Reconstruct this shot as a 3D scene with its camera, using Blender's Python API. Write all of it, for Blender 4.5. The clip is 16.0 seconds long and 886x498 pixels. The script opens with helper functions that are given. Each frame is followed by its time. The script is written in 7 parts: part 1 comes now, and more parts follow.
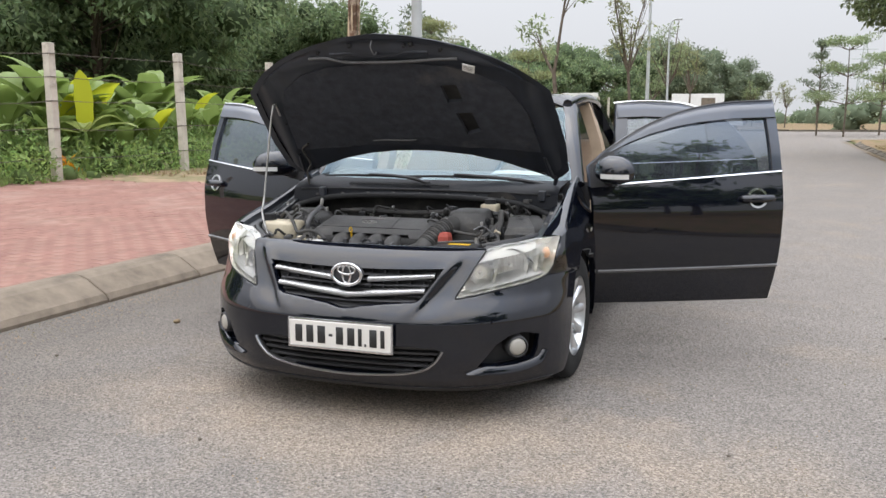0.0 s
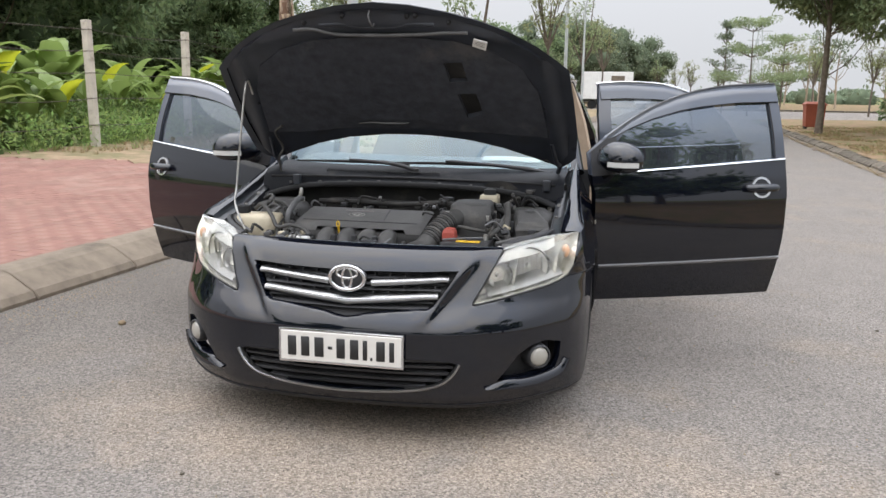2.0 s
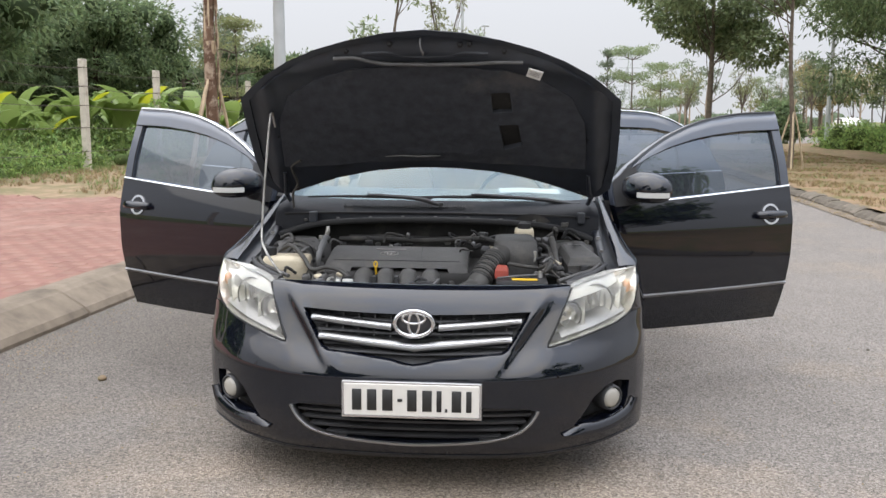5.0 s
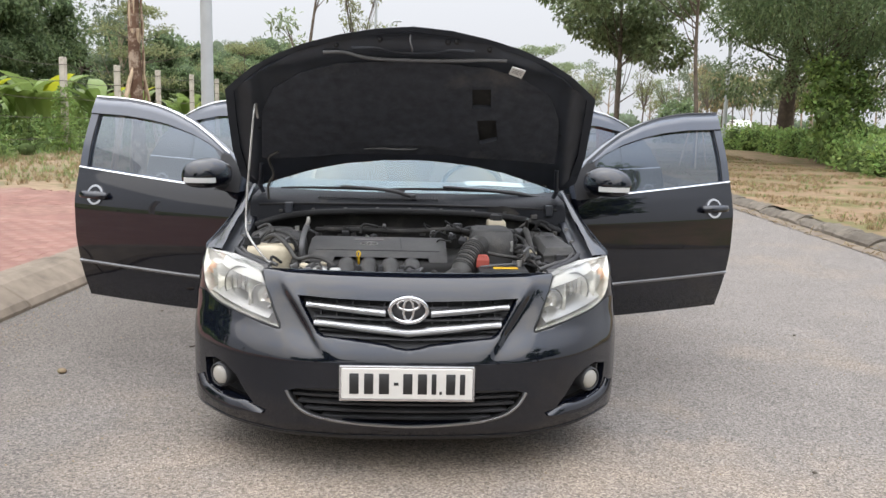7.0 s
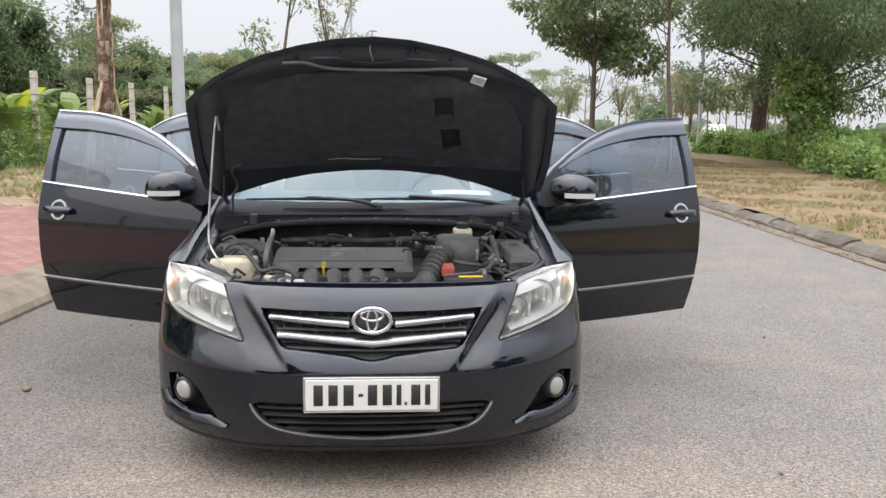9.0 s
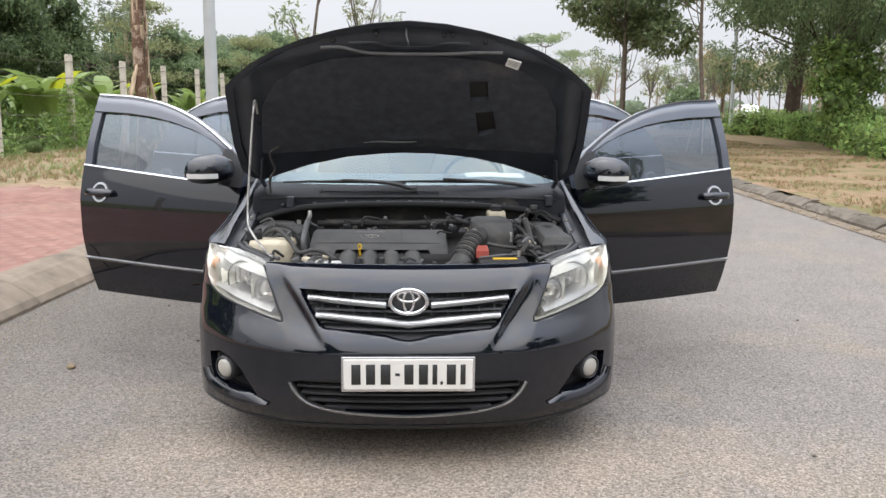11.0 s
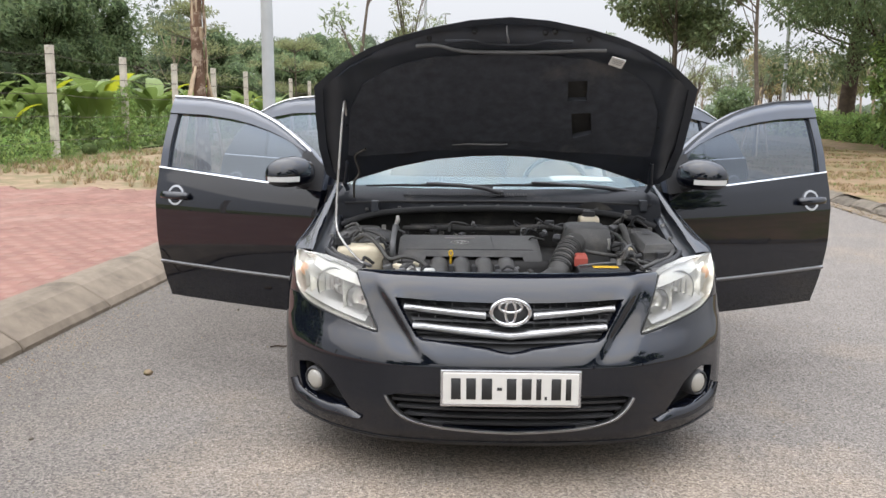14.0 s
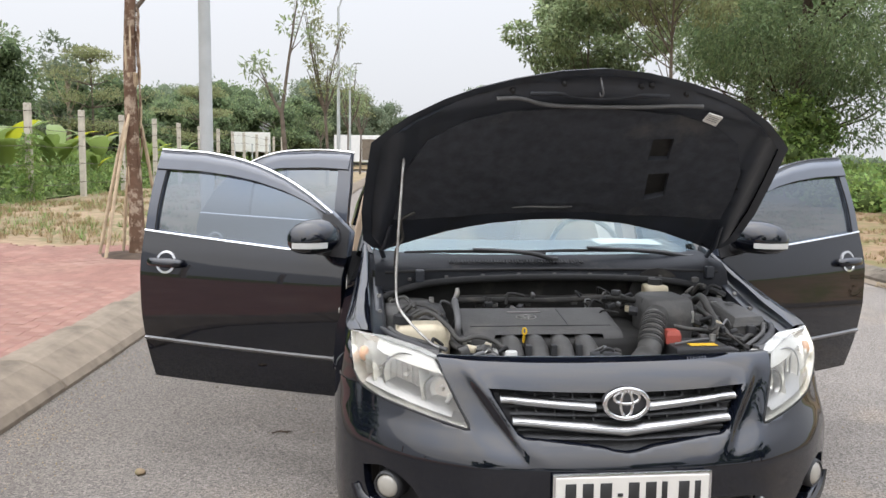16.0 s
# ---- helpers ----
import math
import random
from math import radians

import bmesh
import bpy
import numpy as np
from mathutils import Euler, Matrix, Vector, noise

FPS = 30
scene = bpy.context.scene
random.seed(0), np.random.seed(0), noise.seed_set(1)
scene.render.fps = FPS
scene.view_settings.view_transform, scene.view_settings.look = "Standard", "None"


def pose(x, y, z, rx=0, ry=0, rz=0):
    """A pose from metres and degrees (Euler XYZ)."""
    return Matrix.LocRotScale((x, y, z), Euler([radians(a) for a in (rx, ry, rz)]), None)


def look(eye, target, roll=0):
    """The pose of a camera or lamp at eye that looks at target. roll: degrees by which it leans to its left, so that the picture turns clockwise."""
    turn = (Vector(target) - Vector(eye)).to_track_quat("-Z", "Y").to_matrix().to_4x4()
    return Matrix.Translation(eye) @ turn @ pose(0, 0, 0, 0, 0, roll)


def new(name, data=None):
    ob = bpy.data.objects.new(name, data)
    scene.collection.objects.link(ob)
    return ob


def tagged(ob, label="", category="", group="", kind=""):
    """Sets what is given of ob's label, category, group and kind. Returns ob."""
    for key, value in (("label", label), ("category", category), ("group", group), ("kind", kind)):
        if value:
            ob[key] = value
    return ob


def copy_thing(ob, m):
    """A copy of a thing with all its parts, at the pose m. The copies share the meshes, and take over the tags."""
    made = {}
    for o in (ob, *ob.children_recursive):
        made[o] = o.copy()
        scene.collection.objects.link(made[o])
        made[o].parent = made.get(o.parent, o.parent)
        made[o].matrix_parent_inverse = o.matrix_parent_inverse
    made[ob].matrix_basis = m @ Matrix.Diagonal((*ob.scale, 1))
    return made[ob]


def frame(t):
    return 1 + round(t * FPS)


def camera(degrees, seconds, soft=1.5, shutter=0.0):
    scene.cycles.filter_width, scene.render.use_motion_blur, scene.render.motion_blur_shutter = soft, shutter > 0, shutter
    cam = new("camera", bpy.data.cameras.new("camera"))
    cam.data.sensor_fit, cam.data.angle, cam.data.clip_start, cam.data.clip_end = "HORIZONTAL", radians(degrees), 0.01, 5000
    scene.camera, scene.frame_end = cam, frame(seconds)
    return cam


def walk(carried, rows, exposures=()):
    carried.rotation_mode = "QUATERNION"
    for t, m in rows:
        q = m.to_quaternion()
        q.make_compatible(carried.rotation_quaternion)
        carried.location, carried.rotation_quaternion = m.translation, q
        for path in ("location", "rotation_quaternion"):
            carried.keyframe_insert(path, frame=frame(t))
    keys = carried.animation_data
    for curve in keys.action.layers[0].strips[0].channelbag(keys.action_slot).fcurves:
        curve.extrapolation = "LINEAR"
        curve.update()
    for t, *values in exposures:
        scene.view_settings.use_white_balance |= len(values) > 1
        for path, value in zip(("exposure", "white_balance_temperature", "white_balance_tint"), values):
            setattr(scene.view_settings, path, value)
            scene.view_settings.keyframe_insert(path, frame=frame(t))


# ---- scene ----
cam = camera(55.9, 16.0)
PATH = [
    (0, (1.5, -3.164, 1.306), (0.887, -1.287, 0.991), 0.0),
    (0.5, (1.413, -2.961, 1.306), (0.842, -1.078, 0.95), -1.5),
    (1, (1.369, -2.882, 1.311), (0.828, -0.993, 0.94), -1.6),
    (1.5, (1.211, -2.866, 1.312), (0.735, -0.958, 0.945), 0.1),
    (2, (0.989, -2.872, 1.331), (0.588, -0.948, 0.959), 0.8),
    (2.5, (0.85, -2.864, 1.334), (0.412, -0.943, 0.991), 0.7),
    (3, (0.706, -2.739, 1.331), (0.273, -0.816, 0.991), 0.4),
    (3.5, (0.62, -2.658, 1.331), (0.228, -0.724, 1.001), 0.4),
    (4, (0.466, -2.66, 1.335), (0.182, -0.707, 1.012), 0.2),
    (4.5, (0.323, -2.716, 1.344), (0.154, -0.748, 1.026), 0.4),
    (5, (0.302, -2.777, 1.344), (0.168, -0.806, 1.036), 0.4),
    (5.2, (0.295, -2.782, 1.333), (0.18, -0.809, 1.027), 0.7),
    (7.5, (-0.047, -2.921, 1.337), (0.066, -0.95, 1.021), 1.4),
    (8, (-0.005, -2.913, 1.342), (0.101, -0.94, 1.037), 1.1),
    (8.5, (0.035, -2.903, 1.341), (0.16, -0.929, 1.046), 0.8),
    (8.7, (0.056, -2.899, 1.338), (0.195, -0.926, 1.044), 0.7),
    (10.8, (0.028, -2.94, 1.352), (0.109, -0.969, 1.023), 0.5),
    (11, (0.025, -2.941, 1.346), (0.096, -0.971, 1.008), 0.5),
    (11.5, (0.036, -2.935, 1.342), (0.095, -0.972, 0.962), 0.5),
    (12, (0.037, -2.928, 1.342), (0.091, -0.968, 0.949), 0.5),
    (12.5, (0.023, -2.927, 1.345), (0.035, -0.966, 0.954), 0.2),
    (13, (-0.021, -2.932, 1.348), (-0.033, -0.967, 0.974), 0.3),
    (13.5, (-0.097, -2.922, 1.349), (-0.105, -0.954, 0.993), 0.5),
    (14, (-0.199, -2.789, 1.341), (-0.221, -0.817, 1.006), 0.4),
    (14.5, (-0.293, -2.555, 1.358), (-0.304, -0.58, 1.041), -0.3),
    (15, (-0.395, -2.451, 1.354), (-0.331, -0.471, 1.081), 0.1),
    (15.5, (-0.643, -2.397, 1.374), (-0.472, -0.42, 1.129), 0.3),
    (16, (-0.823, -2.335, 1.374), (-0.607, -0.359, 1.154), 0.7),
]
walk(cam, [(t, look(eye, target, roll)) for t, eye, target, roll in PATH], [(0.0, -0.04), (4.5, -0.02), (7.5, 0.09), (16.0, 0.10)])

# ---- world, sun ----
world = bpy.data.worlds.new("overcast_sky")
world.use_nodes = True
scene.world = world
wn, wl = world.node_tree.nodes, world.node_tree.links
sky = wn.new("ShaderNodeTexSky")
sky.sky_type, sky.sun_disc = "NISHITA", False
sky.sun_elevation, sky.sun_rotation = radians(64), radians(326)
sky.air_density, sky.dust_density, sky.ozone_density = 1.2, 7.0, 1.0
haze = wn.new("ShaderNodeHueSaturation")
haze.inputs["Saturation"].default_value = 0.22
cloud = wn.new("ShaderNodeMixRGB")
cloud.inputs[0].default_value = 0.8
geo = wn.new("ShaderNodeTexCoord")
sep = wn.new("ShaderNodeSeparateXYZ")
ramp = wn.new("ShaderNodeValToRGB")
ramp.color_ramp.elements[0].position, ramp.color_ramp.elements[0].color = 0.0, (8.7, 8.9, 9.35, 1)
ramp.color_ramp.elements[1].position, ramp.color_ramp.elements[1].color = 1.0, (42.6, 44.4, 48.4, 1)
low = ramp.color_ramp.elements.new(0.3)
low.color = (10.0, 10.4, 11.3, 1)
wl.new(geo.outputs["Generated"], sep.inputs[0])
wl.new(sep.outputs["Z"], ramp.inputs[0])
wl.new(sky.outputs[0], haze.inputs["Color"])
wl.new(haze.outputs[0], cloud.inputs[1])
puff = wn.new("ShaderNodeTexNoise")
puff.inputs["Scale"].default_value, puff.inputs["Detail"].default_value, puff.inputs["Roughness"].default_value = 3.2, 6, 0.55
tone = wn.new("ShaderNodeMapRange")
tone.inputs[1].default_value, tone.inputs[2].default_value, tone.inputs[3].default_value, tone.inputs[4].default_value = 0.35, 0.65, 0.0, 1.0
thick = wn.new("ShaderNodeMixRGB")
thick.inputs[1].default_value, thick.inputs[2].default_value = (0.80, 0.86, 0.97, 1), (1.17, 1.10, 1.01, 1)
high = wn.new("ShaderNodeMapRange")
high.inputs[1].default_value, high.inputs[2].default_value = 0.28, 0.5
overcast = wn.new("ShaderNodeMixRGB")
overcast.blend_type = "MULTIPLY"
wl.new(geo.outputs["Generated"], puff.inputs["Vector"])
wl.new(puff.outputs["Fac"], tone.inputs[0])
wl.new(tone.outputs[0], thick.inputs[0])
wl.new(sep.outputs["Z"], high.inputs[0])
wl.new(high.outputs[0], overcast.inputs[0])
wl.new(ramp.outputs[0], overcast.inputs[1])
wl.new(thick.outputs[0], overcast.inputs[2])
wl.new(overcast.outputs[0], cloud.inputs[2])
wl.new(cloud.outputs[0], wn["Background"].inputs[0])
wn["Background"].inputs[1].default_value = 0.1

sun = new("sun", bpy.data.lights.new("sun", "SUN"))
sun.data.energy, sun.data.angle, sun.data.color = 1.6, radians(110), (1.0, 0.95, 0.88)
sun.matrix_world = look((-8, -12, 30), (0, 0, 0))


# ---- materials ----
def mat(name, color, rough=0.6, metal=0.0, coat=0.0, spec=0.5, noise_scale=0, vary=0.0, bump=0.0, bump_scale=60, dirt=None, dirt_scale=3.0,
        dirt_at=0.55, random_vary=0.0, island=False, coat_ior=1.5, dirt_soft=0.22):
    """A principled material: grain at noise_scale, broad stains in the dirt colour, a fine bump, and a change of tone from piece to piece."""
    m = bpy.data.materials.new(name)
    m.use_nodes = True
    nt = m.node_tree
    b = nt.nodes["Principled BSDF"]
    b.inputs["Roughness"].default_value, b.inputs["Metallic"].default_value = rough, metal
    b.inputs["Specular IOR Level"].default_value = spec
    b.inputs["Coat Weight"].default_value, b.inputs["Coat Roughness"].default_value = coat, 0.04
    b.inputs["Coat IOR"].default_value = coat_ior
    tc = nt.nodes.new("ShaderNodeTexCoord")
    rgb = nt.nodes.new("ShaderNodeRGB")
    rgb.outputs[0].default_value = (*color, 1)
    out = rgb.outputs[0]
    if vary:
        n = nt.nodes.new("ShaderNodeTexNoise")
        n.inputs["Scale"].default_value, n.inputs["Detail"].default_value = noise_scale, 6
        nt.links.new(tc.outputs["Object"], n.inputs["Vector"])
        r = nt.nodes.new("ShaderNodeMapRange")
        r.inputs[1].default_value, r.inputs[2].default_value, r.inputs[3].default_value, r.inputs[4].default_value = 0.25, 0.75, 1 - vary, 1 + vary
        nt.links.new(n.outputs["Fac"], r.inputs[0])
        v = nt.nodes.new("ShaderNodeVectorMath")
        v.operation = "SCALE"
        nt.links.new(out, v.inputs[0])
        nt.links.new(r.outputs[0], v.inputs["Scale"])
        out = v.outputs[0]
    if dirt:
        n = nt.nodes.new("ShaderNodeTexNoise")
        n.inputs["Scale"].default_value, n.inputs["Detail"].default_value, n.inputs["Roughness"].default_value = dirt_scale, 8, 0.65
        nt.links.new(tc.outputs["Object"], n.inputs["Vector"])
        r = nt.nodes.new("ShaderNodeMapRange")
        r.inputs[1].default_value, r.inputs[2].default_value = dirt_at, dirt_at + dirt_soft
        nt.links.new(n.outputs["Fac"], r.inputs[0])
        x = nt.nodes.new("ShaderNodeMixRGB")
        x.inputs[2].default_value = (*dirt, 1)
        nt.links.new(r.outputs[0], x.inputs[0])
        nt.links.new(out, x.inputs[1])
        out = x.outputs[0]
    if random_vary:
        i = nt.nodes.new("ShaderNodeNewGeometry" if island else "ShaderNodeObjectInfo")
        r = nt.nodes.new("ShaderNodeMapRange")
        r.inputs[3].default_value, r.inputs[4].default_value = 1 - random_vary, 1 + random_vary
        nt.links.new(i.outputs["Random Per Island" if island else "Random"], r.inputs[0])
        v = nt.nodes.new("ShaderNodeVectorMath")
        v.operation = "SCALE"
        nt.links.new(out, v.inputs[0])
        nt.links.new(r.outputs[0], v.inputs["Scale"])
        out = v.outputs[0]
    nt.links.new(out, b.inputs["Base Color"])
    if bump:
        n = nt.nodes.new("ShaderNodeTexNoise")
        n.inputs["Scale"].default_value, n.inputs["Detail"].default_value = bump_scale, 5
        nt.links.new(tc.outputs["Object"], n.inputs["Vector"])
        u = nt.nodes.new("ShaderNodeBump")
        u.inputs["Strength"].default_value, u.inputs["Distance"].default_value = bump, 0.01
        nt.links.new(n.outputs["Fac"], u.inputs["Height"])
        nt.links.new(u.outputs[0], b.inputs["Normal"])
    return m


def glass(name, tint, straight=0.045, rough=0.02, sheen=(1, 1, 1), edge=1.0, haze=None):
    """A thin pane: see-through in its tint, with a mirror that grows towards grazing angles; haze: share and colour of a dusty film."""
    m = bpy.data.materials.new(name)
    m.use_nodes = True
    nt = m.node_tree
    nt.nodes.remove(nt.nodes["Principled BSDF"])
    t = nt.nodes.new("ShaderNodeBsdfTransparent")
    t.inputs[0].default_value = (*tint, 1)
    g = nt.nodes.new("ShaderNodeBsdfGlossy")
    g.inputs["Roughness"].default_value = rough
    g.inputs["Color"].default_value = (*sheen, 1)
    lw = nt.nodes.new("ShaderNodeLayerWeight")
    lw.inputs["Blend"].default_value = 0.5
    pw = nt.nodes.new("ShaderNodeMath")
    pw.operation = "POWER"
    pw.inputs[1].default_value = 4.0
    f = nt.nodes.new("ShaderNodeMapRange")
    f.inputs[3].default_value, f.inputs[4].default_value = straight, edge
    nt.links.new(lw.outputs["Facing"], pw.inputs[0])
    nt.links.new(pw.outputs[0], f.inputs[0])
    x = nt.nodes.new("ShaderNodeMixShader")
    nt.links.new(f.outputs[0], x.inputs[0])
    nt.links.new(t.outputs[0], x.inputs[1])
    nt.links.new(g.outputs[0], x.inputs[2])
    out = x.outputs[0]
    if haze:
        d = nt.nodes.new("ShaderNodeBsdfDiffuse")
        d.inputs["Color"].default_value = (*haze[1], 1)
        n = nt.nodes.new("ShaderNodeTexNoise")
        n.inputs["Scale"].default_value, n.inputs["Detail"].default_value = 7, 6
        tc = nt.nodes.new("ShaderNodeTexCoord")
        nt.links.new(tc.outputs["Object"], n.inputs["Vector"])
        r = nt.nodes.new("ShaderNodeMapRange")
        r.inputs[1].default_value, r.inputs[2].default_value, r.inputs[3].default_value, r.inputs[4].default_value = 0.3, 0.7, haze[0] * 0.6, haze[0] * 1.4
        nt.links.new(n.outputs["Fac"], r.inputs[0])
        film = nt.nodes.new("ShaderNodeMixShader")
        nt.links.new(r.outputs[0], film.inputs[0])
        nt.links.new(out, film.inputs[1])
        nt.links.new(d.outputs[0], film.inputs[2])
        out = film.outputs[0]
    nt.links.new(out, nt.nodes["Material Output"].inputs[0])
    return m


def leaf_mat(name, color, vary=0.35, through_light=0.35, rough=0.5):
    """Foliage: a leaf that scatters and lets some light through, its tone changing from leaf to leaf."""
    m = bpy.data.materials.new(name)
    m.use_nodes = True
    nt = m.node_tree
    b = nt.nodes["Principled BSDF"]
    b.inputs["Roughness"].default_value = rough
    b.inputs["Specular IOR Level"].default_value = 0.3
    g = nt.nodes.new("ShaderNodeNewGeometry")
    h = nt.nodes.new("ShaderNodeHueSaturation")
    r1, r2, r3 = (nt.nodes.new("ShaderNodeMapRange") for _ in range(3))
    r1.inputs[3].default_value, r1.inputs[4].default_value = 1 - vary, 1 + vary
    r2.inputs[3].default_value, r2.inputs[4].default_value = 0.475, 0.52
    w = nt.nodes.new("ShaderNodeTexWhiteNoise")
    w.noise_dimensions = "1D"
    nt.links.new(g.outputs["Random Per Island"], r1.inputs[0])
    nt.links.new(g.outputs["Random Per Island"], w.inputs["W"])
    nt.links.new(w.outputs["Value"], r2.inputs[0])
    nt.links.new(r1.outputs[0], h.inputs["Value"])
    nt.links.new(r2.outputs[0], h.inputs["Hue"])
    h.inputs["Color"].default_value = (*color, 1)
    nt.links.new(h.outputs[0], b.inputs["Base Color"])
    t = nt.nodes.new("ShaderNodeBsdfTranslucent")
    nt.links.new(h.outputs[0], t.inputs[0])
    x = nt.nodes.new("ShaderNodeMixShader")
    x.inputs[0].default_value = through_light
    nt.links.new(b.outputs[0], x.inputs[1])
    nt.links.new(t.outputs[0], x.inputs[2])
    nt.links.new(x.outputs[0], nt.nodes["Material Output"].inputs[0])
    return m


def asphalt_mat():
    """Old pale asphalt: bare stone chips of several greys, dark pits, brown dust before the car, a darker tone towards
    the kerb.
    """
    m = mat("aged_asphalt", (0.196, 0.177, 0.159), 0.9, spec=0.2, noise_scale=2.2, vary=0.08, dirt=(0.236, 0.200, 0.162), dirt_scale=0.9, dirt_at=0.52, dirt_soft=0.2)
    nt = m.node_tree
    b = nt.nodes["Principled BSDF"]
    out = b.inputs["Base Color"].links[0].from_socket
    tc = nt.nodes.new("ShaderNodeTexCoord")

    def tex(kind, scale, detail=0.0):
        t = nt.nodes.new(kind)
        t.inputs["Scale"].default_value = scale
        if detail:
            t.inputs["Detail"].default_value = detail
        nt.links.new(tc.outputs["Object"], t.inputs["Vector"])
        return t

    def span(sock, a0, a1, b0, b1):
        r = nt.nodes.new("ShaderNodeMapRange")
        r.inputs[1].default_value, r.inputs[2].default_value, r.inputs[3].default_value, r.inputs[4].default_value = a0, a1, b0, b1
        nt.links.new(sock, r.inputs[0])
        return r.outputs[0]

    def calc(op, p, q):
        k = nt.nodes.new("ShaderNodeMath")
        k.operation = op
        for i, one in enumerate((p, q)):
            if isinstance(one, (int, float)):
                k.inputs[i].default_value = one
            else:
                nt.links.new(one, k.inputs[i])
        return k.outputs[0]

    def blend(fac, col):
        x = nt.nodes.new("ShaderNodeMixRGB")
        nt.links.new(fac, x.inputs[0])
        nt.links.new(out, x.inputs[1])
        x.inputs[2].default_value = (*col, 1)
        return x.outputs[0]
    mid = tex("ShaderNodeTexNoise", 62, 3)
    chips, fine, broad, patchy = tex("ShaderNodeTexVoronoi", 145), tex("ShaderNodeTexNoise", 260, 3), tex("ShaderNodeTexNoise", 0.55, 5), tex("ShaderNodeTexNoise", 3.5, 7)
    pos = nt.nodes.new("ShaderNodeSeparateXYZ")
    nt.links.new(tc.outputs["Object"], pos.inputs[0])
    # brown dust trodden in before the car, paled to offset the bumper's shade
    dx = calc("DIVIDE", calc("SUBTRACT", pos.outputs[0], 0.15), 1.7)
    dy = calc("DIVIDE", calc("SUBTRACT", pos.outputs[1], 0.05), 0.52)
    r2 = calc("ADD", calc("MULTIPLY", dx, dx), calc("MULTIPLY", dy, dy))
    out = blend(span(calc("ADD", r2, calc("MULTIPLY", calc("SUBTRACT", patchy.outputs["Fac"], 0.5), 2.6)), 1.15, -0.1, 0.0, 0.7), (0.310, 0.250, 0.192))
    # pale scuffs
    out = blend(span(patchy.outputs["Fac"], 0.66, 0.74, 0.0, 0.35), (0.29, 0.252, 0.215))
    # darker towards the kerb, with an uneven edge
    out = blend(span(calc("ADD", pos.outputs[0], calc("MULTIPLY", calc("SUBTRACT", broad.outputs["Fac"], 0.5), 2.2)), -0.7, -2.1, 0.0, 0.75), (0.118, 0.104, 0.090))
    sepc = nt.nodes.new("ShaderNodeSeparateColor")
    nt.links.new(chips.outputs["Color"], sepc.inputs[0])
    tone = calc("MULTIPLY", span(sepc.outputs[0], 0, 1, 0.58, 1.42), span(fine.outputs["Fac"], 0.3, 0.7, 0.80, 1.20))
    tone = calc("MULTIPLY", tone, span(mid.outputs["Fac"], 0.3, 0.7, 0.80, 1.20))
    tone = calc("MULTIPLY", tone, span(sepc.outputs[1], 0.93, 0.97, 1.0, 1.22))
    tone = calc("MULTIPLY", tone, span(sepc.outputs[2], 0.05, 0.02, 1.0, 0.62))
    sc = nt.nodes.new("ShaderNodeVectorMath")
    sc.operation = "SCALE"
    nt.links.new(out, sc.inputs[0])
    nt.links.new(tone, sc.inputs["Scale"])
    nt.links.new(sc.outputs[0], b.inputs["Base Color"])
    u = nt.nodes.new("ShaderNodeBump")
    u.inputs["Strength"].default_value, u.inputs["Distance"].default_value = 0.9, 0.006
    nt.links.new(chips.outputs["Distance"], u.inputs["Height"])
    nt.links.new(u.outputs[0], b.inputs["Normal"])
    return m


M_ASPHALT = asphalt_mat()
M_EARTH = mat("dry_field", (0.16, 0.15, 0.075), 0.95, spec=0.1, noise_scale=1.5, vary=0.35, dirt=(0.10, 0.14, 0.045), dirt_scale=0.35, dirt_at=0.42)
M_SAND = mat("sandy_soil", (0.265, 0.195, 0.128), 0.95, spec=0.1, noise_scale=6, vary=0.22, bump=0.5, bump_scale=25, dirt=(0.165, 0.145, 0.08), dirt_scale=2.2, dirt_at=0.44, dirt_soft=0.14)
M_VERGE = mat("dry_verge", (0.225, 0.155, 0.098), 0.95, spec=0.1, noise_scale=5, vary=0.25, bump=0.5, bump_scale=25, dirt=(0.135, 0.128, 0.056), dirt_scale=1.7, dirt_at=0.46, dirt_soft=0.16)
M_KERB = mat("weathered_concrete", (0.188, 0.154, 0.118), 0.9, spec=0.2, noise_scale=9, vary=0.20, bump=0.35, bump_scale=70, dirt=(0.115, 0.094, 0.072), dirt_scale=3, dirt_at=0.50, random_vary=0.10)
M_KERB_OLD = mat("broken_concrete", (0.130, 0.112, 0.090), 0.95, spec=0.15, noise_scale=8, vary=0.3, bump=0.6, bump_scale=40, dirt=(0.12, 0.105, 0.085), dirt_scale=3, dirt_at=0.5, random_vary=0.2)
M_PAVER = mat("red_paver", (0.222, 0.120, 0.096), 0.9, spec=0.2, noise_scale=14, vary=0.12, bump=0.3, bump_scale=90, dirt=(0.275, 0.180, 0.145), dirt_scale=1.2, dirt_at=0.5, random_vary=0.10)
M_PAVER_FAR = mat("red_paver_field", (0.222, 0.120, 0.096), 0.9, spec=0.2, noise_scale=14, vary=0.12, bump=0.3, bump_scale=90, dirt=(0.275, 0.180, 0.145), dirt_scale=1.2, dirt_at=0.5, random_vary=0.10, island=True)
M_JOINT = mat("joint_sand", (0.235, 0.140, 0.112), 0.95, spec=0.1, noise_scale=12, vary=0.25)
M_GUTTER = mat("dusty_gutter", (0.180, 0.148, 0.114), 0.95, spec=0.1, noise_scale=5, vary=0.2, bump=0.4, bump_scale=30, dirt=(0.19, 0.16, 0.115), dirt_scale=2.5, dirt_at=0.5)
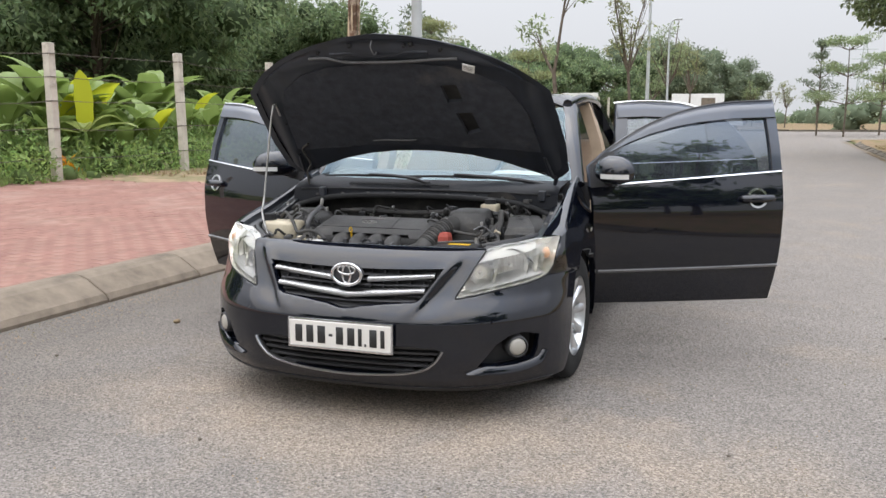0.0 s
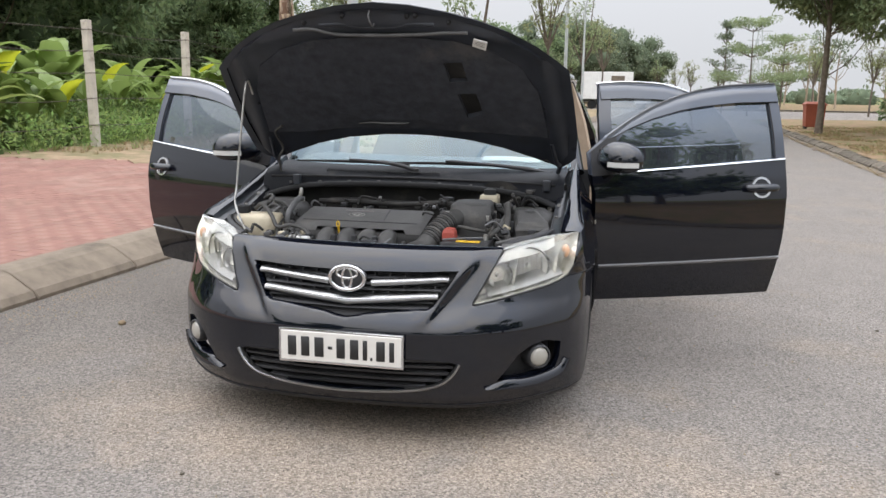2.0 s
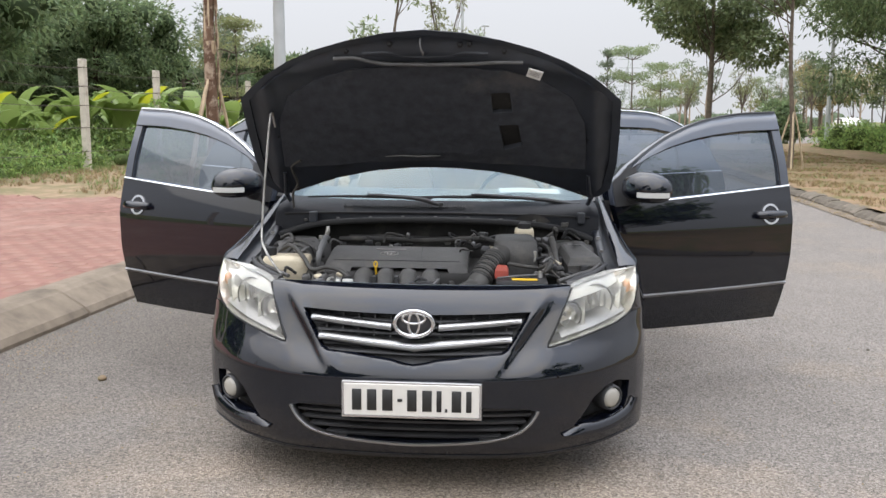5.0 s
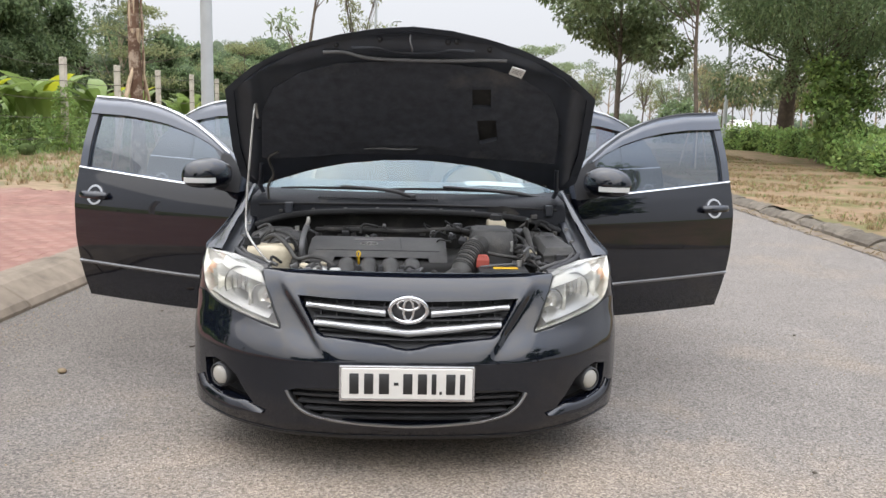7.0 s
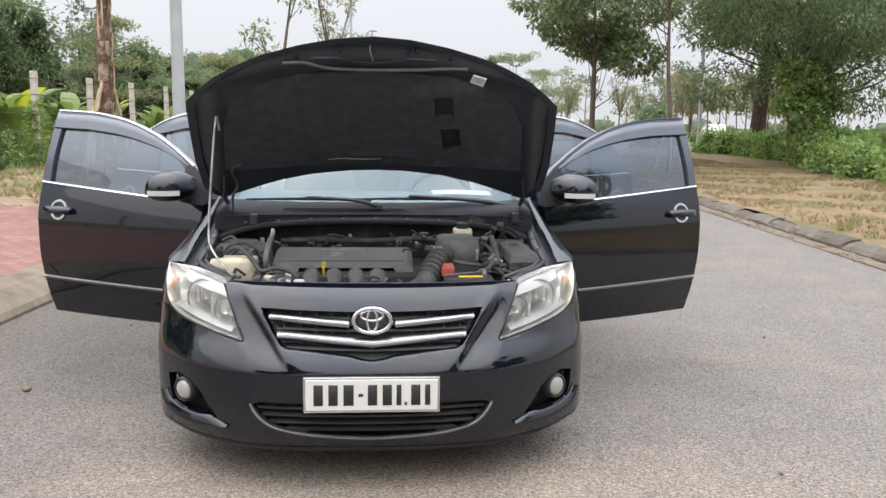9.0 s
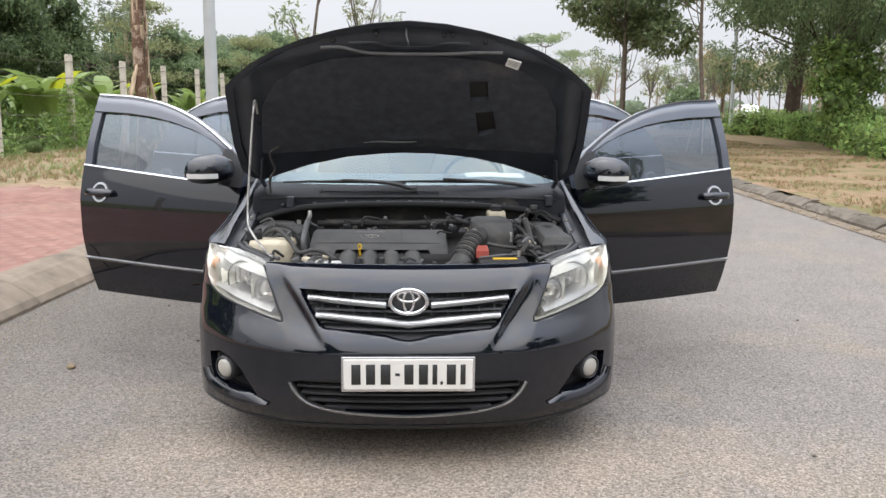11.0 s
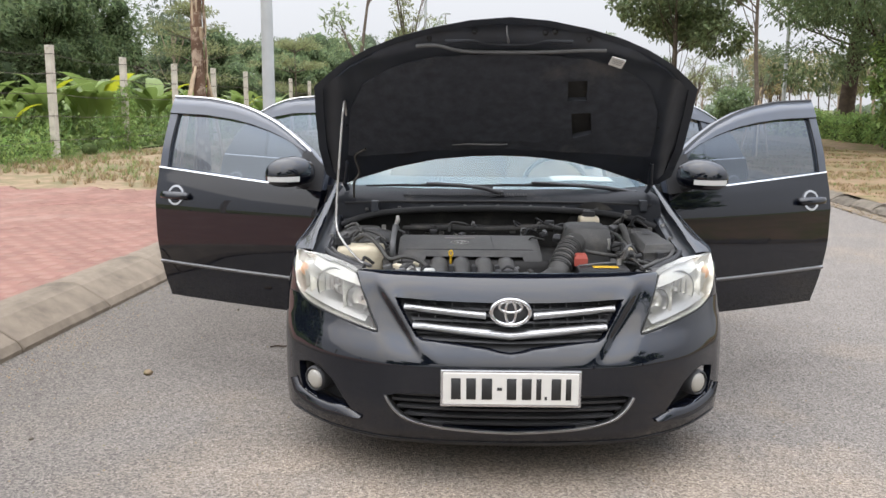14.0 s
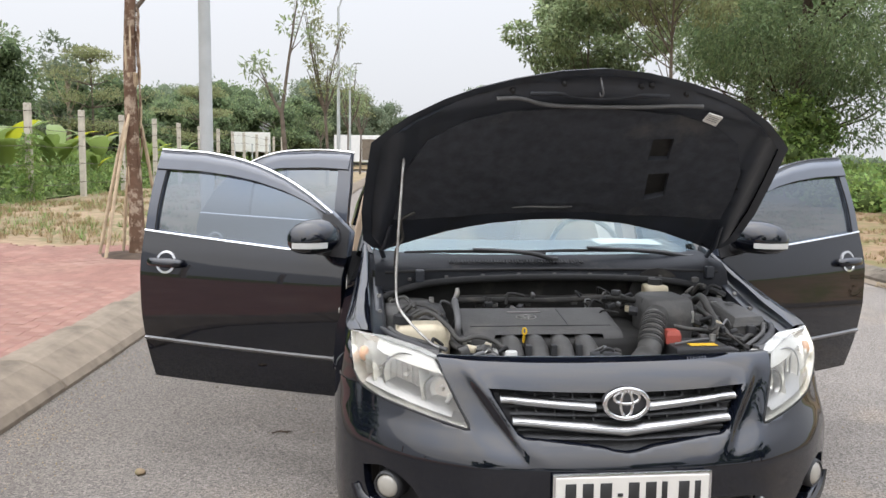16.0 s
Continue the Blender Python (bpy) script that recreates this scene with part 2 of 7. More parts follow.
M_POST = mat("post_concrete", (0.52, 0.475, 0.405), 0.9, spec=0.2, noise_scale=7, vary=0.15, bump=0.4, bump_scale=60, dirt=(0.27, 0.235, 0.19), dirt_scale=6, dirt_at=0.55)
M_WIRE = mat("rusty_wire", (0.12, 0.10, 0.085), 0.6, metal=0.6, noise_scale=30, vary=0.3)
M_BARK = mat("grey_bark", (0.130, 0.106, 0.084), 0.95, spec=0.1, noise_scale=9, vary=0.35, bump=0.9, bump_scale=22, dirt=(0.30, 0.25, 0.19), dirt_scale=5, dirt_at=0.57)
M_BARK_RED = mat("peeling_bark", (0.14, 0.088, 0.060), 0.95, spec=0.1, noise_scale=7, vary=0.35, bump=1.0, bump_scale=18, dirt=(0.36, 0.29, 0.22), dirt_scale=9, dirt_at=0.5, dirt_soft=0.1)
M_BARK_PALE = mat("pale_bark", (0.36, 0.29, 0.22), 0.95, spec=0.1, noise_scale=9, vary=0.25, bump=0.6, bump_scale=25, dirt=(0.20, 0.15, 0.11), dirt_scale=5, dirt_at=0.55)
M_BARK_DARK = mat("dark_furrowed_bark", (0.070, 0.052, 0.040), 0.95, spec=0.1, noise_scale=6, vary=0.35, bump=0.9, bump_scale=14, dirt=(0.12, 0.095, 0.075), dirt_scale=3, dirt_at=0.6)
M_STAKE = mat("bamboo_stake", (0.46, 0.365, 0.25), 0.8, spec=0.3, noise_scale=10, vary=0.25, bump=0.3, bump_scale=30, dirt=(0.22, 0.16, 0.11), dirt_scale=6, dirt_at=0.55)
M_GALV = mat("galvanised_steel", (0.41, 0.43, 0.43), 0.6, metal=0.0, noise_scale=5, vary=0.10, dirt=(0.30, 0.30, 0.30), dirt_scale=2, dirt_at=0.6)
M_LEAF_DARK = leaf_mat("dark_foliage", (0.172, 0.228, 0.112), 0.40, 0.55)
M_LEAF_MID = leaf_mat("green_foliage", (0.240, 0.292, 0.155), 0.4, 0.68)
M_LEAF_DEEP = leaf_mat("deep_green_foliage", (0.175, 0.225, 0.095), 0.45, 0.6)
M_LEAF_YEL = leaf_mat("yellowing_foliage", (0.245, 0.262, 0.130), 0.4, 0.62)
M_LEAF_HEDGE = leaf_mat("creeper_foliage", (0.235, 0.335, 0.105), 0.4, 0.55)
M_LEAF_RUST = leaf_mat("rusty_foliage", (0.33, 0.285, 0.15), 0.35, 0.5)
# greyer than the near leaves: distance haze put into the colour
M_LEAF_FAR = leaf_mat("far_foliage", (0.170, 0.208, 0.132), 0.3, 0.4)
M_WEED = leaf_mat("weed_foliage", (0.165, 0.238, 0.072), 0.45, 0.4)
M_BANANA = leaf_mat("banana_leaf", (0.215, 0.290, 0.085), 0.3, 0.4, 0.4)
M_BANANA_Y = leaf_mat("yellow_banana_leaf", (0.42, 0.44, 0.03), 0.12, 0.5, 0.4)
M_STRAW = leaf_mat("dry_grass", (0.265, 0.20, 0.105), 0.4, 0.3, 0.8)
M_ORANGE = leaf_mat("withered_orange_leaf", (0.62, 0.30, 0.02), 0.15, 0.4, 0.6)
# dark colours for the shade inside crowns and weeds
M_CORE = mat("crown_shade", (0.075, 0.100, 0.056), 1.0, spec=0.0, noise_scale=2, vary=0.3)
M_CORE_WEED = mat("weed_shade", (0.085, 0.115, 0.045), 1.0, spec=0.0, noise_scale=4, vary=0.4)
# crown shade of far trees, greyed for haze like their leaves
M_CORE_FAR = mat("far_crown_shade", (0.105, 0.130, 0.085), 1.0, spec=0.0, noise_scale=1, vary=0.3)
M_WALLWHITE = mat("whitewashed_board", (0.72, 0.71, 0.68), 0.8, noise_scale=3, vary=0.06, dirt=(0.5, 0.48, 0.44), dirt_scale=2, dirt_at=0.58)
M_BIN = mat("red_bin_plastic", (0.27, 0.065, 0.032), 0.55, noise_scale=5, vary=0.12, dirt=(0.25, 0.07, 0.04), dirt_scale=4, dirt_at=0.6)

# the car
M_PAINT = mat("black_car_paint", (0.0036, 0.0046, 0.0084), 0.6, metal=0.0, coat_ior=1.61, coat=1.0, spec=0.0, noise_scale=4, vary=0.1)
M_PLASTIC = mat("black_plastic", (0.034, 0.034, 0.036), 0.55, spec=0.4, noise_scale=12, vary=0.2, bump=0.15, bump_scale=150)
M_PLASTIC_DUST = mat("dusty_plastic", (0.074, 0.072, 0.070), 0.6, spec=0.4, noise_scale=9, vary=0.2, bump=0.2, bump_scale=120, dirt=(0.12, 0.112, 0.10), dirt_scale=7, dirt_at=0.55)
M_RUBBER = mat("rubber", (0.024, 0.024, 0.025), 0.8, spec=0.3, noise_scale=20, vary=0.2, dirt=(0.05, 0.046, 0.042), dirt_scale=9, dirt_at=0.6)
M_HOSE = mat("dusty_hose", (0.055, 0.053, 0.050), 0.6, spec=0.4, noise_scale=14, vary=0.3, dirt=(0.12, 0.108, 0.095), dirt_scale=9, dirt_at=0.52)
M_TYRE = mat("tyre_rubber", (0.018, 0.018, 0.018), 0.85, spec=0.3, noise_scale=20, vary=0.2, dirt=(0.06, 0.055, 0.048), dirt_scale=6, dirt_at=0.56)
M_CHROME = mat("chrome", (0.72, 0.72, 0.73), 0.12, metal=1.0, noise_scale=6, vary=0.05)
M_SATIN = mat("satin_silver_trim", (0.32, 0.32, 0.322), 0.34, metal=1.0, noise_scale=8, vary=0.08)
M_ALLOY = mat("alloy_wheel", (0.62, 0.63, 0.64), 0.3, metal=0.9, noise_scale=8, vary=0.06)
M_ALU = mat("dull_aluminium", (0.44, 0.43, 0.41), 0.5, metal=0.8, noise_scale=14, vary=0.25, dirt=(0.10, 0.09, 0.08), dirt_scale=9, dirt_at=0.5)
M_STRIP = mat("grey_sealing_strip", (0.115, 0.115, 0.117), 0.6, noise_scale=14, vary=0.2, dirt=(0.10, 0.10, 0.10), dirt_scale=9, dirt_at=0.55)
M_PAD = mat("hood_insulation", (0.052, 0.056, 0.066), 0.95, spec=0.15, noise_scale=22, vary=0.22, bump=0.35, bump_scale=55, dirt=(0.125, 0.118, 0.112), dirt_scale=2.6, dirt_at=0.58)
M_INNER = mat("inner_hood_paint", (0.026, 0.030, 0.039), 0.40, coat=0.0, spec=0.5, noise_scale=8, vary=0.3, dirt=(0.022, 0.021, 0.021), dirt_scale=5, dirt_at=0.55)
M_BAY = mat("engine_bay_dark", (0.028, 0.027, 0.026), 0.7, spec=0.3, noise_scale=9, vary=0.4, dirt=(0.075, 0.066, 0.058), dirt_scale=9, dirt_at=0.55)
M_TANK = mat("aged_white_tank", (0.54, 0.475, 0.35), 0.5, noise_scale=7, vary=0.12, dirt=(0.30, 0.24, 0.15), dirt_scale=6, dirt_at=0.52)
M_RED = mat("red_terminal_cap", (0.33, 0.062, 0.042), 0.6, noise_scale=12, vary=0.2, dirt=(0.22, 0.07, 0.05), dirt_scale=9, dirt_at=0.6)
M_YELLOW = mat("yellow_plastic", (0.65, 0.40, 0.02), 0.5, noise_scale=12, vary=0.15)
M_LABEL = mat("paper_label", (0.70, 0.69, 0.66), 0.7, noise_scale=20, vary=0.08)
M_PRINT = mat("grey_print", (0.22, 0.20, 0.20), 0.7, noise_scale=20, vary=0.1)
M_PLATE = mat("white_plate", (0.66, 0.635, 0.59), 0.45, noise_scale=10, vary=0.05, dirt=(0.55, 0.50, 0.43), dirt_scale=5, dirt_at=0.6)
M_CHAR = mat("plate_black", (0.02, 0.02, 0.02), 0.5, noise_scale=10, vary=0.2)
M_WHITE = mat("white_reflector", (0.52, 0.52, 0.50), 0.4, noise_scale=10, vary=0.05)
M_LAMP = mat("lamp_reflector", (0.78, 0.77, 0.72), 0.14, metal=0.58, noise_scale=30, vary=0.16, bump=0.32, bump_scale=46)
M_BROW = mat("cream_lamp_brow", (0.38, 0.38, 0.355), 0.40, coat=0.5, noise_scale=14, vary=0.05)
M_WING = mat("dusty_wing_paint", (0.012, 0.014, 0.019), 0.30, spec=0.6, noise_scale=9, vary=0.3, dirt=(0.055, 0.050, 0.045), dirt_scale=7, dirt_at=0.56)
M_AMBER = mat("amber_bulb", (0.68, 0.38, 0.21), 0.35, noise_scale=10, vary=0.1)
M_FOG = mat("yellowed_fog_lens", (0.33, 0.312, 0.275), 0.18, coat=0.6, noise_scale=9, vary=0.06)
M_BEIGE = mat("beige_interior", (0.42, 0.32, 0.23), 0.8, noise_scale=20, vary=0.08, bump=0.15, bump_scale=90)
M_DASH = mat("grey_dashboard", (0.10, 0.095, 0.09), 0.7, noise_scale=30, vary=0.1)
M_LENS = glass("clear_lamp_lens", (0.97, 0.96, 0.93), 0.05, haze=(0.05, (0.70, 0.68, 0.60)))
M_GLASS = glass("tinted_door_glass", (0.17, 0.19, 0.22), 0.15, sheen=(0.82, 0.91, 1.0), haze=(0.06, (0.34, 0.38, 0.44)))
M_SCREEN = glass("windscreen_glass", (0.66, 0.74, 0.75), 0.12, sheen=(0.56, 0.70, 0.76))
M_SCUTTLE = mat("scuttle_plastic", (0.012, 0.013, 0.016), 0.50, spec=0.12, noise_scale=12, vary=0.25, bump=0.1, bump_scale=140, dirt=(0.045, 0.042, 0.038), dirt_scale=8, dirt_at=0.6)
M_VISOR = mat("smoked_visor", (0.045, 0.054, 0.074), 0.4, coat=1.0, coat_ior=1.58, spec=0.3, noise_scale=5, vary=0.1)


# ---- mesh helpers ----
def part(name, bm, material, parent=None, label="", smooth=True, category="", group="", kind=""):
    """Links a bmesh as one mesh object under its thing or part."""
    me = bpy.data.meshes.new(name)
    bm.to_mesh(me)
    bm.free()
    for one in material if isinstance(material, (list, tuple)) else (material,):
        me.materials.append(one)
    if smooth:
        me.shade_smooth()
        me.set_sharp_from_angle(angle=radians(65))
    ob = new(name, me)
    ob.parent = parent
    return tagged(ob, label, category, group, kind)


def empty(name, m, label, category, group="", kind=""):
    ob = new(name)
    ob.empty_display_size = 0.2
    ob.matrix_world = m
    return tagged(ob, label, category, group, kind)


def box(bm, size, m=Matrix(), bevel=0.0, segments=2):
    r = bmesh.ops.create_cube(bm, size=1, matrix=m @ Matrix.Diagonal((*size, 1)))
    if bevel:
        es = list({e for v in r["verts"] for e in v.link_edges})
        bmesh.ops.bevel(bm, geom=es, offset=bevel, segments=segments, affect="EDGES", profile=0.6)
    return bm


def bx(size, m=Matrix(), bevel=0.0, segments=2):
    return box(bmesh.new(), size, m, bevel, segments)


def at(x, y, z):
    return Matrix.Translation((x, y, z))


def cyl(bm, p, q, r1, r2=None, n=12, caps=True):
    p, q = Vector(p), Vector(q)
    d = q - p
    m = Matrix.Translation((p + q) / 2) @ d.to_track_quat("Z", "Y").to_matrix().to_4x4()
    bmesh.ops.create_cone(bm, cap_ends=caps, segments=n, radius1=r1, radius2=r1 if r2 is None else r2, depth=d.length, matrix=m)
    return bm


def smooth_path(pts, n=6):
    """Points on a Catmull-Rom curve through pts."""
    ps = [Vector(p) for p in pts]
    ps = [2 * ps[0] - ps[1]] + ps + [2 * ps[-1] - ps[-2]]
    out = []
    for a, b, c, d in zip(ps, ps[1:], ps[2:], ps[3:]):
        for i in range(n):
            t = i / n
            out.append(0.5 * (2 * b + (c - a) * t + (2 * a - 5 * b + 4 * c - d) * t * t + (3 * b - a - 3 * c + d) * t ** 3))
    return out + [ps[-2]]


def tube(bm, pts, radius, n=8, steps=6, ribs=0.0):
    """A round tube along a smooth path; radius a number or one per given point; ribs: a bellows' depth."""
    path = smooth_path(pts, steps) if steps > 1 else [Vector(p) for p in pts]
    k = len(path)
    rs = np.interp(np.linspace(0, 1, k), np.linspace(0, 1, len(radius)), radius) if isinstance(radius, (list, tuple)) else [radius] * k
    rings, side = [], None
    for i, p in enumerate(path):
        d = (path[min(i + 1, k - 1)] - path[max(i - 1, 0)]).normalized()
        if side is None:
            side = d.orthogonal().normalized()
        side = (side - d * side.dot(d)).normalized()
        up = d.cross(side)
        r = float(rs[i]) * (1 + (ribs if i % 2 else -ribs))
        rings.append([bm.verts.new(p + r * (side * math.cos(2 * math.pi * j / n) + up * math.sin(2 * math.pi * j / n))) for j in range(n)])
    for a, b in zip(rings, rings[1:]):
        for j in range(n):
            bm.faces.new((a[j], a[(j + 1) % n], b[(j + 1) % n], b[j]))
    bm.faces.new(rings[0][::-1])
    bm.faces.new(rings[-1])
    return bm


def tb(pts, radius, n=8, steps=6, ribs=0.0):
    return tube(bmesh.new(), pts, radius, n, steps, ribs)


def loft(bm, rings, closed=True, caps=True):
    """Skins rows of points that all have the same number of points."""
    vs = [[bm.verts.new(p) for p in r] for r in rings]
    for a, b in zip(vs, vs[1:]):
        n = len(a)
        for j in range(n if closed else n - 1):
            bm.faces.new((a[j], a[(j + 1) % n], b[(j + 1) % n], b[j]))
    if closed and caps:
        bm.faces.new(vs[0][::-1])
        bm.faces.new(vs[-1])
    return bm


def lf(rings, closed=True, caps=True):
    return loft(bmesh.new(), rings, closed, caps)


def inside(poly, x, y):
    """Which of the points (arrays x, y) lie in the polygon."""
    poly = np.asarray(poly, float)
    got = np.zeros(len(x), bool)
    for (x0, y0), (x1, y1) in zip(poly, np.roll(poly, -1, 0)):
        cross = (y0 > y) != (y1 > y)
        with np.errstate(divide="ignore", invalid="ignore"):
            got ^= cross & (x < (x1 - x0) * (y - y0) / (y1 - y0 + 1e-12) + x0)
    return got


def dense(poly, step):
    """The polygon with its sides cut into steps."""
    out = []
    for a, b in zip(poly, poly[1:] + poly[:1]):
        n = max(1, int(math.dist(a, b) / step))
        out += [(a[0] + (b[0] - a[0]) * i / n, a[1] + (b[1] - a[1]) * i / n) for i in range(n)]
    return out


def panel(outline, holes, step, shape, lip=None):
    """A skin over a flat outline with holes, in triangles about one step wide, laid into space by shape(u, v); lip(u, v) gives where its rim turns in to."""
    from mathutils.geometry import delaunay_2d_cdt
    outline = dense(outline, step)
    holes = [dense(h, step) for h in holes]
    us, vs = [p[0] for p in outline], [p[1] for p in outline]
    gu, gv = np.meshgrid(np.arange(min(us) + step * 0.51, max(us), step), np.arange(min(vs) + step * 0.47, max(vs), step))
    gu, gv = gu.ravel(), gv.ravel()
    keep = inside(outline, gu, gv)
    for h in holes:
        keep &= ~inside(h, gu, gv)
    for loop in [outline] + holes:
        for a in loop:
            keep &= (gu - a[0]) ** 2 + (gv - a[1]) ** 2 > (0.45 * step) ** 2
    pts, edges = [], []
    for loop in [outline] + holes:
        s = len(pts)
        pts += loop
        edges += [(s + i, s + (i + 1) % len(loop)) for i in range(len(loop))]
    pts += list(zip(gu[keep].tolist(), gv[keep].tolist()))
    co, _, faces, *_ = delaunay_2d_cdt([Vector(p) for p in pts], edges, [], 0, 1e-6)
    cx = np.array([sum(co[i].x for i in f) / 3 for f in faces])
    cy = np.array([sum(co[i].y for i in f) / 3 for f in faces])
    ok = inside(outline, cx, cy)
    for h in holes:
        ok &= ~inside(h, cx, cy)
    bm = bmesh.new()
    verts = [bm.verts.new(shape(c.x, c.y)) for c in co]
    for f, k in zip(faces, ok):
        if k:
            bm.faces.new([verts[i] for i in f])
    if lip:
        back = {}
        index = {v: i for i, v in enumerate(verts)}
        for e in [e for e in bm.edges if len(e.link_faces) == 1]:
            f = e.link_faces[0]
            a, b = e.verts
            for v in (a, b):
                if v not in back:
                    c = co[index[v]]
                    back[v] = bm.verts.new(lip(c.x, c.y))
            bm.faces.new((b, a, back[a], back[b]))
    bmesh.ops.delete(bm, geom=[v for v in bm.verts if not v.link_faces], context="VERTS")
    bmesh.ops.recalc_face_normals(bm, faces=bm.faces)
    return bm


def mirrored(half):
    """A closed outline from its right half, given from the top middle down to the bottom middle."""
    return half + [(-x, y) for x, y in reversed(half) if abs(x) > 1e-6]


def text_bars(parent, name, bars, material, m):
    """Plain upright bars in place of writing: (x, z, width, height) each."""
    for x, z, w, h in bars:
        part(name, bx((w, 0.002, h), m @ at(x, 0, z), 0.0006, 1), material, parent)

# ---- the street: a runs across it from the foot of the near kerb, b along it ----
LEAN_A = math.atan(0.066)
STREET = at(-2.625, 0, 0) @ Matrix.Rotation(-LEAN_A, 4, "Z")


def st(a, b, z=0.0):
    return STREET @ Vector((a, b, z))


def rise(a):
    """Height of the left pavement, which climbs gently towards the fence."""
    return 0.172 + 0.026 * max(0.0, -a - 0.36)


def grid_sheet(a0, a1, b0, b1, na, nb, height, wob=0.0):
    bm = bmesh.new()
    vs = [[bm.verts.new(st(a0 + (a1 - a0) * i / na, b0 + (b1 - b0) * j / nb, 0) + Vector((0, 0, height(a0 + (a1 - a0) * i / na, b0 + (b1 - b0) * j / nb)
          + wob * noise.noise((i * 0.37, j * 0.41, a0))))) for j in range(nb + 1)] for i in range(na + 1)]
    for i in range(na):
        for j in range(nb):
            bm.faces.new((vs[i][j], vs[i + 1][j], vs[i + 1][j + 1], vs[i][j + 1]))
    return bm


def build_ground():
    bm = bmesh.new()
    bmesh.ops.create_grid(bm, x_segments=2, y_segments=2, size=3000, matrix=at(0, 0, -0.06))
    part("ground", bm, M_EARTH, None, "dry grassy open land reaching the horizon", False, "ground", kind="structure")
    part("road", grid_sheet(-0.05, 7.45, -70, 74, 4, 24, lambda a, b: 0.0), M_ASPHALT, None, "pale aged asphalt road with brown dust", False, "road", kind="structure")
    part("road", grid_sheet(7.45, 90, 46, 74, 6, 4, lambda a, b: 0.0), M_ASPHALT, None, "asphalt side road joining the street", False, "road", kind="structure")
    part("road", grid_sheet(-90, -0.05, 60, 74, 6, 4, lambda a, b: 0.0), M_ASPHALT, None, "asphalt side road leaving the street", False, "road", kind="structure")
    part("ground", grid_sheet(-6.2, -0.3, 7.2, 58, 24, 100, lambda a, b: rise(a) - 0.014 + 0.03 * min(1, max(0, (b - 9) / 3)) * noise.noise((a * 1.4, b * 0.8, 2.0))), M_SAND, None,
         "sandy strip with sparse dry grass along the pavement", True, "ground", kind="structure")
    part("ground", grid_sheet(-40, -6.2, -30, 58, 40, 60, lambda a, b: rise(-6.2) - 0.02 - 0.004 * (-a - 6.2), 0.10), M_EARTH, None,
         "weedy earth behind the fence", True, "ground", kind="structure")
    part("ground", grid_sheet(7.52, 26, -30, 44, 34, 80, lambda a, b: 0.112 + 0.01 * min(a - 7.55, 6), 0.04), M_VERGE, None,
         "dry grass verge with bare sandy patches", True, "ground", kind="structure")
    part("ground", grid_sheet(-90, 110, 74.6, 140, 30, 12, lambda a, b: 0.12, 0.05), M_VERGE, None, "grass verge across the side road", True, "ground", kind="structure")


def kerb_block(length, foot, top, height):
    """One kerb stone with a sloping, rounded face; a runs from the road inwards."""
    prof = [(0, -0.05), (0, 0.02), (-0.03, 0.06), (-foot * 0.62, height - 0.022), (-foot * 0.82, height - 0.004), (-foot, height), (-foot - top, height - 0.004), (-foot - top, -0.05)]
    rings = []
    for b in (0.004, 0.012, length - 0.012, length - 0.004):
        k = 0.006 if b in (0.004, length - 0.004) else 0.0
        rings.append([(a + (k if a > -0.01 else 0) * -1, b, z - (k if z > 0 else 0)) for a, z in prof])
    return lf(rings)


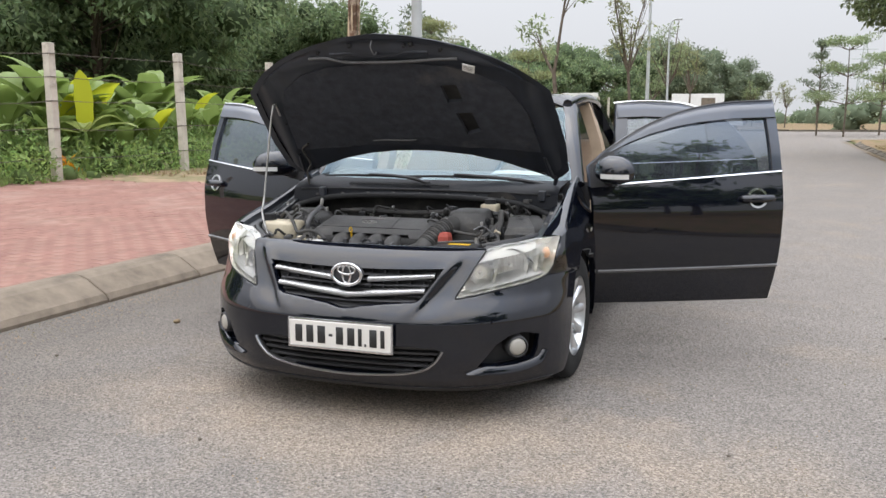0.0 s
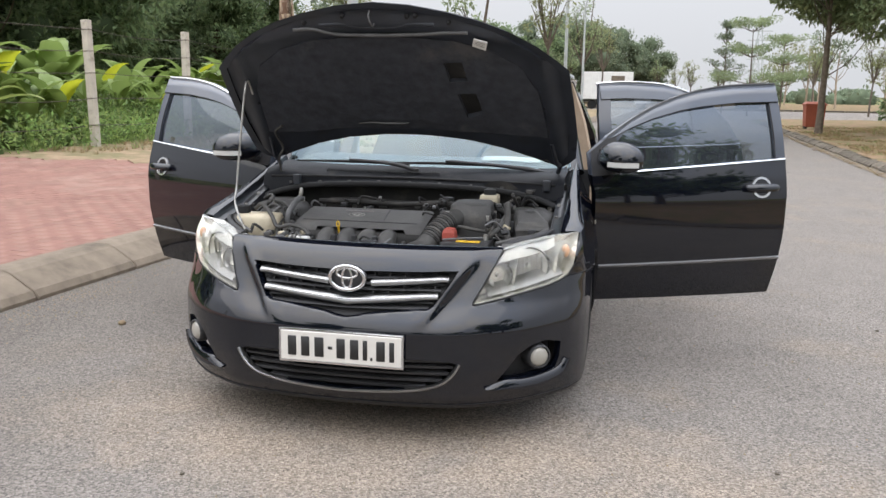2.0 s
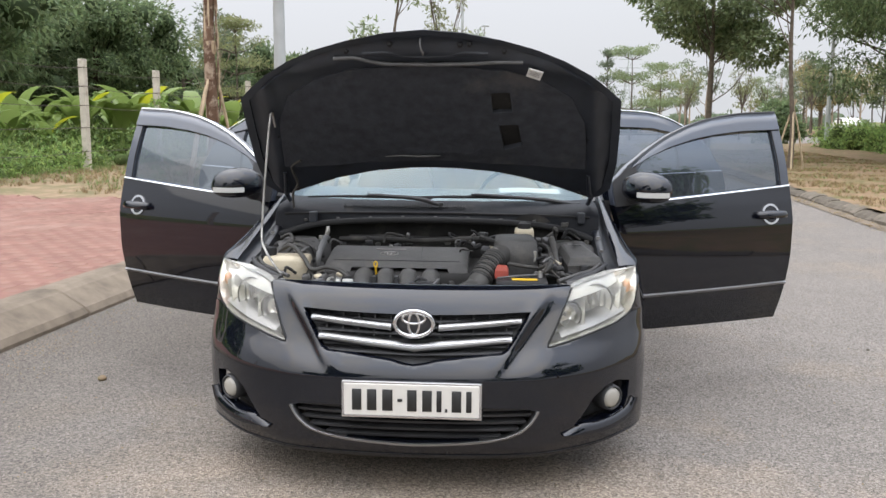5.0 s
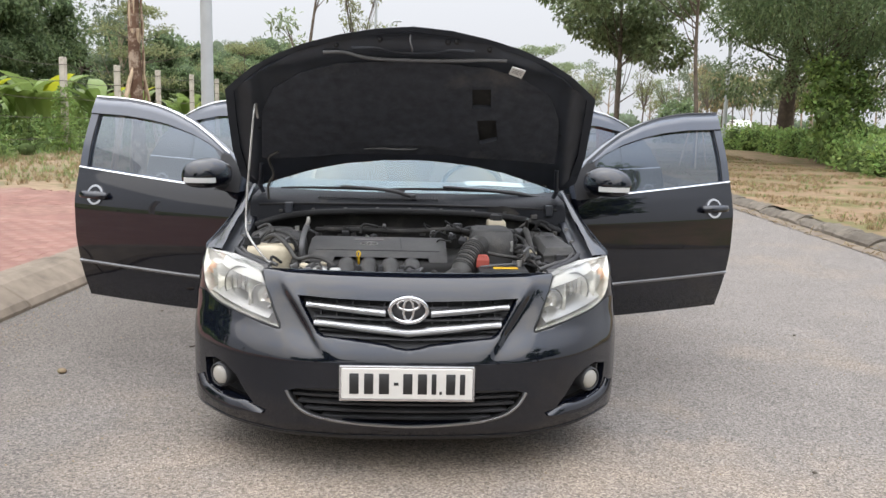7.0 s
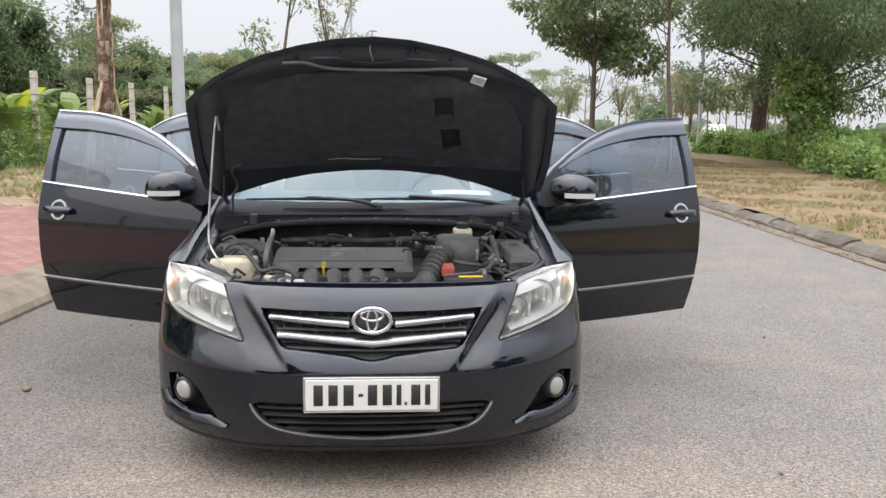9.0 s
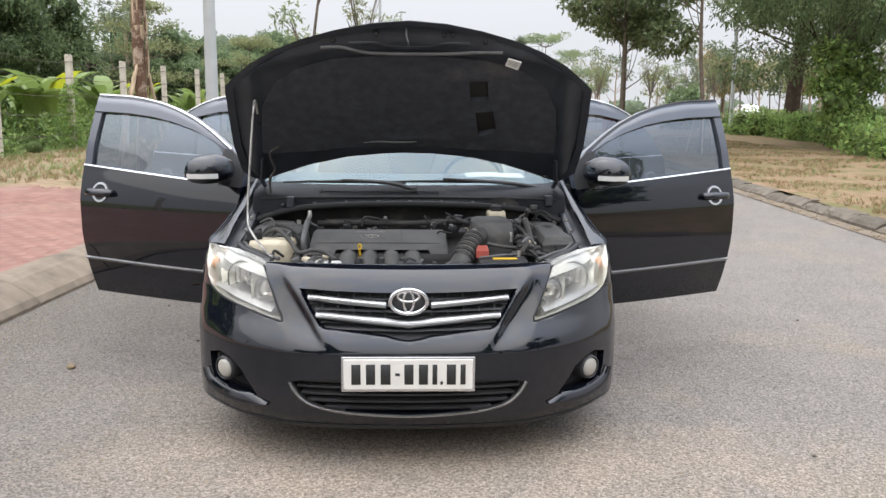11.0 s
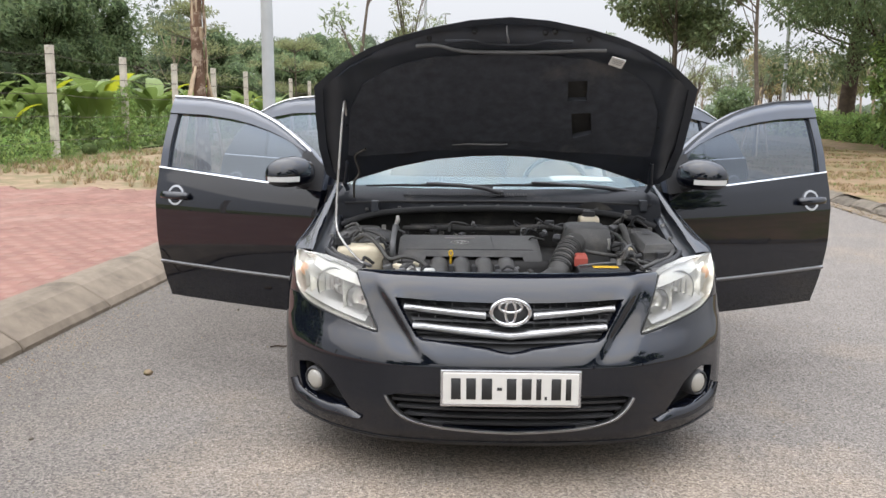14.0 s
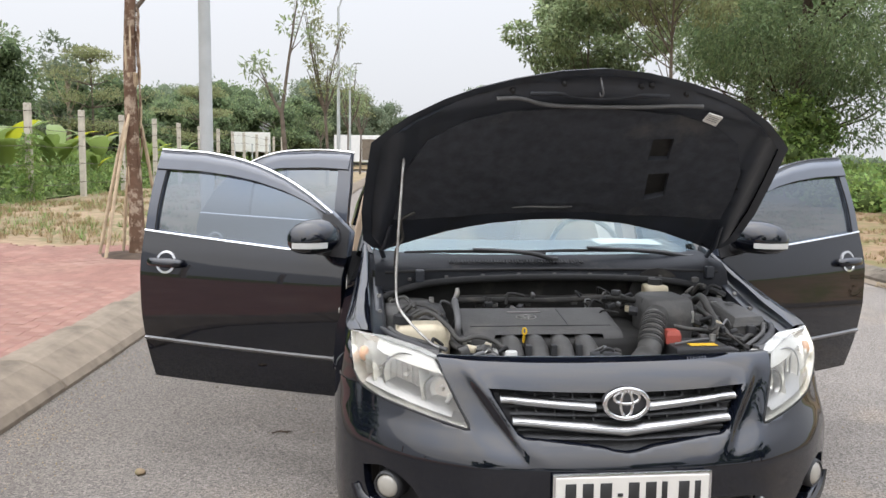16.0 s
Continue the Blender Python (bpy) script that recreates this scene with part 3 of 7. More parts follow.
def build_kerbs():
    kerb = empty("kerb", STREET, "sloping weathered concrete kerb beside the red pavement", "kerb", kind="structure")
    me = None
    for i in range(66):
        b = -8.4 + i * 1.0
        if me is None:
            ob = part("kerb_stone", kerb_block(1.0, 0.31, 0.09, 0.178), M_KERB, kerb, smooth=False)
            me = ob.data
        else:
            ob = new("kerb_stone", me)
            ob.parent = kerb
        ob.location = (-0.02 + random.uniform(-0.006, 0.006), b, random.uniform(-0.004, 0.004))
        ob.rotation_euler = (0, 0, random.uniform(-0.004, 0.004))
    right = empty("kerb", STREET, "broken old kerb stones along the dry verge", "kerb", kind="structure")
    variants = []
    for k in range(5):
        bm = bmesh.new()
        n = 7
        rings = []
        for j in range(n):
            b = 0.70 * j / (n - 1)
            w = lambda s: 0.022 * noise.noise((j * 0.7, s, k * 3.1))
            rings.append([(0 + w(0), b, -0.05), (0.01 + w(1), b, 0.045 + w(2) * 0.5), (0.06 + w(3), b, 0.085 + w(4)), (0.14 + w(5), b, 0.115 + w(6)), (0.25 + w(7), b, 0.120 + w(8)), (0.28, b, -0.05)])
        loft(bm, rings)
        me = bpy.data.meshes.new("kerb_stone")
        bm.to_mesh(me)
        bm.free()
        me.materials.append(M_KERB_OLD)
        variants.append(me)
    for i in range(70):
        b = -4 + i * 0.70
        if b > 43:
            break
        ob = new("kerb_stone", variants[random.randrange(5)])
        ob.parent = right
        a = 7.33 + (0.02 * (b - 37) ** 2 if b > 37 else 0)
        ob.location = (a + random.uniform(-0.02, 0.02), b, random.uniform(-0.02, 0.008))
        ob.rotation_euler = (random.uniform(-0.008, 0.008), random.uniform(-0.03, 0.02), random.uniform(-0.012, 0.012) - (0.04 * (b - 37) if b > 37 else 0))
    gut = grid_sheet(7.14, 7.40, -8, 44, 3, 60, lambda a, b: 0.008 + 0.05 * max(0, a - 7.2), 0.004)
    part("gutter", gut, M_GUTTER, None, "sand and litter gathered in the gutter", True, "gutter", kind="structure")
    far = empty("kerb", STREET, "low dark kerb across the side road", "kerb", kind="structure")
    me = None
    for i in range(100):
        if me is None:
            ob = part("kerb_stone", bx((1.9, 0.25, 0.26), at(0, 0, 0.03), 0.02, 1), M_KERB_OLD, far, smooth=False)
            me = ob.data
        else:
            ob = new("kerb_stone", me)
            ob.parent = far
        ob.location = (-88 + i * 2.0, 74.4, 0)


def build_fence():
    posts = [9.82 + 2.94 * i for i in range(-5, 15)]
    line = lambda b: -5.99
    proto = None
    tops = []
    for i, b in enumerate(posts):
        h = 2.08 + random.uniform(-0.05, 0.05)
        p = st(line(b) + random.uniform(-0.03, 0.03), b, rise(line(b)))
        m = Matrix.Translation(p) @ Matrix.Rotation(-LEAN_A, 4, "Z") @ pose(0, 0, 0, random.uniform(-1.2, 1.2), random.uniform(-1.2, 1.2), 0)
        if proto is None:
            thing = empty("fence_post", m, "square pale concrete fence post", "post", "fence posts")
            part("shaft", bx((0.125, 0.125, 2.3), at(0, 0, 2.08 / 2 - 0.1), 0.012, 2), M_POST, thing, smooth=False)
            for z in (0.35, 0.8, 1.22, 1.58, 1.93):
                bm = bmesh.new()
                box(bm, (0.137, 0.137, 0.008), at(0, 0, z))
                part("wire_tie", bm, M_WIRE, thing, smooth=False)
            proto = thing
        else:
            thing = copy_thing(proto, m)
        thing.scale = (1, 1, h / 2.08)
        tops.append((p, h))
    for z in (0.35, 0.8, 1.22, 1.58, 1.93):
        pts = []
        for (p, h), (q, g) in zip(tops, tops[1:]):
            a, c = p + Vector((0, 0, z * h / 2.08)), q + Vector((0, 0, z * g / 2.08))
            sag = random.uniform(0.01, 0.07)
            for k in range(8):
                t = k / 8
                pts.append(a.lerp(c, t) + Vector((0.07, 0, -sag * 4 * t * (1 - t))))
        wire = empty("barbed_wire", Matrix(), "rusty barbed wire strung between the fence posts", "wire", "fence wires")
        part("strand", tb(pts, 0.0055, 5, 1), M_WIRE, wire)
        bm = bmesh.new()
        for a, c in zip(pts, pts[1:]):
            for t in (0.3, 0.8):
                o = a.lerp(c, t)
                r = Vector((random.uniform(-1, 1), random.uniform(-0.4, 0.4), random.uniform(-1, 1))).normalized() * 0.022
                cyl(bm, o - r, o + r, 0.0025, n=3)
        tagged(part("barbs", bm, M_WIRE, wire, smooth=False), kind="stuff")


def build_poles():
    def street_lamp(a, b, z, h, r, arm, far):
        thing = empty("street_lamp", Matrix.Translation(st(a, b, z)), "grey tapered steel street lamp pole" if not far else "far thin steel street lamp pole", "street lamp", "street lamps")
        bm = bmesh.new()
        cyl(bm, (0, 0, 0), (0, 0, h), r, r * 0.55, 14)
        part("pole", bm, M_GALV, thing)
        part("base_plate", bx((0.34, 0.34, 0.03), at(0, 0, 0.015), 0.006), M_GALV, thing, smooth=False)
        part("arm", tb([(0, 0, h - 0.1), (arm * 0.3, 0, h + 0.35), (arm, 0, h + 0.5)], r * 0.4, 8), M_GALV, thing)
        part("lamp_head", bx((0.6 if not far else 0.35, 0.24 if not far else 0.16, 0.12 if not far else 0.09), at(arm + (0.25 if not far else 0.15), 0, h + 0.5), 0.04), M_GALV, thing)
    street_lamp(-0.50, 8.15, rise(-0.535) - 0.02, 7.5, 0.086, 1.6, False)
    street_lamp(-0.95, 33.1, 0.14, 7.3, 0.085, 0.6, True)
    street_lamp(-0.9, 39.2, 0.14, 5.2, 0.07, 0.25, True)
    street_lamp(15.2, 37.6, 0.12, 7.5, 0.11, -1.6, True)


def build_far_things():
    # a white board on posts beyond the fence
    b = empty("notice_board", Matrix.Translation(st(-8.0, 52, 0.8)), "weathered white board on thin posts", "board")
    part("board", bx((2.3, 0.06, 1.25), at(0, 0, 1.35), 0.02), M_WALLWHITE, b, smooth=False)
    for x in (-1.1, 0, 1.1):
        part("post", bx((0.08, 0.08, 2.0), at(x, 0, 0.25), 0.01), M_GALV, b, smooth=False)
    # a box truck on the side road
    h = empty("box_truck", Matrix.Translation(st(-2.4, 72, 0.0)) @ Matrix.Scale(0.9, 4), "pale grey box truck standing on the side road", "truck")
    part("cargo_box", bx((4.7, 2.2, 2.55), at(0, 0, 2.2), 0.04), M_WALLWHITE, h, "pale panelled cargo box", smooth=False)
    for x in np.linspace(-2.1, 2.1, 8):
        part("rib", bx((.05, .03, 2.4), at(float(x), -1.11, 2.2), .01, 1), M_WALLWHITE, h, smooth=False)
    part("side_door", bx((1.25, .04, 2.0), at(.95, -1.12, 2.1), .01, 1), M_KERB, h, smooth=False)
    part("chassis", bx((6.6, .9, .22), at(.9, 0, .75), .03), M_DASH, h, smooth=False)
    part("cab", lf([[(x, y, z) for x, z in ((2.55, .55), (2.5, 2.35), (2.75, 2.5), (3.45, 2.4), (4.0, 1.55), (4.1, .6))] for y in (-.95, -.85, .85, .95)]), M_WALLWHITE, h, "white cab", smooth=False)
    part("windscreen", lf([[(3.48, y, 2.33), (4.0, y, 1.58), (4.02, y, 1.56), (3.5, y, 2.35)] for y in (-.8, .8)]), M_DASH, h, smooth=False)
    part("cab_window", bx((.75, .02, .55), at(3.15, -.955, 1.85), .02), M_DASH, h, smooth=False)
    for x in (-1.4, 3.2):
        for y in (-.9, .7):
            bm = bmesh.new()
            cyl(bm, (x, y, .42), (x, y + .22, .42), .42, n=20)
            part("wheel", bm, M_TYRE, h, smooth=False)
    # litter bin
    c = empty("litter_bin", Matrix.Translation(st(8.55, 31.2, 0.15)), "red plastic litter bin on the verge", "bin")
    part("body", lf([[(x * k, y * k, z) for x, y in ((-0.34, -0.3), (0.34, -0.3), (0.34, 0.3), (-0.34, 0.3))] for z, k in ((0.06, 0.86), (0.1, 0.9), (0.8, 1.0), (0.84, 1.0))]), M_BIN, c, smooth=False)
    part("lid", lf([[(x * k, y * k, z) for x, y in ((-0.37, -0.33), (0.37, -0.33), (0.37, 0.33), (-0.37, 0.33))] for z, k in ((0.84, 1.0), (0.90, 1.0), (0.97, 0.75), (0.98, 0.5))]), M_BIN, c, smooth=False)
    for x in (-0.27, 0.27):
        part("foot", bx((0.07, 0.4, 0.1), at(x, 0, 0.03), 0.01), M_RUBBER, c, smooth=False)
    # power pylons on the horizon
    for k, (a, bb, hh) in enumerate(((30, 330, 27), (36, 420, 27), (26, 470, 27))):
        p = empty("pylon", Matrix.Translation(st(a, bb, 0)), "distant steel lattice power pylon", "pylon", "power pylons")
        bm = bmesh.new()
        for sx, sy in ((-1, -1), (1, -1), (1, 1), (-1, 1)):
            cyl(bm, (sx * 2.6, sy * 2.6, 0), (sx * 0.4, sy * 0.4, hh), 0.13, 0.09, 4)
        for i in range(8):
            z0, z1 = hh * i / 8, hh * (i + 1) / 8
            w0, w1 = 2.6 - 2.2 * i / 8, 2.6 - 2.2 * (i + 1) / 8
            for s in (-1, 1):
                cyl(bm, (-w0 * s, -w0, z0), (w1 * s, -w1, z1), 0.07, n=4)
                cyl(bm, (-w0, -w0 * s, z0), (-w1, w1 * s, z1), 0.07, n=4)
        part("tower", bm, M_GALV, p, smooth=False)
        for z in (0.66, 0.78, 0.9):
            bm = bmesh.new()
            cyl(bm, (-4.2, 0, hh * z), (4.2, 0, hh * z), 0.12, n=4)
            part("crossarm", bm, M_GALV, p, smooth=False)
    # parked pale cars far off on the side road
    for a, bb, rz, lab in ((29.6, 79.5, 86, "far white parked car beside the road"),):
        c = empty("car", Matrix.Translation(st(a, bb, 0.12)) @ pose(0, 0, 0, 0, 0, rz), lab, "car", "far parked cars")
        body = [(-2.2, 0.35), (-2.25, 0.75), (-1.9, 0.98), (-1.2, 1.05), (-0.55, 1.55), (0.9, 1.58), (1.7, 1.05), (2.2, 0.95), (2.25, 0.4)]
        part("body", lf([[(x * (0.97 if abs(y) > 0.8 else 1), y * (0.82 if z > 1.1 else 1), z) for x, z in body] for y in (-0.88, -0.7, 0.7, 0.88)]), M_WALLWHITE, c, smooth=False)
        for s in (-1, 1):
            part("window", bx((1.9, 0.02, 0.36), at(0.15, s * 0.80, 1.27) @ pose(0, 0, 0, s * 14, 0, 0), 0.008), M_DASH, c, smooth=False)
            for x in (-1.35, 1.35):
                bm = bmesh.new()
                cyl(bm, (x, s * 0.72, 0.32), (x, s * 0.9, 0.32), 0.33, n=18)
                part("wheel", bm, M_TYRE, c, smooth=False)


# ---- the black saloon: x across, y back from the nose, z up; metres ----
CAR = empty("sedan_car", at(0.008, 0, 0), "black saloon car with its bonnet and all four doors open", "car")
PLAN_X = [0, .15, .25, .35, .44, .555, .65, .717, .785, .835, .868, .884, .893, .896, .897]
PLAN_Y = [0, .004, .012, .026, .046, .100, .163, .225, .305, .375, .45, .52, .60, .66, .95]
PROF_Z = [.10, .17, .22, .27, .32, .44, .475, .51, .545, .60, .66, .70, .73, .75, .80]
PROF_Y = [.055, .027, .010, .003, 0, 0, .012, .035, .062, .09, .118, .145, .18, .215, .30]
PLAN_U = [0.0]
for i in range(1, len(PLAN_X)):
    PLAN_U.append(PLAN_U[-1] + math.hypot(PLAN_X[i] - PLAN_X[i - 1], PLAN_Y[i] - PLAN_Y[i - 1]))


def curve(x, xs, ys):
    """A smooth curve through the given knots (monotone cubic)."""
    x = min(max(x, xs[0]), xs[-1])
    i = min(int(np.searchsorted(xs, x, "right")) - 1, len(xs) - 2)
    d = [(ys[k + 1] - ys[k]) / (xs[k + 1] - xs[k]) for k in range(len(xs) - 1)]

    def slope(k):
        if k == 0:
            return d[0]
        if k == len(xs) - 1:
            return d[-1]
        return 0.0 if d[k - 1] * d[k] <= 0 else 2 * d[k - 1] * d[k] / (d[k - 1] + d[k])
    h = xs[i + 1] - xs[i]
    t = (x - xs[i]) / h
    return ((2 * t ** 3 - 3 * t * t + 1) * ys[i] + (t ** 3 - 2 * t * t + t) * h * slope(i) + (-2 * t ** 3 + 3 * t * t) * ys[i + 1] + (t ** 3 - t * t) * h * slope(i + 1))


def ease(t):
    t = min(1.0, max(0.0, t))
    return t * t * (3 - 2 * t)


def u_of(x):
    return math.copysign(curve(abs(x), PLAN_X, PLAN_U), x)


def set_back(x, z):
    """How much of the profile's fall is left towards the corner, where the lamp stands upright."""
    return (1 - 0.25 * min(1, max(0, (x - 0.8) / 0.08))) * (1 - 0.42 * ease((x - 0.70) / 0.13) * ease((z - 0.60) / 0.12))


def draw_in(x, z):
    return 0.05 * min(1, max(0, (x - 0.7) / 0.15)) * max(0, z - 0.60) / 0.16 * 0.45


def front(u, z, deep=0.0):
    """The front skin: u runs round the bumper from its middle, z is the height, deep lies behind the skin."""
    s = abs(u)
    x = curve(s, PLAN_U, PLAN_X)
    y = curve(s, PLAN_U, PLAN_Y)
    x2, y2 = curve(s + 0.01, PLAN_U, PLAN_X), curve(s + 0.01, PLAN_U, PLAN_Y)
    t = Vector((x2 - x, y2 - y))
    t = t.normalized() if t.length > 1e-6 else Vector((0, 1))
    back = curve(z, PROF_Z, PROF_Y)
    # raised shoulders that run from the grille's sides down to the plate, and a soft crease under the lamps
    d = x - (0.30 + 0.72 * (z - 0.49))
    if d < 0.008:
        ridge = 0.010 * ease((d + 0.06) / 0.06)
    elif d < 0.042:
        ridge = 0.010 - 0.022 * ease((d - 0.008) / 0.034)
    else:
        ridge = -0.012 * (1 - ease((d - 0.042) / 0.11))
    ridge *= ease((z - 0.455) / 0.07) * ease((0.74 - z) / 0.10)
    lip = 0.006 * math.exp(-((z - 0.195) / 0.022) ** 2) * min(1, max(0, (0.6 - x) / 0.1))
    y += back * set_back(x, z) - ridge - lip
    x -= draw_in(x, z)
    p = Vector((x - t.y * deep, y + t.x * deep, z))
    if u < 0:
        p.x = -p.x
    return p


def ux(half):
    return [(u_of(x), z) for x, z in half]


LAMP = [(.566, .729), (.60, .738), (.65, .747), (.70, .751), (.765, .764), (.815, .770), (.859, .771), (.853, .735), (.844, .70), (.831, .655), (.807, .621), (.780, .606), (.735, .593), (.675, .583), (.60, .569), (.535, .557), (.478, .547), (.503, .60), (.532, .66)]
GRILLE = mirrored([(0, .653), (.14, .655), (.28, .658), (.414, .664), (.40, .64), (.362, .58), (.33, .536), (.31, .529), (.183, .516), (.08, .505), (.04, .495), (0, .490)])
INTAKE = mirrored([(0, .352), (.234, .350), (.40, .343), (.437, .330), (.42, .30), (.395, .270), (.354, .247), (.273, .231), (.13, .221), (0, .216)])
FOG = [(.795, .372), (.79, .31), (.775, .265), (.70, .252), (.60, .254), (.572, .258), (.60, .29), (.646, .352), (.69, .382), (.74, .392)]
BUMPER = mirrored([(0, .742), (.25, .742), (.45, .740), (.562, .735), (.529, .66), (.50, .60), (.472, .541), (.535, .551), (.60, .563), (.675, .577), (.735, .587), (.780, .599), (.805, .611), (.85, .612), (.888, .612),
                   (.8936, .60), (.8930, .50), (.8922, .40), (.890, .28), (.885, .20), (.875, .165), (.80, .158), (.60, .158), (.30, .160), (0, .160)])


def flip(poly):
    return [(-x, z) for x, z in poly]


def build_front():
    bumper = part("front_bumper", panel(ux(BUMPER), [ux(GRILLE), ux(INTAKE), ux(FOG), ux(flip(FOG))], 0.0105, front, lambda u, z: front(u, z, 0.03)), M_PAINT, CAR, "glossy black bumper cover")
    # number plate on its frame, the characters as plain bars
    plate = part("number_plate", bx((0.488, 0.014, 0.132), at(0, -0.012, 0.381), 0.004), M_CHROME, CAR, "white number plate in a bright metal frame", smooth=False)
    part("plate_face", bx((0.470, 0.006, 0.114), at(0, -0.0185, 0.381), 0.002, 1), M_PLATE, plate, smooth=False)
    x = -0.213
    bars = []
    for w in (0.046, 0.046, 0.05, 0.024, 0.046, 0.046, 0.024, 0.012, 0.046, 0.026):
        tall = 0.076
        z = 0.381
        if w == 0.024 and x < 0:
            tall = 0.011
        if w == 0.012:
            tall, z = 0.012, 0.349
        bars.append((x + w / 2, z, w * 0.72, tall))
        x += w + 0.0066
    text_bars(plate, "bar", bars, M_CHAR, at(0, -0.0222, 0))
    # upper grille
    g = part("grille", panel(ux(mirrored([(0, .668), (.14, .670), (.28, .673), (.43, .68), (.37, .57), (.32, .515), (.183, .502), (.06, .488), (0, .476)])), [], 0.03, lambda u, z: front(u, z, 0.055)), M_PLASTIC, CAR, "black slatted grille")
    for z in (.648, .625, .604, .583, .562, .541, .521):
        w = .40 - (.66 - z) * .6
        xs = np.linspace(-w, w, 25)
        part("slat", lf([[front(u_of(x), z + .022 * abs(x) + dz, dy) for dz, dy in ((-.003, .022), (.003, .022), (.004, .052), (-.004, .052))] for x in xs]), M_PLASTIC, g)
    for xx in np.linspace(-.33, .33, 12):
        if abs(xx) > .05:
            part("slat", lf([[front(u_of(xx + dx), z, dy) for dx, dy in ((-.003, .03), (.003, .03), (.003, .054), (-.003, .054))] for z in np.linspace(.525 + .05 * abs(xx), .645, 6)]), M_PLASTIC, g)

    def bar(x0, x1, z0, z1, h0, h1):
        rings = []
        for k in np.linspace(0, 1, 19):
            x, z, h = x0 + (x1 - x0) * k, z0 + (z1 - z0) * k, h0 + (h1 - h0) * k
            rings.append([front(u_of(x), z + h * c, d) for c, d in ((-.5, .02), (-.44, .006), (-.2, -.001), (.1, -.003), (.36, .0), (.5, .012), (.48, .035), (-.48, .035))])
        return lf(rings)
    part("grille_bar", bar(.085, .378, .610, .632, .027, .023), M_SATIN, g, "satin chrome bar")
    part("grille_bar", bar(-.378, -.085, .632, .610, .023, .027), M_SATIN, g, "satin chrome bar")
    rings = []
    for x in np.linspace(-.345, .345, 33):
        z, h = .547 + .078 * abs(x) ** 1.05, .033 - .008 * abs(x) / .345
        rings.append([front(u_of(x), z + h * c, d) for c, d in ((-.5, .02), (-.44, .006), (-.2, -.002), (.1, -.004), (.36, .0), (.5, .012), (.48, .035), (-.48, .035))])
    part("grille_bar", lf(rings), M_SATIN, g, "satin chrome bar")
    # thin bright tubes added as the highlight along the satin bars
    def ridge(x0, x1, zf, up):
        return tb([front(u_of(x), zf(x) + up, -.0032) for x in np.linspace(x0, x1, 15)], .0027, 6, 1)
    part("bar_highlight", ridge(.092, .372, lambda x: .610 + (x - .085) * .0751, .0045), M_CHROME, g, "bright chrome line added as the bar's highlight")
    part("bar_highlight", ridge(-.372, -.092, lambda x: .610 + (-x - .085) * .0751, .0045), M_CHROME, g, "bright chrome line added as the bar's highlight")
    part("bar_highlight", ridge(-.340, .340, lambda x: .547 + .078 * abs(x) ** 1.05, .0045), M_CHROME, g, "bright chrome line added as the bar's highlight")
    # the oval badge: a plain ring with two inner ovals
    em = part("badge", lf([[(.067 * math.cos(t) * k, .072 + dy, .632 + .0455 * math.sin(t) * k) for t in np.linspace(0, 2 * math.pi, 33)[:-1]] for k, dy in ((1, .03), (1, .006), (.9, -.001), (.5, -.004), (.05, -.005))]), M_PLASTIC, CAR, "oval chrome badge")

    def ring(cx, cz, rx, rz, r, dy=-.006):
        bm = bmesh.new()
        pts = [(cx + rx * math.cos(t), .072 + dy, cz + rz * math.sin(t)) for t in np.linspace(0, 2 * math.pi, 41)[:-1]]
        vs = []
        for i, p in enumerate(pts):
            t = Vector(pts[(i + 1) % 40]) - Vector(pts[i - 1])
            n = Vector((t.z, 0, -t.x)).normalized()
            vs.append([bm.verts.new(Vector(p) + (n * float(r * math.cos(a)) + Vector((0, -.8, 0)) * float(r * math.sin(a)))) for a in np.linspace(0, 2 * math.pi, 9)[:-1]])
        for i in range(40):
            for j in range(8):
                bm.faces.new((vs[i][j], vs[i][(j + 1) % 8], vs[(i + 1) % 40][(j + 1) % 8], vs[(i + 1) % 40][j]))
        bmesh.ops.recalc_face_normals(bm, faces=bm.faces)
        return bm
    part("badge_ring", ring(0, .632, .0675, .046, .0078), M_CHROME, em, "chrome ring")
    part("badge_ring", ring(0, .632, .0185, .040, .0052), M_CHROME, em, "chrome ring")
    part("badge_ring", ring(0, .651, .040, .0195, .0052), M_CHROME, em, "chrome ring")
    # lower intake
    low = part("lower_grille", panel(ux(mirrored([(0, .37), (.45, .37), (.46, .32), (.40, .22), (.30, .195), (0, .19)])), [], 0.04, lambda u, z: front(u, z, 0.09)), M_BAY, CAR, "black lower intake")
    for z in (.235, .262, .289, .316, .338):
        w = float(np.interp(z, [.208, .224, .242, .266, .30, .33], [.13, .27, .345, .385, .412, .428]))
        part("slat", lf([[front(u_of(x), z + dz, dy) for dz, dy in ((-.006, .02), (.004, .016), (.007, .06), (-.004, .06))] for x in np.linspace(-w, w, 21)]), M_PLASTIC, low)
    half = [(0, .2095), (.131, .2145), (.273, .2265), (.358, .246), (.402, .276), (.425, .304), (.440, .332)]
    pts = [(-x, z) for x, z in reversed(half[1:])] + half
    path = smooth_path([Vector((x, z, 0)) for x, z in pts], 5)
    rings = []
    for i, p in enumerate(path):
        t = (path[min(i + 1, len(path) - 1)] - path[max(i - 1, 0)]).normalized()
        n = Vector((-t.y, t.x, 0))
        rings.append([front(u_of(p.x + n.x * k), p.y + n.y * k, d) for k, d in ((-.006, .004), (-.004, -.006), (.003, -.007), (.006, -.002), (.006, .02), (-.006, .02))])
    part("intake_trim", lf(rings), M_SATIN, CAR, "satin silver strip under the lower intake")
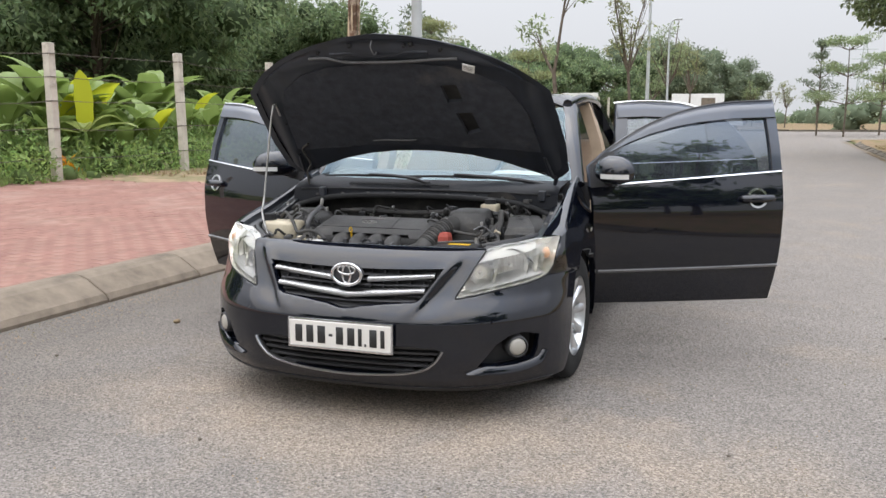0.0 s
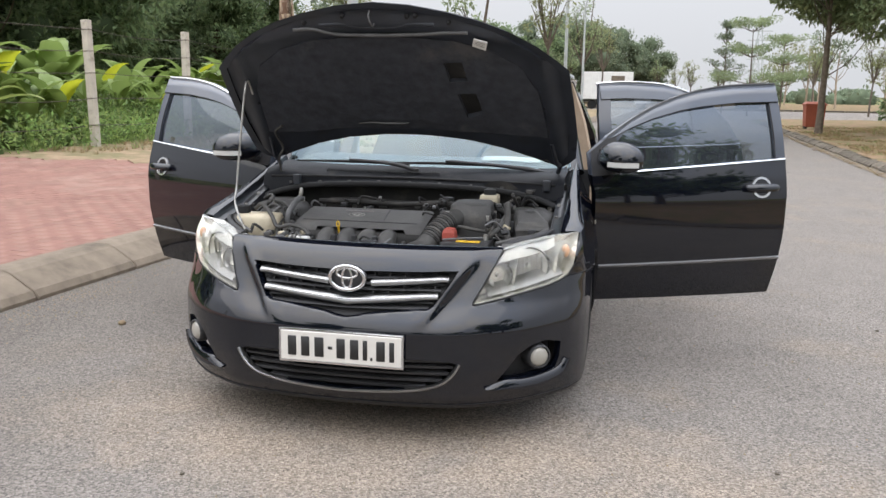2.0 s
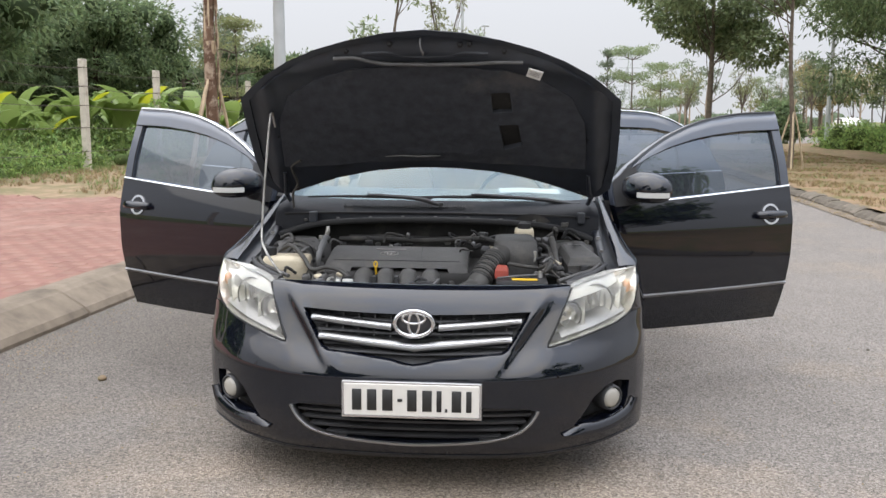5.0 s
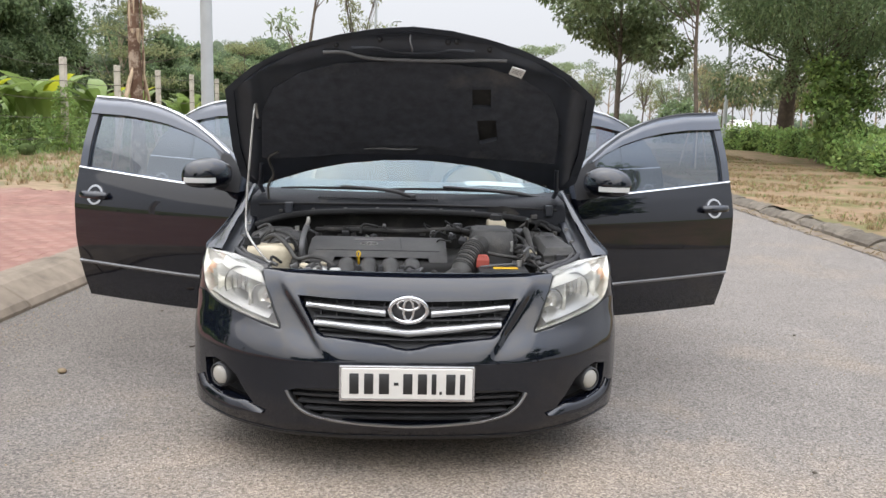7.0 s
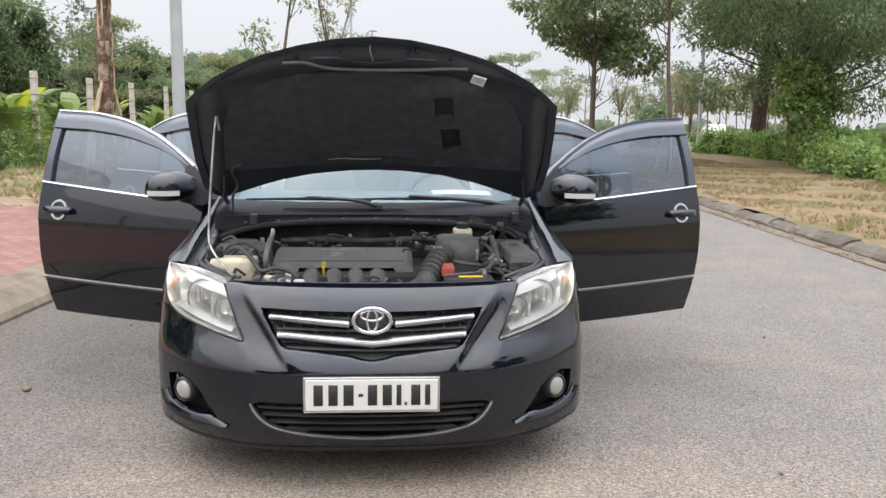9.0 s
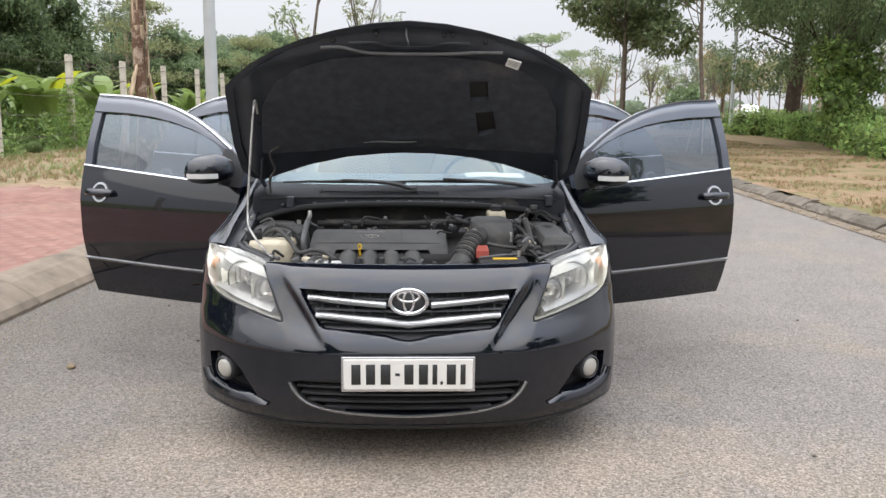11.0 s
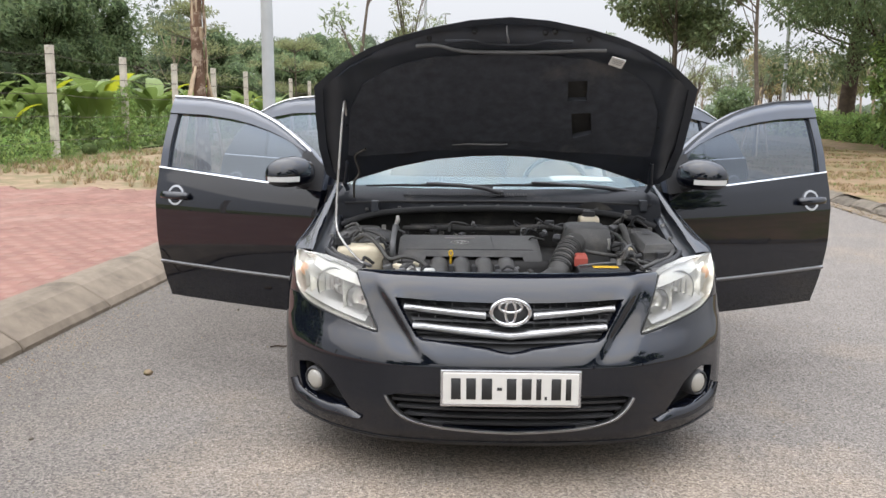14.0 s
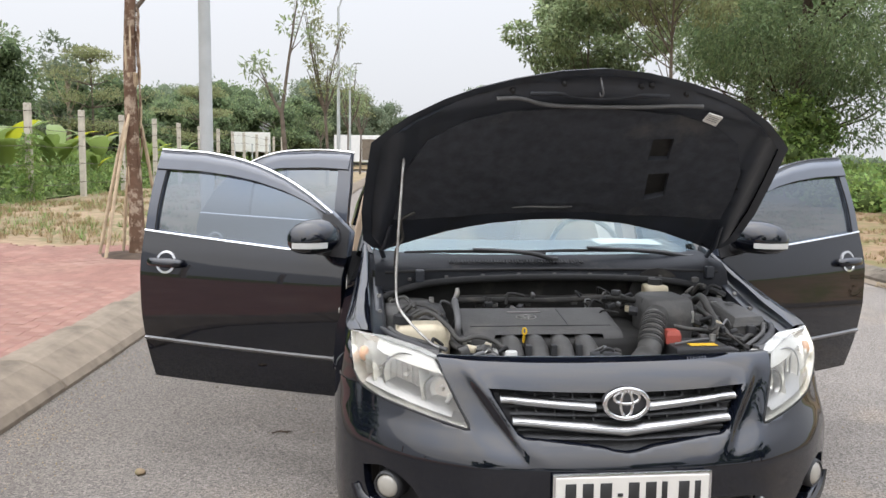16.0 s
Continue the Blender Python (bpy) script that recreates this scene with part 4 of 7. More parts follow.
    # fog lamps in their recesses, with the ledge below
    for s in (1, -1):
        rec = part("fog_lamp_recess", panel(ux([(s * x, z) for x, z in [(.80, .385), (.80, .30), (.78, .25), (.56, .245), (.60, .31), (.67, .395), (.75, .405)]]), [], 0.03, lambda u, z: front(u, z, 0.075 + 0.03 * max(0, (0.32 - z)))), M_PLASTIC, CAR, "black textured fog lamp recess")
        n = Vector((s * .55, -.835, .0)).normalized()
        c = Vector((s * .717, .236, .328))
        fog = part("fog_lamp", lf([[c + n * d + r * (math.cos(t) * Vector((-n.y, n.x, 0)) + math.sin(t) * Vector((0, 0, 1))) for t in np.linspace(0, 2 * math.pi, 25)[:-1]] for r, d in ((.038, -.06), (.039, .0), (.036, .009), (.024, .015), (.003, .017))]), M_FOG, CAR, "round fog lamp with a yellowed lens")
        part("rim", lf([[c + n * d + r * (math.cos(t) * Vector((-n.y, n.x, 0)) + math.sin(t) * Vector((0, 0, 1))) for t in np.linspace(0, 2 * math.pi, 25)[:-1]] for r, d in ((.039, .008), (.042, .012), (.047, .008), (.050, -.01), (.050, -.06))], True, False), M_PLASTIC, fog)
        top = [(.53, .236), (.594, .262), (.66, .259), (.73, .262), (.785, .275), (.805, .300)]
        bot = [(.53, .230), (.60, .222), (.66, .216), (.73, .219), (.80, .243), (.822, .295)]
        rings = []
        for (x0, z0), (x1, z1) in zip(smooth_path([Vector((*p, 0)) for p in top], 4) and [(p.x, p.y) for p in smooth_path([Vector((*p, 0)) for p in top], 4)], [(p.x, p.y) for p in smooth_path([Vector((*p, 0)) for p in bot], 4)]):
            rings.append([front(s * u_of(x0), z0 - .004, .05), front(s * u_of(x0), z0, .012), front(s * u_of((x0 * 2 + x1) / 3), (z0 * 2 + z1) / 3, -.010), front(s * u_of(x1), z1, -.016), front(s * u_of(x1), z1 - .006, .01)])
        part("fog_lamp_ledge", lf(rings, False), M_PAINT, CAR, "glossy black ledge under the fog lamp")
    part("skid_lip", lf([[front(u_of(x), z, d) for z, d in ((.166, -.004), (.140, .02), (.145, .10), (.18, .10))] for x in np.linspace(-.84, .84, 41)]), M_PLASTIC, CAR)


def build_headlight(s):
    poly = [(s * x, z) for x, z in LAMP]
    lamp = part("headlight", panel(ux(poly), [], 0.02, lambda u, z: front(u, z, 0.105 - 0.09 * max(0, (z - .70) / .072))), M_LAMP, CAR, "clear headlight with bright reflectors and an amber bulb")
    part("lens", panel(ux(poly), [], 0.02, lambda u, z: front(u, z, -0.002)), M_LENS, lamp, "clear lens")
    loop = dense(poly, 0.015)
    bm = bmesh.new()
    ring = [[bm.verts.new(front(u_of(x), z, d)) for d in (0.0, 0.108 - 0.09 * max(0, (z - .70) / .072))] for x, z in loop]
    for a, b in zip(ring, ring[1:] + ring[:1]):
        bm.faces.new((a[0], b[0], b[1], a[1]))
    part("housing", bm, M_LAMP, lamp)
    # no real seal: a dark tube drawn in for the shaded gap
    part("seal", tb([front(u_of(s * x), z, .001) for x, z in ((.566, .727), (.530, .66), (.501, .60), (.474, .545), (.535, .553), (.60, .565), (.675, .579), (.735, .589), (.780, .602), (.809, .617), (.834, .655))], .0042, 6, 3), M_RUBBER, lamp, "thin black gap round the lamp")

    def bowl(x, z, r, deep, dark):
        n = Vector((s * .42, -.90, .05)).normalized()
        side = Vector((-n.y, n.x, 0)).normalized()
        up = side.cross(n) * (1 if side.cross(n).z > 0 else -1)
        c = front(u_of(s * x), z, deep)
        rings = [[c + n * d + rr * (math.cos(t) * side + math.sin(t) * up) for t in np.linspace(0, 2 * math.pi, 29)[:-1]] for rr, d in ((r * 1.06, -.035), (r * 1.08, -.004), (r * 1.03, .0), (r * .97, -.004), (r * .82, -.022), (r * .55, -.036), (r * .2, -.042))]
        b = part("reflector", lf(rings), M_LAMP, lamp)
        if dark:
            part("shield_ring", lf([[c + n * d + rr * (math.cos(t) * side + math.sin(t) * up) for t in np.linspace(0, 2 * math.pi, 29)[:-1]] for rr, d in ((r * .98, -.006), (r * .96, .0), (r * .84, -.006), (r * .80, -.02))], True, False), M_SATIN, b)
        part("bowl_edge", tb([c + n * .002 + r * 1.05 * (math.cos(t) * side + math.sin(t) * up) for t in np.linspace(0, 2 * math.pi, 33)], .0026, 6, 1), M_PLASTIC_DUST, b)
        bm = bmesh.new()
        cyl(bm, c - n * .040, c - n * .012, .010, .008, 12)
        part("bulb", bm, M_WHITE if not dark else M_SATIN, b)
        if not dark:
            for k in (-.75, -.5, -.25, 0, .25, .5, .75):
                part("flute", bx((.003, .010, r * 1.7 * math.sqrt(1 - k * k * .9)), Matrix.Translation(c + side * r * k - n * (.028 - .02 * k * k)), .001, 1), M_SATIN, b, smooth=False)
    bowl(.696, .657, .070, .050, False)
    bowl(.574, .634, .047, .034, True)
    c = front(u_of(s * .829), .706, .030)
    bm = bmesh.new()
    bmesh.ops.create_uvsphere(bm, u_segments=14, v_segments=9, radius=1, matrix=Matrix.Translation(c) @ Matrix.Diagonal((.017, .02, .026, 1)))
    part("turn_signal", bm, M_AMBER, lamp, "amber bulb")
    for xa, xb, za, zb in ((.622, .630, .60, .70), (.775, .795, .625, .74), (.80, .822, .64, .745)):
        part("divider", lf([[front(u_of(s * (xa + (xb - xa) * t)), za + (zb - za) * t, d) for d in (.018, .05, .08)] for t in np.linspace(0, 1, 6)], False), M_LAMP, lamp)
    for k in range(9):
        x = .782 + k * .0062
        part("flute", lf([[front(u_of(s * (x + dx)), z, d) for dx, d in ((-.0025, .074), (0, .066), (.0025, .074))] for z in np.linspace(.640, .720, 5)], False), M_LAMP, lamp)
    part("inner_shelf", lf([[front(u_of(s * x), .567 + .20 * (x - .55) + dz, d) for dz, d in ((.004, .012), (.022, .035), (.034, .075))] for x in np.linspace(.53, .80, 14)], False), M_SATIN, lamp)
    brow = [(s * x, z) for x, z in [(.573, .727), (.60, .734), (.65, .743), (.70, .747), (.758, .759), (.766, .730), (.735, .716), (.69, .708), (.64, .700), (.57, .688), (.548, .686)]]
    part("brow", panel(ux(brow), [], 0.02, lambda u, z: front(u, z, .012), lambda u, z: front(u, z, .05)), M_BROW, lamp, "cream inner brow")
    part("sill", lf([[front(u_of(s * x), z, d) for x, z in ((.50, .561), (.55, .572), (.60, .581))] for d in (.008, .03, .06)], False), M_SATIN, lamp)


def side_x(z):
    return float(np.interp(z, [.15, .30, .45, .62, .70, .78, .85, .92, .98], [.872, .886, .894, .894, .884, .856, .824, .800, .782]))


def build_fender(s):
    arch = [(.935 + .362 * math.cos(t), .322 + .362 * math.sin(t)) for t in np.linspace(math.pi - .86, 0.12, 22)]
    nose = [(front(u_of(x + .004), z).y, z) for x, z in ((.809, .6165), (.833, .655), (.845, .70), (.854, .735), (.860, .768))]
    ridge = [(.62, .783), (.70, .797), (.80, .817), (.95, .856), (1.10, .898), (1.25, .940), (1.38, .968)]
    poly = nose + ridge + [(1.385, .80), (1.388, .50), (1.385, .25), (1.33, .235)] + arch[::-1] + [(.62, .6135), (.50, .6135)]

    def skin(y, z):
        # the wing's flank runs into the front skin round the corner
        x = side_x(z)
        if y < .85:
            back = curve(z, PROF_Z, PROF_Y)
            a, b = .70, .897
            for _ in range(18):
                m = (a + b) / 2
                a, b = (m, b) if curve(m, PLAN_X, PLAN_Y) + back * set_back(m, z) < y else (a, m)
            x = min(x, a - draw_in(a, z))
        flare = .010 * math.exp(-((math.hypot(y - .935, z - .322) - .375) / .03) ** 2)
        crease = .006 * math.exp(-((z - (.72 + .10 * (y - .7))) / .02) ** 2) * ease((y - .60) / .2)
        return Vector((s * (x + flare + crease), y, z))
    fender = part("fender", panel(poly, [], 0.022, skin, lambda y, z: skin(y, z) - Vector((s * .03, 0, .035 if z > .6 else 0))), M_PAINT, CAR, "glossy black front wing")
    # the broad shoulder along the bonnet opening, and the gutter inside it
    top = lambda y: float(np.interp(y, [nose[-1][0]] + [p[0] for p in ridge], [nose[-1][1]] + [p[1] for p in ridge]))
    crown, gutter = [], []
    for y in np.linspace(nose[-1][0], 1.36, 22):
        x, z = abs(skin(y, top(y)).x), top(y)
        rise, slant = .007 + .015 * ease((y - .5) / .3), .05 * ease((.85 - y) / .3)
        crown.append([(s * (x + (.766 - x) * k), y - slant * k, z + rise * h) for k, h in ((0, 0), (.10, .42), (.25, .75), (.45, .95), (.7, 1.0), (.92, .96), (1, .80))])
        gutter.append([(s * a, y - slant, z + b) for a, b in ((.766, rise * .80), (.763, rise * .3), (.761, -.010), (.752, -.016), (.722, -.018), (.716, -.10))])
    part("shoulder", lf(crown, False), M_PAINT, fender)
    part("wing_channel", lf(gutter, False), M_WING, CAR, "dusty body-coloured channel beside the engine bay")
    # arch liner
    lin = []
    for t in np.linspace(-.15, math.pi + .1, 18):
        lin.append([(s * x, .935 + .36 * math.cos(t), .322 + .36 * math.sin(t)) for x in (.86, .70, .58)])
    part("wheel_arch_liner", lf(lin, False), M_RUBBER, CAR)
    part("side_repeater", bx((.006, .045, .02), at(s * .886, 1.20, .72), .003), M_FOG, CAR, "small clear side lamp")


def build_wheels():
    proto = None
    for s in (1, -1):
        for y in (.935, 3.535):
            m = at(s * .765, y, .316) @ (Matrix.Rotation(math.pi, 4, "Z") if s < 0 else Matrix()) @ (Matrix.Rotation(radians(-4 * s), 4, "Z") if y < 2 else Matrix())
            if proto is None:
                w = new("wheel")
                w.parent = CAR
                prof = [(-.10, .200), (-.103, .24), (-.10, .285), (-.085, .308), (-.05, .316), (.05, .316), (.085, .308), (.10, .285), (.103, .24), (.10, .200)]
                angs = np.linspace(0, 2 * math.pi, 61)[:-1]
                bm = bmesh.new()
                rows = [[bm.verts.new((x, r * math.cos(a), r * math.sin(a))) for x, r in prof] for a in angs]
                for a, b in zip(rows, rows[1:] + rows[:1]):
                    for j in range(len(prof) - 1):
                        bm.faces.new((a[j], a[j + 1], b[j + 1], b[j]))
                part("tyre", bm, M_TYRE, w)
                for x in (-.045, .0, .045):
                    part("tread_rib", lf([[(x + dx, r * math.cos(a), r * math.sin(a)) for dx, r in ((-.016, .312), (-.014, .3185), (.014, .3185), (.016, .312))] for a in np.linspace(0, 2 * math.pi, 49)], False), M_TYRE, w)
                bm = bmesh.new()
                rim = [(-.09, .19), (.06, .185), (.088, .197), (.096, .203), (.098, .196), (.075, .180), (.02, .172), (-.06, .165)]
                rows = [[bm.verts.new((x, r * math.cos(a), r * math.sin(a))) for x, r in rim] for a in angs]
                for a, b in zip(rows, rows[1:] + rows[:1]):
                    for j in range(len(rim) - 1):
                        bm.faces.new((a[j], a[j + 1], b[j + 1], b[j]))
                rimob = part("rim", bm, M_ALLOY, w, "silver alloy rim")
                for k in range(10):
                    a = 2 * math.pi * k / 10
                    d, e = Vector((0, math.cos(a), math.sin(a))), Vector((0, -math.sin(a), math.cos(a)))
                    part("spoke", lf([[d * r + e * wd * sg + Vector((x + dx, 0, 0)) for sg, dx in ((-1, -.012), (-.7, .004), (.7, .004), (1, -.012))] for r, wd, x in ((.045, .012, .062), (.10, .014, .066), (.15, .019, .076), (.19, .028, .086))]), M_ALLOY, rimob)
                bm = bmesh.new()
                cyl(bm, (.0, 0, 0), (.074, 0, 0), .056, .045, 20)
                part("hub", bm, M_ALLOY, rimob)
                bm = bmesh.new()
                cyl(bm, (-.02, 0, 0), (-.005, 0, 0), .13, n=24)
                part("brake_disc", bm, M_ALU, w)
                proto = w
                w.matrix_basis = m
            else:
                copy_thing(proto, m)


# ---- the bonnet ----
HINGE = Vector((0, 1.09, 1.011))
UPV = Vector((0, -.74457, .66755))
DOWNV = Vector((0, -.66755, -.74457))
HOOD = mirrored([(0, .972), (.15, .957), (.297, .922), (.426, .879), (.535, .826), (.64, .756), (.72, .68), (.766, .630), (.782, .455), (.796, .245), (.788, .058), (.75, .005), (.711, -.020), (.60, .03), (.452, .094), (.287, .14), (.11, .163), (0, .166)])


def hood_at(u, v, w):
    """A point of the open bonnet: u across, v up from the hinges, w below its underside plane."""
    sag = .030 * (u / .8) ** 2
    return Vector((u, 0, 0)) + HINGE + UPV * v + DOWNV * (w + sag - .01)


def scaled(poly, cx, cy, kx, ky):
    return [(cx + (x - cx) * kx, cy + (y - cy) * ky) for x, y in poly]


def build_hood():
    hood = part("bonnet", panel(scaled(HOOD, 0, .47, .962, .955), [], 0.035, lambda u, v: hood_at(u, v, -.012 - .010 * (1 - (u / .8) ** 2)), lambda u, v: hood_at(u / .962, .47 + (v - .47) / .955, .0)), M_PAINT, CAR, "open black bonnet propped on a rod")
    inner_rim = scaled(HOOD, 0, .47, .955, .95)
    mid = mirrored([(0, .79), (.19, .785), (.30, .773), (.44, .727), (.565, .635), (.63, .49), (.665, .205), (.60, .20), (.30, .215), (0, .225)])

    def under(u, v):
        # pressed frame: a raised hem, a trough, and ribs along the sides
        rib = .012 * math.sin(abs(u) * 46 + v * 5) * (1 if abs(u) > .64 else 0) + .010 * math.exp(-((v - .86 + .28 * u * u) / .03) ** 2)
        return hood_at(u, v, .004 + rib - .012 * math.exp(-((v - .915 + .33 * u * u) / .02) ** 2))
    frame_ob = part("inner_frame", panel(inner_rim, [mid], 0.025, under, lambda u, v: hood_at(u, v, -.03)), M_INNER, hood, "dusty black pressed inner frame")
    part("hem", panel(HOOD, [inner_rim], 0.03, lambda u, v: hood_at(u, v, .001), None), M_INNER, hood)
    pad_out = mirrored([(0, .795), (.19, .79), (.305, .778), (.445, .732), (.57, .64), (.637, .49), (.672, .20), (.60, .195), (.30, .21), (0, .22)])
    h1 = [(.248, .655), (.326, .657), (.337, .545), (.259, .540)]
    h2 = [(.283, .467), (.365, .471), (.385, .342), (.308, .312)]

    def pad(u, v):
        bulge = .008 * noise.noise((u * 4, v * 4, 1.3)) + .004 * noise.noise((u * 13, v * 13, 2.0)) + .012 * math.exp(-((abs(u) - .23) / .05) ** 2) * (1 if v > .3 else .3) * .4
        sag = .006 * math.exp(-((v - .28) / .018) ** 2) * (1 if abs(u) < .2 else 0)
        return hood_at(u, v, .010 + bulge + sag)
    part("insulation_pad", panel(pad_out, [h1, h2], 0.018, pad, lambda u, v: hood_at(u, v, -.012)), M_PAD, hood, "stained black felt insulation pad with two square cut-outs")
    for h in (h1, h2):
        part("pad_cutout", panel(scaled(h, sum(p[0] for p in h) / 4, sum(p[1] for p in h) / 4, 1.1, 1.1), [], .03, lambda u, v: hood_at(u, v, -.011)), M_BAY, hood)
    pts = [(-.352, .832), (-.27, .833), (-.17, .803), (0, .797), (.17, .802), (.27, .812), (.372, .815)]
    part("foam_strip", tb([hood_at(u, v + .014, .014) for u, v in pts], .0075, 8), M_STRIP, hood, "grey rubber sealing strip")
    part("pad_crease", tb([hood_at(u, .268 + .004 * math.sin(u * 40), .020) for u in (-.21, -.14, -.07, 0, .03)], [.002, .004, .0045, .004, .002], 6), M_STRIP, hood)
    part("stiffener", tb([hood_at(u, v + .012, .006) for u, v in ((-.24, .85), (-.14, .853), (-.08, .838), (0, .832), (.08, .838), (.14, .853), (.24, .85))], .009, 8), M_INNER, hood)
    part("striker", tb([hood_at(-.012, .93, .0), hood_at(-.012, .925, .03), hood_at(-.004, .90, .045), hood_at(-.004, .875, .03), hood_at(-.004, .872, .0)], .0035, 6), M_STRIP, hood, "grey steel latch loop")
    for u, v in ((-.3, .872), (.3, .872), (-.13, .905), (.135, .90), (.17, .905), (-.655, .60), (.655, .60), (-.66, .40), (.66, .40)):
        bm = bmesh.new()
        cyl(bm, hood_at(u, v, -.0), hood_at(u, v, .012), .011, .007, 10)
        part("rubber_stop", bm, M_RUBBER, hood)
    # maker's label
    lab = [(.396, .812), (.450, .794), (.439, .751), (.386, .773)]
    lb = part("label", panel(lab, [], .03, lambda u, v: hood_at(u, v, .030), lambda u, v: hood_at(u, v, .024)), M_LABEL, hood, "small white printed label")
    for k in (.25, .45, .65):
        a = Vector(lab[0]).lerp(Vector(lab[3]), k)
        b = Vector(lab[1]).lerp(Vector(lab[2]), k)
        p, q = a.lerp(b, .12), a.lerp(b, .85)
        part("print_line", tb([hood_at(p.x, p.y, .0305), hood_at(q.x, q.y, .0305)], .0014, 4, 1), M_PRINT, lb)
    for s in (1, -1):
        part("hinge_arm", tb([(s * .70, 1.13, .955), (s * .715, 1.10, 1.00), hood_at(s * .70, .02, .012), hood_at(s * .68, .16, .010)], [.011, .012, .012, .009], 8), M_INNER, hood, "black hinge arm")
    part("washer_hose", tb([(-.66, 1.03, .93), (-.655, 1.0, 1.0), hood_at(-.63, .10, .03), hood_at(-.64, .20, .02), hood_at(-.59, .25, .02)], .006, 6), M_HOSE, hood)
    rod = part("prop_rod", tb([hood_at(-.650, .486, .03), (-.650, .635, 1.36), (-.668, .60, 1.12), (-.678, .565, .90), (-.655, .50, .83), (-.575, .40, .757), (-.545, .36, .745)], .0048, 8, 3), M_ALU, CAR, "thin bent steel bonnet rod")


# ---- engine bay ----
def build_bay():
    tub = bmesh.new()
    for pts in ([(-.74, .30, .40), (.74, .30, .40), (.74, 1.10, .40), (-.74, 1.10, .40)],):
        tub.faces.new([tub.verts.new(p) for p in pts])
    part("bay_floor", tub, M_BAY, CAR)
    fw = [[(x, 1.085 - .10 * (x / .72) ** 2 * 0, z) for x in np.linspace(-.75, .75, 9)] for z in (.40, .62, .80, .905)]
    part("firewall", lf(fw, False), M_BAY, CAR, "dark bulkhead behind the engine")
    for s in (1, -1):
        part("inner_wing", lf([[(s * x, y, z) for x, z in ((.72, .40), (.70, .58), (.715, .68), (.74, float(np.interp(y, [.42, .70, .95, 1.25], [.66, .70, .76, .85]))))] for y in np.linspace(.42, 1.12, 8)], False), M_BAY, CAR)
        tower = part("strut_tower", lf([[(s * .60 + r * math.cos(t), .90 + r * math.sin(t), z) for t in np.linspace(0, 2 * math.pi, 21)[:-1]] for r, z in ((.15, .60), (.135, .76), (.12, .79), (.075, .80), (.07, .81), (.02, .81))]), M_PLASTIC_DUST, CAR)
        for k in range(3):
            a = 2 * math.pi * k / 3 + .5
            bm = bmesh.new()
            cyl(bm, (s * .60 + .095 * math.cos(a), .90 + .095 * math.sin(a), .79), (s * .60 + .095 * math.cos(a), .90 + .095 * math.sin(a), .815), .011, n=6)
            part("nut", bm, M_ALU, tower, smooth=False)
    # radiator support with clips along the nose
    sup = part("radiator_support", lf([[(x, y + .10 * (x / .57) ** 2, z - .012 * (x / .57) ** 2) for y, z in ((.222, .731), (.230, .726), (.25, .721), (.315, .716), (.325, .66), (.325, .55))] for x in np.linspace(-.56, .56, 21)], False), M_PLASTIC_DUST, CAR, "black plastic radiator support panel")
    for x in (-.50, -.38, -.2, -.05, .12, .26, .40, .5):
        bm = bmesh.new()
        yy = .262 + .10 * (x / .57) ** 2
        cyl(bm, (x, yy, .714), (x, yy, .729 - .012 * (x / .57) ** 2), .013, .010, 10)
        part("clip", bm, M_PLASTIC, sup)
    part("bonnet_latch", bx((.09, .05, .05), at(0, .30, .712), .008), M_PLASTIC, sup, smooth=False)
    part("latch_hook", tb([(-.02, .285, .74), (0, .275, .757), (.025, .285, .745)], .005, 6), M_PLASTIC, sup)
    for s in (1, -1):
        part("lamp_bracket", lf([[(s * x, y, z) for y, z in ((.315 + (x - .56) * .85, .730), (.34 + (x - .56) * .85, .742), (.40 + (x - .56) * .85, .735), (.42 + (x - .56) * .85, .66))] for x in np.linspace(.55, .64, 5)], False), M_PLASTIC_DUST, CAR)
    for s in (1, -1):
        part("lamp_rail", tb([(s * .545, .345, .730), (s * .615, .415, .744), (s * .685, .505, .754), (s * .725, .59, .764)], [.012, .014, .013, .010], 8), M_PLASTIC, CAR, "black plastic rail along the top of the headlight")
        part("lamp_rail", tb([(s * .52, .36, .738), (s * .59, .43, .748), (s * .66, .52, .752), (s * .70, .60, .765)], .008, 8), M_PLASTIC_DUST, CAR)
        rail = part("wing_rail", lf([[(s * x, y, float(np.interp(y, [.55, .70, .95, 1.25], [.742, .772, .838, .915])) + dz) for x, dz in ((.705, -.03), (.712, .0), (.745, .006), (.752, -.004))] for y in np.linspace(.55, 1.22, 12)], False), M_WING, CAR, "body-coloured rail beside the engine bay")
        for y in (.62, .76, .90, 1.04, 1.16):
            z = float(np.interp(y, [.55, .70, .95, 1.25], [.742, .772, .838, .915])) + .004
            bm = bmesh.new()
            cyl(bm, (s * .728, y, z - .004), (s * .728, y, z + .008), .011, .009, 6)
            part("bolt", bm, M_ALU, rail, smooth=False)
    # engine block below, dark
    eng = part("engine", bx((.74, .42, .28), at(-.06, .80, .58), .03), M_BAY, CAR, "dark engine block with a dusty plastic cover")
    # cover: stepped plastic lid, falling towards the front, scalloped over the intake pipes
    rings = []
    for y, z, k in ((.600, .695, .0), (.602, .712, .0), (.610, .736, .0), (.635, .750, .0), (.74, .771, .0), (.835, .788, .0), (.856, .785, 0), (.862, .76, 0), (.862, .70, 0)):
        row = []
        for x in np.linspace(-.435 if y > .7 else -.43, .165, 37):
            zz = z
            if y < .61 and -.315 < x < .085:
                zz = max(z, .7345)
            if abs(x + .135) > .285:
                zz -= .02 * min(1, (abs(x + .135) - .285) / .02) ** 2
